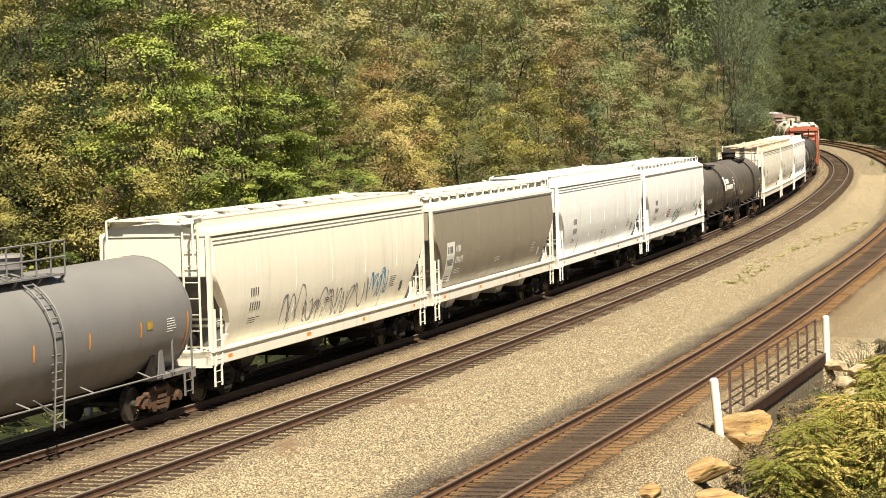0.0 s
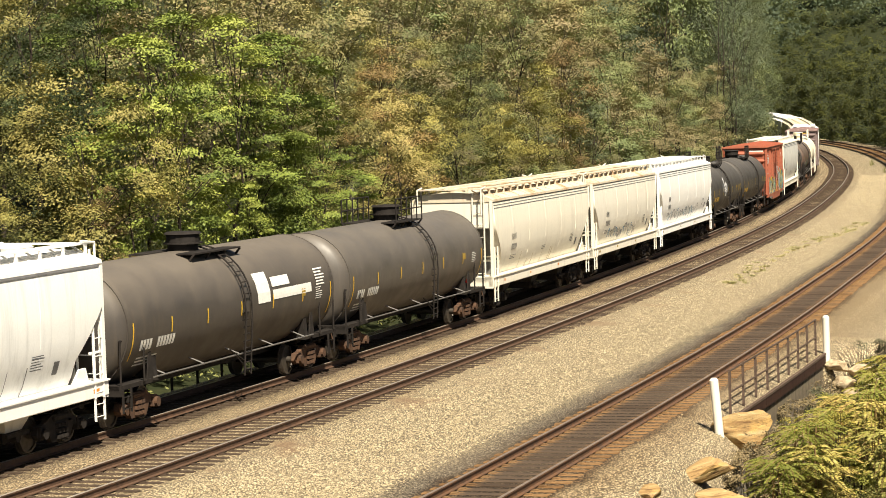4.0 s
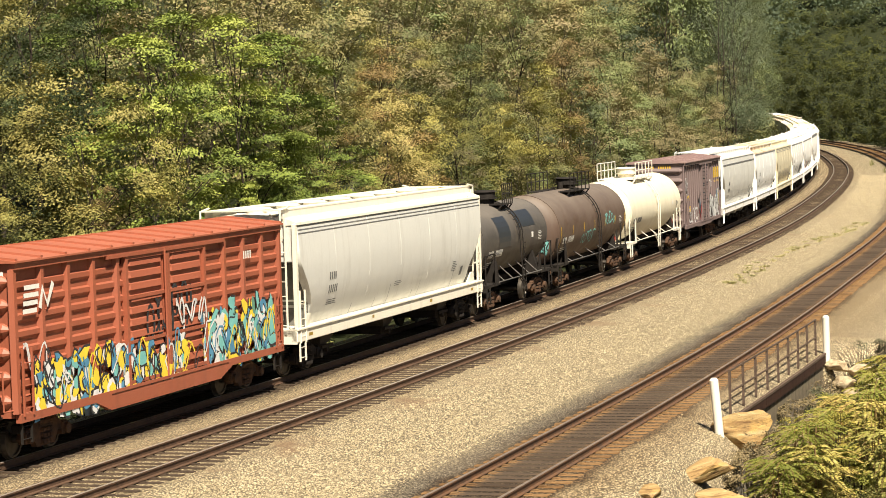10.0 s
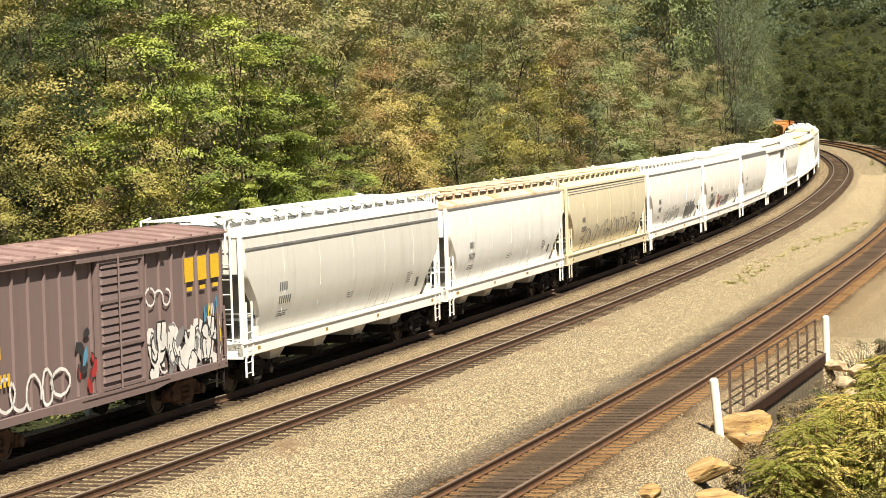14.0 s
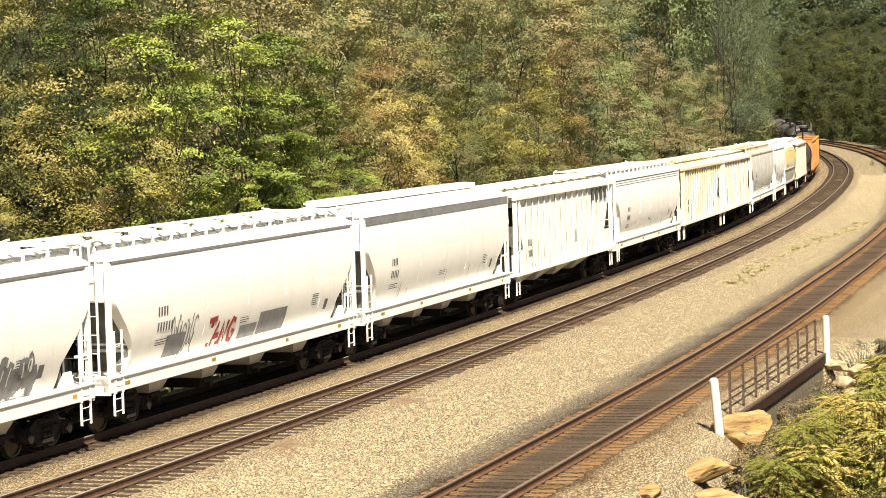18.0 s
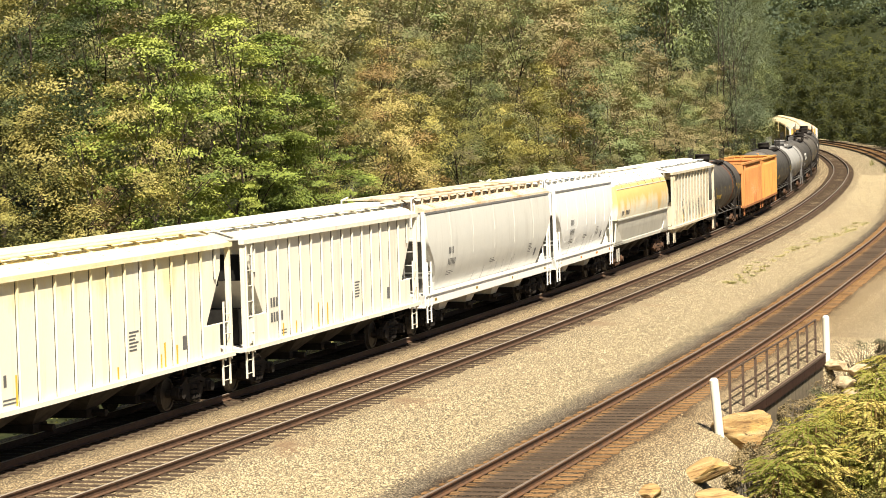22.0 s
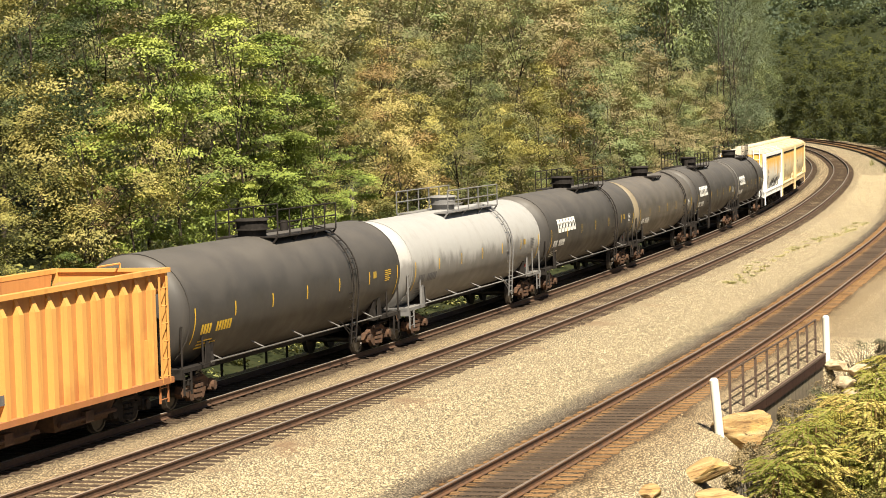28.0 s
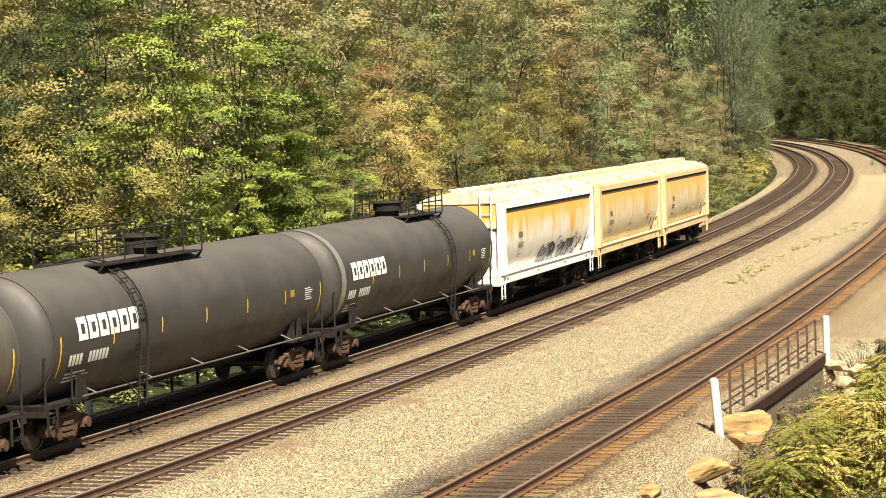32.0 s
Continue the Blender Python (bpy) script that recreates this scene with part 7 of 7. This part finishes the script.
def open_hopper(L, body, inner, label, seed=0, marks=False):
    """An open-topped steel hopper with outside posts and sloped end sheets."""
    rnd = random.Random(seed)
    car = thing("open_hopper_car", label, "hopper car", "cars of the train")
    h = L / 2 - 0.42
    zt, zb = 3.62, 1.05
    xb = h - 1.55
    m = Mesh()
    w = 0.03
    for sg in (-1, 1):
        m.loft([[(-h + 0.35, sg * 1.44, zt), (h - 0.35, sg * 1.44, zt), (h - 1.35, sg * 1.44, zb), (-h + 1.35, sg * 1.44, zb)],
                [(-h + 0.35, sg * (1.44 - w), zt), (h - 0.35, sg * (1.44 - w), zt), (h - 1.35, sg * (1.44 - w), zb), (-h + 1.35, sg * (1.44 - w), zb)]])
    part("body", m, ORANGE_MID, car)
    for sg in (-1, 1):
        m = Mesh()
        a, b = Vector((sg * (h - 0.1), 0, zt - 0.25)), Vector((sg * (h - 3.6), 0, zb + 0.3))
        m.bar(a, b, 2.86, 0.04)
        part("slope_sheet", m, inner, car)
        m = Mesh()
        m.box(min(sg * h, sg * (h - 0.08)), max(sg * h, sg * (h - 0.08)), -1.44, 1.44, zt - 0.55, zt + 0.04)
        part("end_sheet", m, body, car)
    part("floor_sheet", Mesh().box(-h + 3.5, h - 3.5, -1.4, 1.4, zb + 0.25, zb + 0.3), inner, car)
    n = 15
    for k in range(n):
        x = -h + 1.0 + (2 * h - 2.0) * k / (n - 1)
        for sg in (-1, 1):
            if sg > 0 and k % 3:
                continue
            m = Mesh()
            m.loft([[(x - 0.10, sg * 1.44, zb), (x + 0.10, sg * 1.44, zb), (x + 0.10, sg * 1.60, zb), (x - 0.10, sg * 1.60, zb)],
                    [(x - 0.10, sg * 1.44, zt - 0.38), (x + 0.10, sg * 1.44, zt - 0.38), (x + 0.10, sg * 1.60, zt - 0.38), (x - 0.10, sg * 1.60, zt - 0.38)],
                    [(x - 0.06, sg * 1.44, zt - 0.06), (x + 0.06, sg * 1.44, zt - 0.06), (x + 0.06, sg * 1.46, zt - 0.06), (x - 0.06, sg * 1.46, zt - 0.06)]])
            part("side_post", m, body, car)
    for sg in (-1, 1):
        y0, y1 = sorted((sg * 1.40, sg * 1.60))
        part("top_chord", Mesh().box(-h, h, y0, y1, zt - 0.02, zt + 0.09), body, car)
        part("side_sill", Mesh().box(-h, h, y0, y1, zb - 0.14, zb), inner, car)
        xo = sg * h
        part("end_chord", Mesh().box(min(xo, xo - sg * 0.14), max(xo, xo - sg * 0.14), -1.4, 1.4, zt, zt + 0.085), body, car)
        part("end_platform", Mesh().box(min(xo, xo - sg * 1.6), max(xo, xo - sg * 1.6), -1.42, 1.42, zb - 0.12, zb - 0.01), body, car)
        for sy in (-1, 1):
            m = Mesh().box(xo - sg * 0.1 - 0.07, xo - sg * 0.1 + 0.07, sy * 1.45 - 0.07, sy * 1.45 + 0.07, zb, zt)
            m.box(min(xo - sg * 0.8, xo - sg * 1.4), max(xo - sg * 0.8, xo - sg * 1.4), min(sy * 1.42, sy * 1.46), max(sy * 1.42, sy * 1.46), zb, zb + 1.0)
            part("corner_post", m, body, car)
        part("ladder", ladder(xo - sg * 0.42, -1.58, 0.95, zt - 0.1), body, car, "welded steel ladder")
        part("end_ladder", ladder(xo, 0.9, 1.1, zt - 0.2, dx=False), body, car)
        part("step", ladder(xo - sg * 0.4, -1.5, 0.45, 1.0, 0.45, rungs=2), inner, car)
        m = Mesh().pipe([(xo - sg * 0.1, -0.3, zt + 0.08), (xo - sg * 0.1, -0.3, zt + 0.2), (xo - sg * 1.3, -0.3, zt + 0.2)], 0.025, 5)
        part("grab_rail", m, body, car)
    part("centre_sill", Mesh().box(-h + 0.1, h - 0.1, -0.28, 0.28, 0.62, 1.0), DARK_STEEL, car)
    for k in range(2):
        x = -1.9 + 3.8 * k
        m = Mesh()
        m.loft([[(x - 1.7, -1.35, zb), (x + 1.7, -1.35, zb), (x + 1.7, 1.35, zb), (x - 1.7, 1.35, zb)], [(x - 1.3, -1.2, 0.42), (x + 1.3, -1.2, 0.42), (x + 1.3, 1.2, 0.42), (x - 1.3, 1.2, 0.42)]])
        part("chute", m, RUST_STEEL, car)
        part("door_lever", Mesh().rod((x - 1.4, -1.36, 0.6), (x + 1.4, -1.36, 0.6), 0.06, 6).box(x - 0.2, x + 0.2, -1.42, -1.3, 0.5, 0.75), RUST_STEEL, car)
    surf = lambda x, z, extra=0.0: (x, -(1.566 + extra), z)
    m = Mesh()
    decal(m, surf, -2.6, -2.2, 1.4, 1.62)
    part("placard", m, BLACK_MARK, car)
    if marks:
        m = Mesh()
        side = lambda x, z, extra=0.0: (x, -(1.606 if abs((x + h - 1.0) / ((2 * h - 2) / (n - 1)) % 1 - 0.5) > 0.36 else 1.446), z)
        for x in np.arange(-1.4, 3.2, 0.12):
            if rnd.random() < 0.62:
                zz = rnd.uniform(1.5, 2.0)
                decal(m, side, x, x + 0.11, zz, zz + rnd.uniform(0.2, 0.6))
        tagged(part("lettering", m, WHITE_SPRAY, car, "faded plain white shapes of lettering"), kind="stuff")
    add_running_gear(car, L, False)
    return car


# colours of the cars
RIBSTAIN = paint((0.78, 0.75, 0.64), 0.4, (0.3, 0.24, 0.15), rust=0.45, rust_col=(0.74, 0.60, 0.24), rust_z=(1.6, 4.3))
CHUTEPALE = paint((0.62, 0.60, 0.55), 0.5, (0.16, 0.13, 0.10))
CREAM = paint((0.77, 0.73, 0.62), 0.3)
CREAM2 = paint((0.76, 0.73, 0.64), 0.4, (0.22, 0.15, 0.09))
COOLW = paint((0.79, 0.80, 0.79), 0.4, (0.20, 0.20, 0.20))
BRIGHT = paint((0.84, 0.83, 0.80), 0.22, (0.25, 0.23, 0.2))
PALEGREY = paint((0.60, 0.60, 0.57), 0.35, (0.22, 0.19, 0.15))
BUFF = paint((0.66, 0.60, 0.44), 0.4, (0.22, 0.15, 0.08))
TAUPE = paint((0.245, 0.215, 0.165), 0.4, (0.10, 0.085, 0.065))
RUSTROOF = paint((0.62, 0.55, 0.43), 0.5, (0.2, 0.13, 0.08), rust=0.65, rust_col=(0.42, 0.24, 0.11))
STAINED = paint((0.72, 0.69, 0.60), 0.45, (0.28, 0.22, 0.15), rust=0.85, rust_col=(0.66, 0.38, 0.08), rust_z=(1.4, 3.9))
STAINED2 = paint((0.66, 0.58, 0.38), 0.6, (0.28, 0.17, 0.08), rust=0.75, rust_col=(0.62, 0.36, 0.08), rust_z=(1.2, 3.9))
STAINFRAME = paint((0.66, 0.53, 0.30), 0.5, (0.34, 0.20, 0.08), rust=0.5, rust_col=(0.56, 0.33, 0.10))
STAINROOF = paint((0.64, 0.54, 0.36), 0.55, (0.30, 0.20, 0.10), rust=0.6, rust_col=(0.46, 0.23, 0.06))
YELLOWED = paint((0.72, 0.68, 0.55), 0.4, (0.3, 0.24, 0.14), rust=0.72, rust_col=(0.70, 0.44, 0.12), rust_z=(1.6, 3.6))
HOPPERGREY = paint((0.50, 0.49, 0.44), 0.5, (0.2, 0.17, 0.13), rust=0.2)
ROUNDROOF = paint((0.72, 0.69, 0.60), 0.3, (0.35, 0.26, 0.14))
# light grey shell colour, darker towards the bottom
DARKFOOT = paint((0.335, 0.33, 0.32), 0.4, (0.15, 0.13, 0.11), rust=0.6, rust_col=(0.10, 0.095, 0.09), rust_z=(3.5, 1.9))
MIDGREY = paint((0.155, 0.152, 0.152), 0.35, (0.10, 0.085, 0.075), rough=0.45, top_sheen=0.5, top_sheen_col=(0.24, 0.23, 0.21))
BLACKTANK = paint((0.036, 0.033, 0.031), 0.4, (0.062, 0.053, 0.044), rough=0.52, top_sheen=0.5, top_sheen_col=(0.125, 0.112, 0.096))
BLACKTANK2 = paint((0.050, 0.044, 0.040), 0.5, (0.11, 0.085, 0.06), rough=0.48, top_sheen=0.6, top_sheen_col=(0.17, 0.145, 0.115))
BROWNTANK = paint((0.085, 0.052, 0.038), 0.5, (0.13, 0.10, 0.075), rough=0.5, top_sheen=0.4)
GREYBROWN = paint((0.070, 0.062, 0.055), 0.5, (0.14, 0.115, 0.09), rough=0.42, top_sheen=0.5, top_sheen_col=(0.16, 0.14, 0.115))
OLDDARK = paint((0.055, 0.05, 0.047), 0.5, (0.13, 0.10, 0.075), rough=0.5, top_sheen=0.4)
# dusty head, its sunlit upper part and darker foot put into colour
DUSTLIT_HEAD = paint((0.185, 0.15, 0.095), 0.7, (0.09, 0.075, 0.06), rust=0.5, rust_col=(0.10, 0.09, 0.08), rust_z=(3.2, 1.4))
DARKBLUE = plain("dark_fresh_paint", (0.03, 0.034, 0.042), 0.4, var=0.2)
CREAMTANK = paint((0.72, 0.67, 0.53), 0.3, (0.25, 0.18, 0.10))
WHITERAIL = paint((0.72, 0.69, 0.60), 0.3)
REDBOX = paint((0.31, 0.088, 0.046), 0.55, (0.15, 0.05, 0.03), rust=0.3, rust_col=(0.20, 0.07, 0.03))
REDROOF = paint((0.36, 0.11, 0.06), 0.35, (0.2, 0.07, 0.04))
BROWNBOX = paint((0.165, 0.120, 0.118), 0.5, (0.09, 0.062, 0.056), rough=0.6)
BROWNROOF = paint((0.26, 0.175, 0.165), 0.4, (0.14, 0.085, 0.08), rust=0.5, rust_col=(0.52, 0.40, 0.36))
ORANGE = paint((0.62, 0.32, 0.085), 0.65, (0.30, 0.10, 0.03), rust=0.45, rust_col=(0.33, 0.11, 0.03))
ORANGE2 = paint((0.56, 0.26, 0.085), 0.75, (0.28, 0.09, 0.03), rust=0.6, rust_col=(0.32, 0.10, 0.03))
ORANGE_MID = paint((0.46, 0.22, 0.065), 0.7, (0.26, 0.09, 0.03), rust=0.65, rust_col=(0.30, 0.10, 0.03))
ORANGE_IN = paint((0.34, 0.135, 0.05), 0.6, (0.18, 0.07, 0.03), rust=0.6)
PS_BUFF = paint((0.66, 0.60, 0.47), 0.75, (0.20, 0.16, 0.12), rust=0.5, rust_col=(0.40, 0.25, 0.12))
RUSTBAND = plain("rust_band", (0.22, 0.08, 0.035), 0.8, var=0.5, scale=6)
# pale glossy ring drawn for the sun's highlight at a tank's rim
HIGHLIGHT_BAND = plain("highlight_band", (0.30, 0.28, 0.26), 0.35, 0.3, var=0.3)

# where one car ends and the next begins, along the line at 16 seconds
BOUNDS = [-333.8, -315.6, -296.6, -278.7, -259.8, -240.2, -224.6, -208.4, -191.4, -175.3, -156.5, -141.4, -124.7, -108.0, -88.2,
          -77.0, -61.8, -46.3, -31.4, -12.8, 5.1, 23.3, 41.2, 59.0, 76.9, 95.6, 114.0, 129.9, 145.8, 164.1, 176.4, 191.4, 207.2, 221.3,
          233.8, 246.9, 265.1, 283.6, 302.6, 320.2, 338.6, 356.8, 373.6, 390.0, 406.2]
BUILD = [
    lambda L: tank_car(L, 1.52, MIDGREY, "dull grey tank car with orange reflectors and a railed top", rail_mat=MIDGREY, stripe=ORANGE_MARK, seed=1, ladder_x=1.1, deck=(-0.6, 2.8), house=1.6),
    lambda L: covered_hopper(L, CREAM, CREAM, "cream covered hopper with thin graffiti and long roof", top=0.12, stripes=3, boards="solid", marks="thin", seed=2, streaks=3),
    lambda L: covered_hopper(L, TAUPE, CREAM2, "taupe covered hopper with cream roof walk and sills", roof=CREAM2, stripes=1, seed=3, print_mat=WHITE_MARK, streaks=0, marks="board"),
    lambda L: covered_hopper(L, COOLW, BRIGHT, "white covered hopper with grey roof mouldings and streaks", stripes=3, boards="solid", seed=4, streaks=9),
    lambda L: covered_hopper(L, COOLW, BRIGHT, "white covered hopper with green tag and railed roof", stripes=1, marks="green", seed=5, roof=BRIGHT),
    lambda L: tank_car(L, 1.50, BLACKTANK2, "sooty brown-black tank car with white emblem", stripe=YELLOW_MARK, logo="square", seed=6, rail_mat=DARK_STEEL, railing=False, ladder_x=0.3, deck=(-1.6, 1.5), house=-0.2),
    lambda L: tank_car(L, 1.48, GREYBROWN, "sooty grey-brown tank car with orange dashes", stripe=YELLOW_MARK, seed=7, ladder_x=1.2, deck=(-0.9, 1.9), house=0.9),
    lambda L: covered_hopper(L, CREAM, CREAM, "cream covered hopper with dusty railed roof walk", roof=RUSTROOF, stripes=3, seed=8),
    lambda L: covered_hopper(L, CREAM2, CREAM, "off-white covered hopper with black end openings", roof=RUSTROOF, stripes=3, seed=9, marks="blue", streaks=4),
    lambda L: covered_hopper(L, BRIGHT, BRIGHT, "bright white covered hopper with faded blue graffiti", stripes=3, seed=10, marks="blue", streaks=4),
    lambda L: tank_car(L, 1.50, BLACKTANK, "black tank car with smeared white sign", stripe=YELLOW_MARK, logo="smear", seed=11, print_mat=YELLOW_MARK, ladder_x=0.2, deck=(-0.7, 1.9), house=0.3),
    lambda L: tank_car(L, 1.52, BLACKTANK, "black tank car with yellow lettering and dashes", stripe=YELLOW_MARK, seed=12, print_mat=YELLOW_MARK, ladder_x=1.2, deck=(-0.5, 1.9), house=0.0),
    lambda L: boxcar(L, REDBOX, REDROOF, "faded red boxcar with bright graffiti along its foot", marks="bright", logo="white", seed=13),
    lambda L: covered_hopper(L, PALEGREY, CREAM, "pale grey covered hopper with solid roof walk", stripes=3, boards="solid", seed=14, top=0.08),
    lambda L: tank_car(L, 1.30, OLDDARK, "old black tank car with repainted patches", seed=15, zc=2.55, pat=([(-2.6, -0.9, 2.3, 3.4), (0.6, 3.0, 2.9, 3.5)], DARKBLUE), railing=True, ladder_x=0.3, deck=(-0.6, 0.9), house=0.2),
    lambda L: tank_car(L, 1.46, BROWNTANK, "rust-brown tank car with teal tags", stripe=YELLOW_MARK, logo="patches", zc=2.44, seed=16, ladder_x=0.7, deck=(-2.2, 1.6), house=1.2),
    lambda L: tank_car(L, 1.46, CREAMTANK, "cream tank car with white railings and ladder", zc=2.48, rail_mat=WHITERAIL, seed=17, print_mat=BLACK_MARK, cap="col", ladder_x=0.0, deck=(-2.8, 1.8), house=-0.3),
    lambda L: boxcar(L, BROWNBOX, BROWNROOF, "faded purple-brown boxcar with yellow emblem and graffiti", seed=18, logo="yellow", ribbed=False),
    lambda L: covered_hopper(L, PALEGREY, BRIGHT, "pale grey covered hopper with black end openings", stripes=1, seed=19, boards="posts", top=0.10, streaks=4, stripe_drop=0.30),
    lambda L: covered_hopper(L, COOLW, BRIGHT, "white covered hopper with rusty railed roof", roof=RUSTROOF, stripes=1, seed=20, streaks=6),
    lambda L: covered_hopper(L, BUFF, BUFF, "buff covered hopper with outlined graffiti", roof=BUFF, stripes=3, seed=21, marks="outline"),
    lambda L: covered_hopper(L, BRIGHT, BRIGHT, "white covered hopper with dark graffiti patches", stripes=1, seed=22, marks="dark"),
    lambda L: covered_hopper(L, BRIGHT, BRIGHT, "white covered hopper with dark red tag", stripes=1, seed=23, marks="tag", streaks=3),
    lambda L: covered_hopper(L, BRIGHT, BRIGHT, "white covered hopper with grey roof band", stripes=1, seed=24, boards=None, hatches=16, stripe_h=0.11),
    lambda L: ribbed_hopper(L, BRIGHT, "white ribbed hopper with large black letter blocks", roof=CREAM, posts=17, logo=True, seed=25),
    lambda L: covered_hopper(L, BRIGHT, BRIGHT, "white covered hopper with yellowed sill", stripes=3, seed=26, hatches=10),
    lambda L: ribbed_hopper(L, RIBSTAIN, "cream ribbed hopper with yellow rust stains", posts=16, seed=27, chute=SHADE_SEAM),
    lambda L: ribbed_hopper(L, CREAM2, "off-white ribbed hopper over dark chutes", posts=16, seed=28, chute=SHADE_SEAM),
    lambda L: covered_hopper(L, PALEGREY, BRIGHT, "pale grey covered hopper with rusty railed roof", roof=RUSTROOF, stripes=1, seed=29),
    lambda L: covered_hopper(L, COOLW, BRIGHT, "short white covered hopper with railed roof", roof=BRIGHT, stripes=1, seed=30, bays=2, hatches=6),
    lambda L: round_hopper(L, "pale half-round covered hopper stained yellow above a ledge", seed=31),
    lambda L: ribbed_hopper(L, PS_BUFF, "short dirty ribbed hopper covered in faded graffiti", roof=BRIGHT, posts=11, seed=32, big_end=True, marks="outline", top=-0.1),
    lambda L: tank_car(L, 1.50, BLACKTANK, "black tank car with a rusty ring", zc=2.50, stripe=YELLOW_MARK, band=(2.0, 0.28, RUSTBAND), seed=33, print_mat=YELLOW_MARK, ladder_x=2.6, deck=(0.3, 2.6), house=-0.3),
    lambda L: open_hopper(L, ORANGE2, ORANGE_IN, "rusty orange open hopper with faded white lettering", seed=34, marks=True),
    lambda L: open_hopper(L, ORANGE, ORANGE_IN, "empty yellow-orange open hopper with rust", seed=35),
    lambda L: tank_car(L, 1.55, BLACKTANK, "long black tank car with yellow dashes", stripe=YELLOW_MARK, seed=36, print_mat=YELLOW_MARK, ladder_x=3.9, deck=(-0.5, 4.3), house=-0.1),
    lambda L: tank_car(L, 1.50, DARKFOOT, "light grey tank car with brown railed platform", stripe=YELLOW_MARK, rail_mat=MIDGREY, seed=37, print_mat=BLACK_MARK, ladder_x=3.7, deck=(-2.2, 4.4), house=0.4),
    lambda L: tank_car(L, 1.54, BLACKTANK, "black tank car with white block emblem", stripe=YELLOW_MARK, logo="blocks", seed=38, ladder_x=4.1, deck=(-0.4, 4.8), house=0.6),
    lambda L: tank_car(L, 1.50, GREYBROWN, "grey-brown tank car with a dusty head", stripe=YELLOW_MARK, seed=39, railing=False, head=DUSTLIT_HEAD, ladder_x=5.2, deck=(-0.2, 1.8), house=0.7, top_pipe=True),
    lambda L: tank_car(L, 1.54, BLACKTANK, "black tank car with white block emblem", stripe=YELLOW_MARK, logo="blocks", seed=40, ladder_x=-3.9, deck=(-4.5, 1.3), house=-0.4),
    lambda L: tank_car(L, 1.54, BLACKTANK, "black tank car with white block emblem", stripe=YELLOW_MARK, logo="blocks", seed=41, band=(-8.0, 0.34, HIGHLIGHT_BAND), ladder_x=3.2, deck=(0.5, 4.3), house=1.0),
    lambda L: covered_hopper(L, STAINED, BRIGHT, "white-framed covered hopper stained yellow and rust", roof=RUSTROOF, stripes=1, seed=42, marks="grey", inset_panel=True, boards=None, hatches=14, top=-0.05),
    lambda L: covered_hopper(L, STAINED2, STAINFRAME, "rust-yellow covered hopper streaked with rust", roof=STAINROOF, stripes=1, seed=43, inset_panel=True, boards=None, hatches=14, top=-0.05),
    lambda L: covered_hopper(L, STAINED2, STAINFRAME, "last covered hopper of the train, rust-yellow all over", roof=STAINROOF, stripes=1, seed=44, inset_panel=True, boards=None, hatches=14, top=-0.05),
]
CARS = []
for build, a, b in zip(BUILD, BOUNDS[:-1], BOUNDS[1:]):
    CARS.append((build(b - a), (a + b) / 2, b - a))

def train_s(s16, t):
    """Where a place of the train is at t seconds that is at s16 after 16 seconds."""
    return s16 - 20.15 * (t - 16)


def motions():
    times = [k * 0.5 for k in range(65)]
    for car, mid, length in CARS:
        h = length * 0.35
        rows = []
        for t in times:
            s = train_s(mid, t)
            p, q = on_line(s - h, OFF_A), on_line(s + h, OFF_A)
            fx = (q - p).normalized()
            fy = Vector((-fx.y, fx.x, -CANT)).normalized()
            fz = fx.cross(fy).normalized()
            m = Matrix((fx, fz.cross(fx), fz)).transposed().to_4x4()
            m.translation = (p + q) / 2
            rows.append((t, m))
        walk(car, rows)


motions()
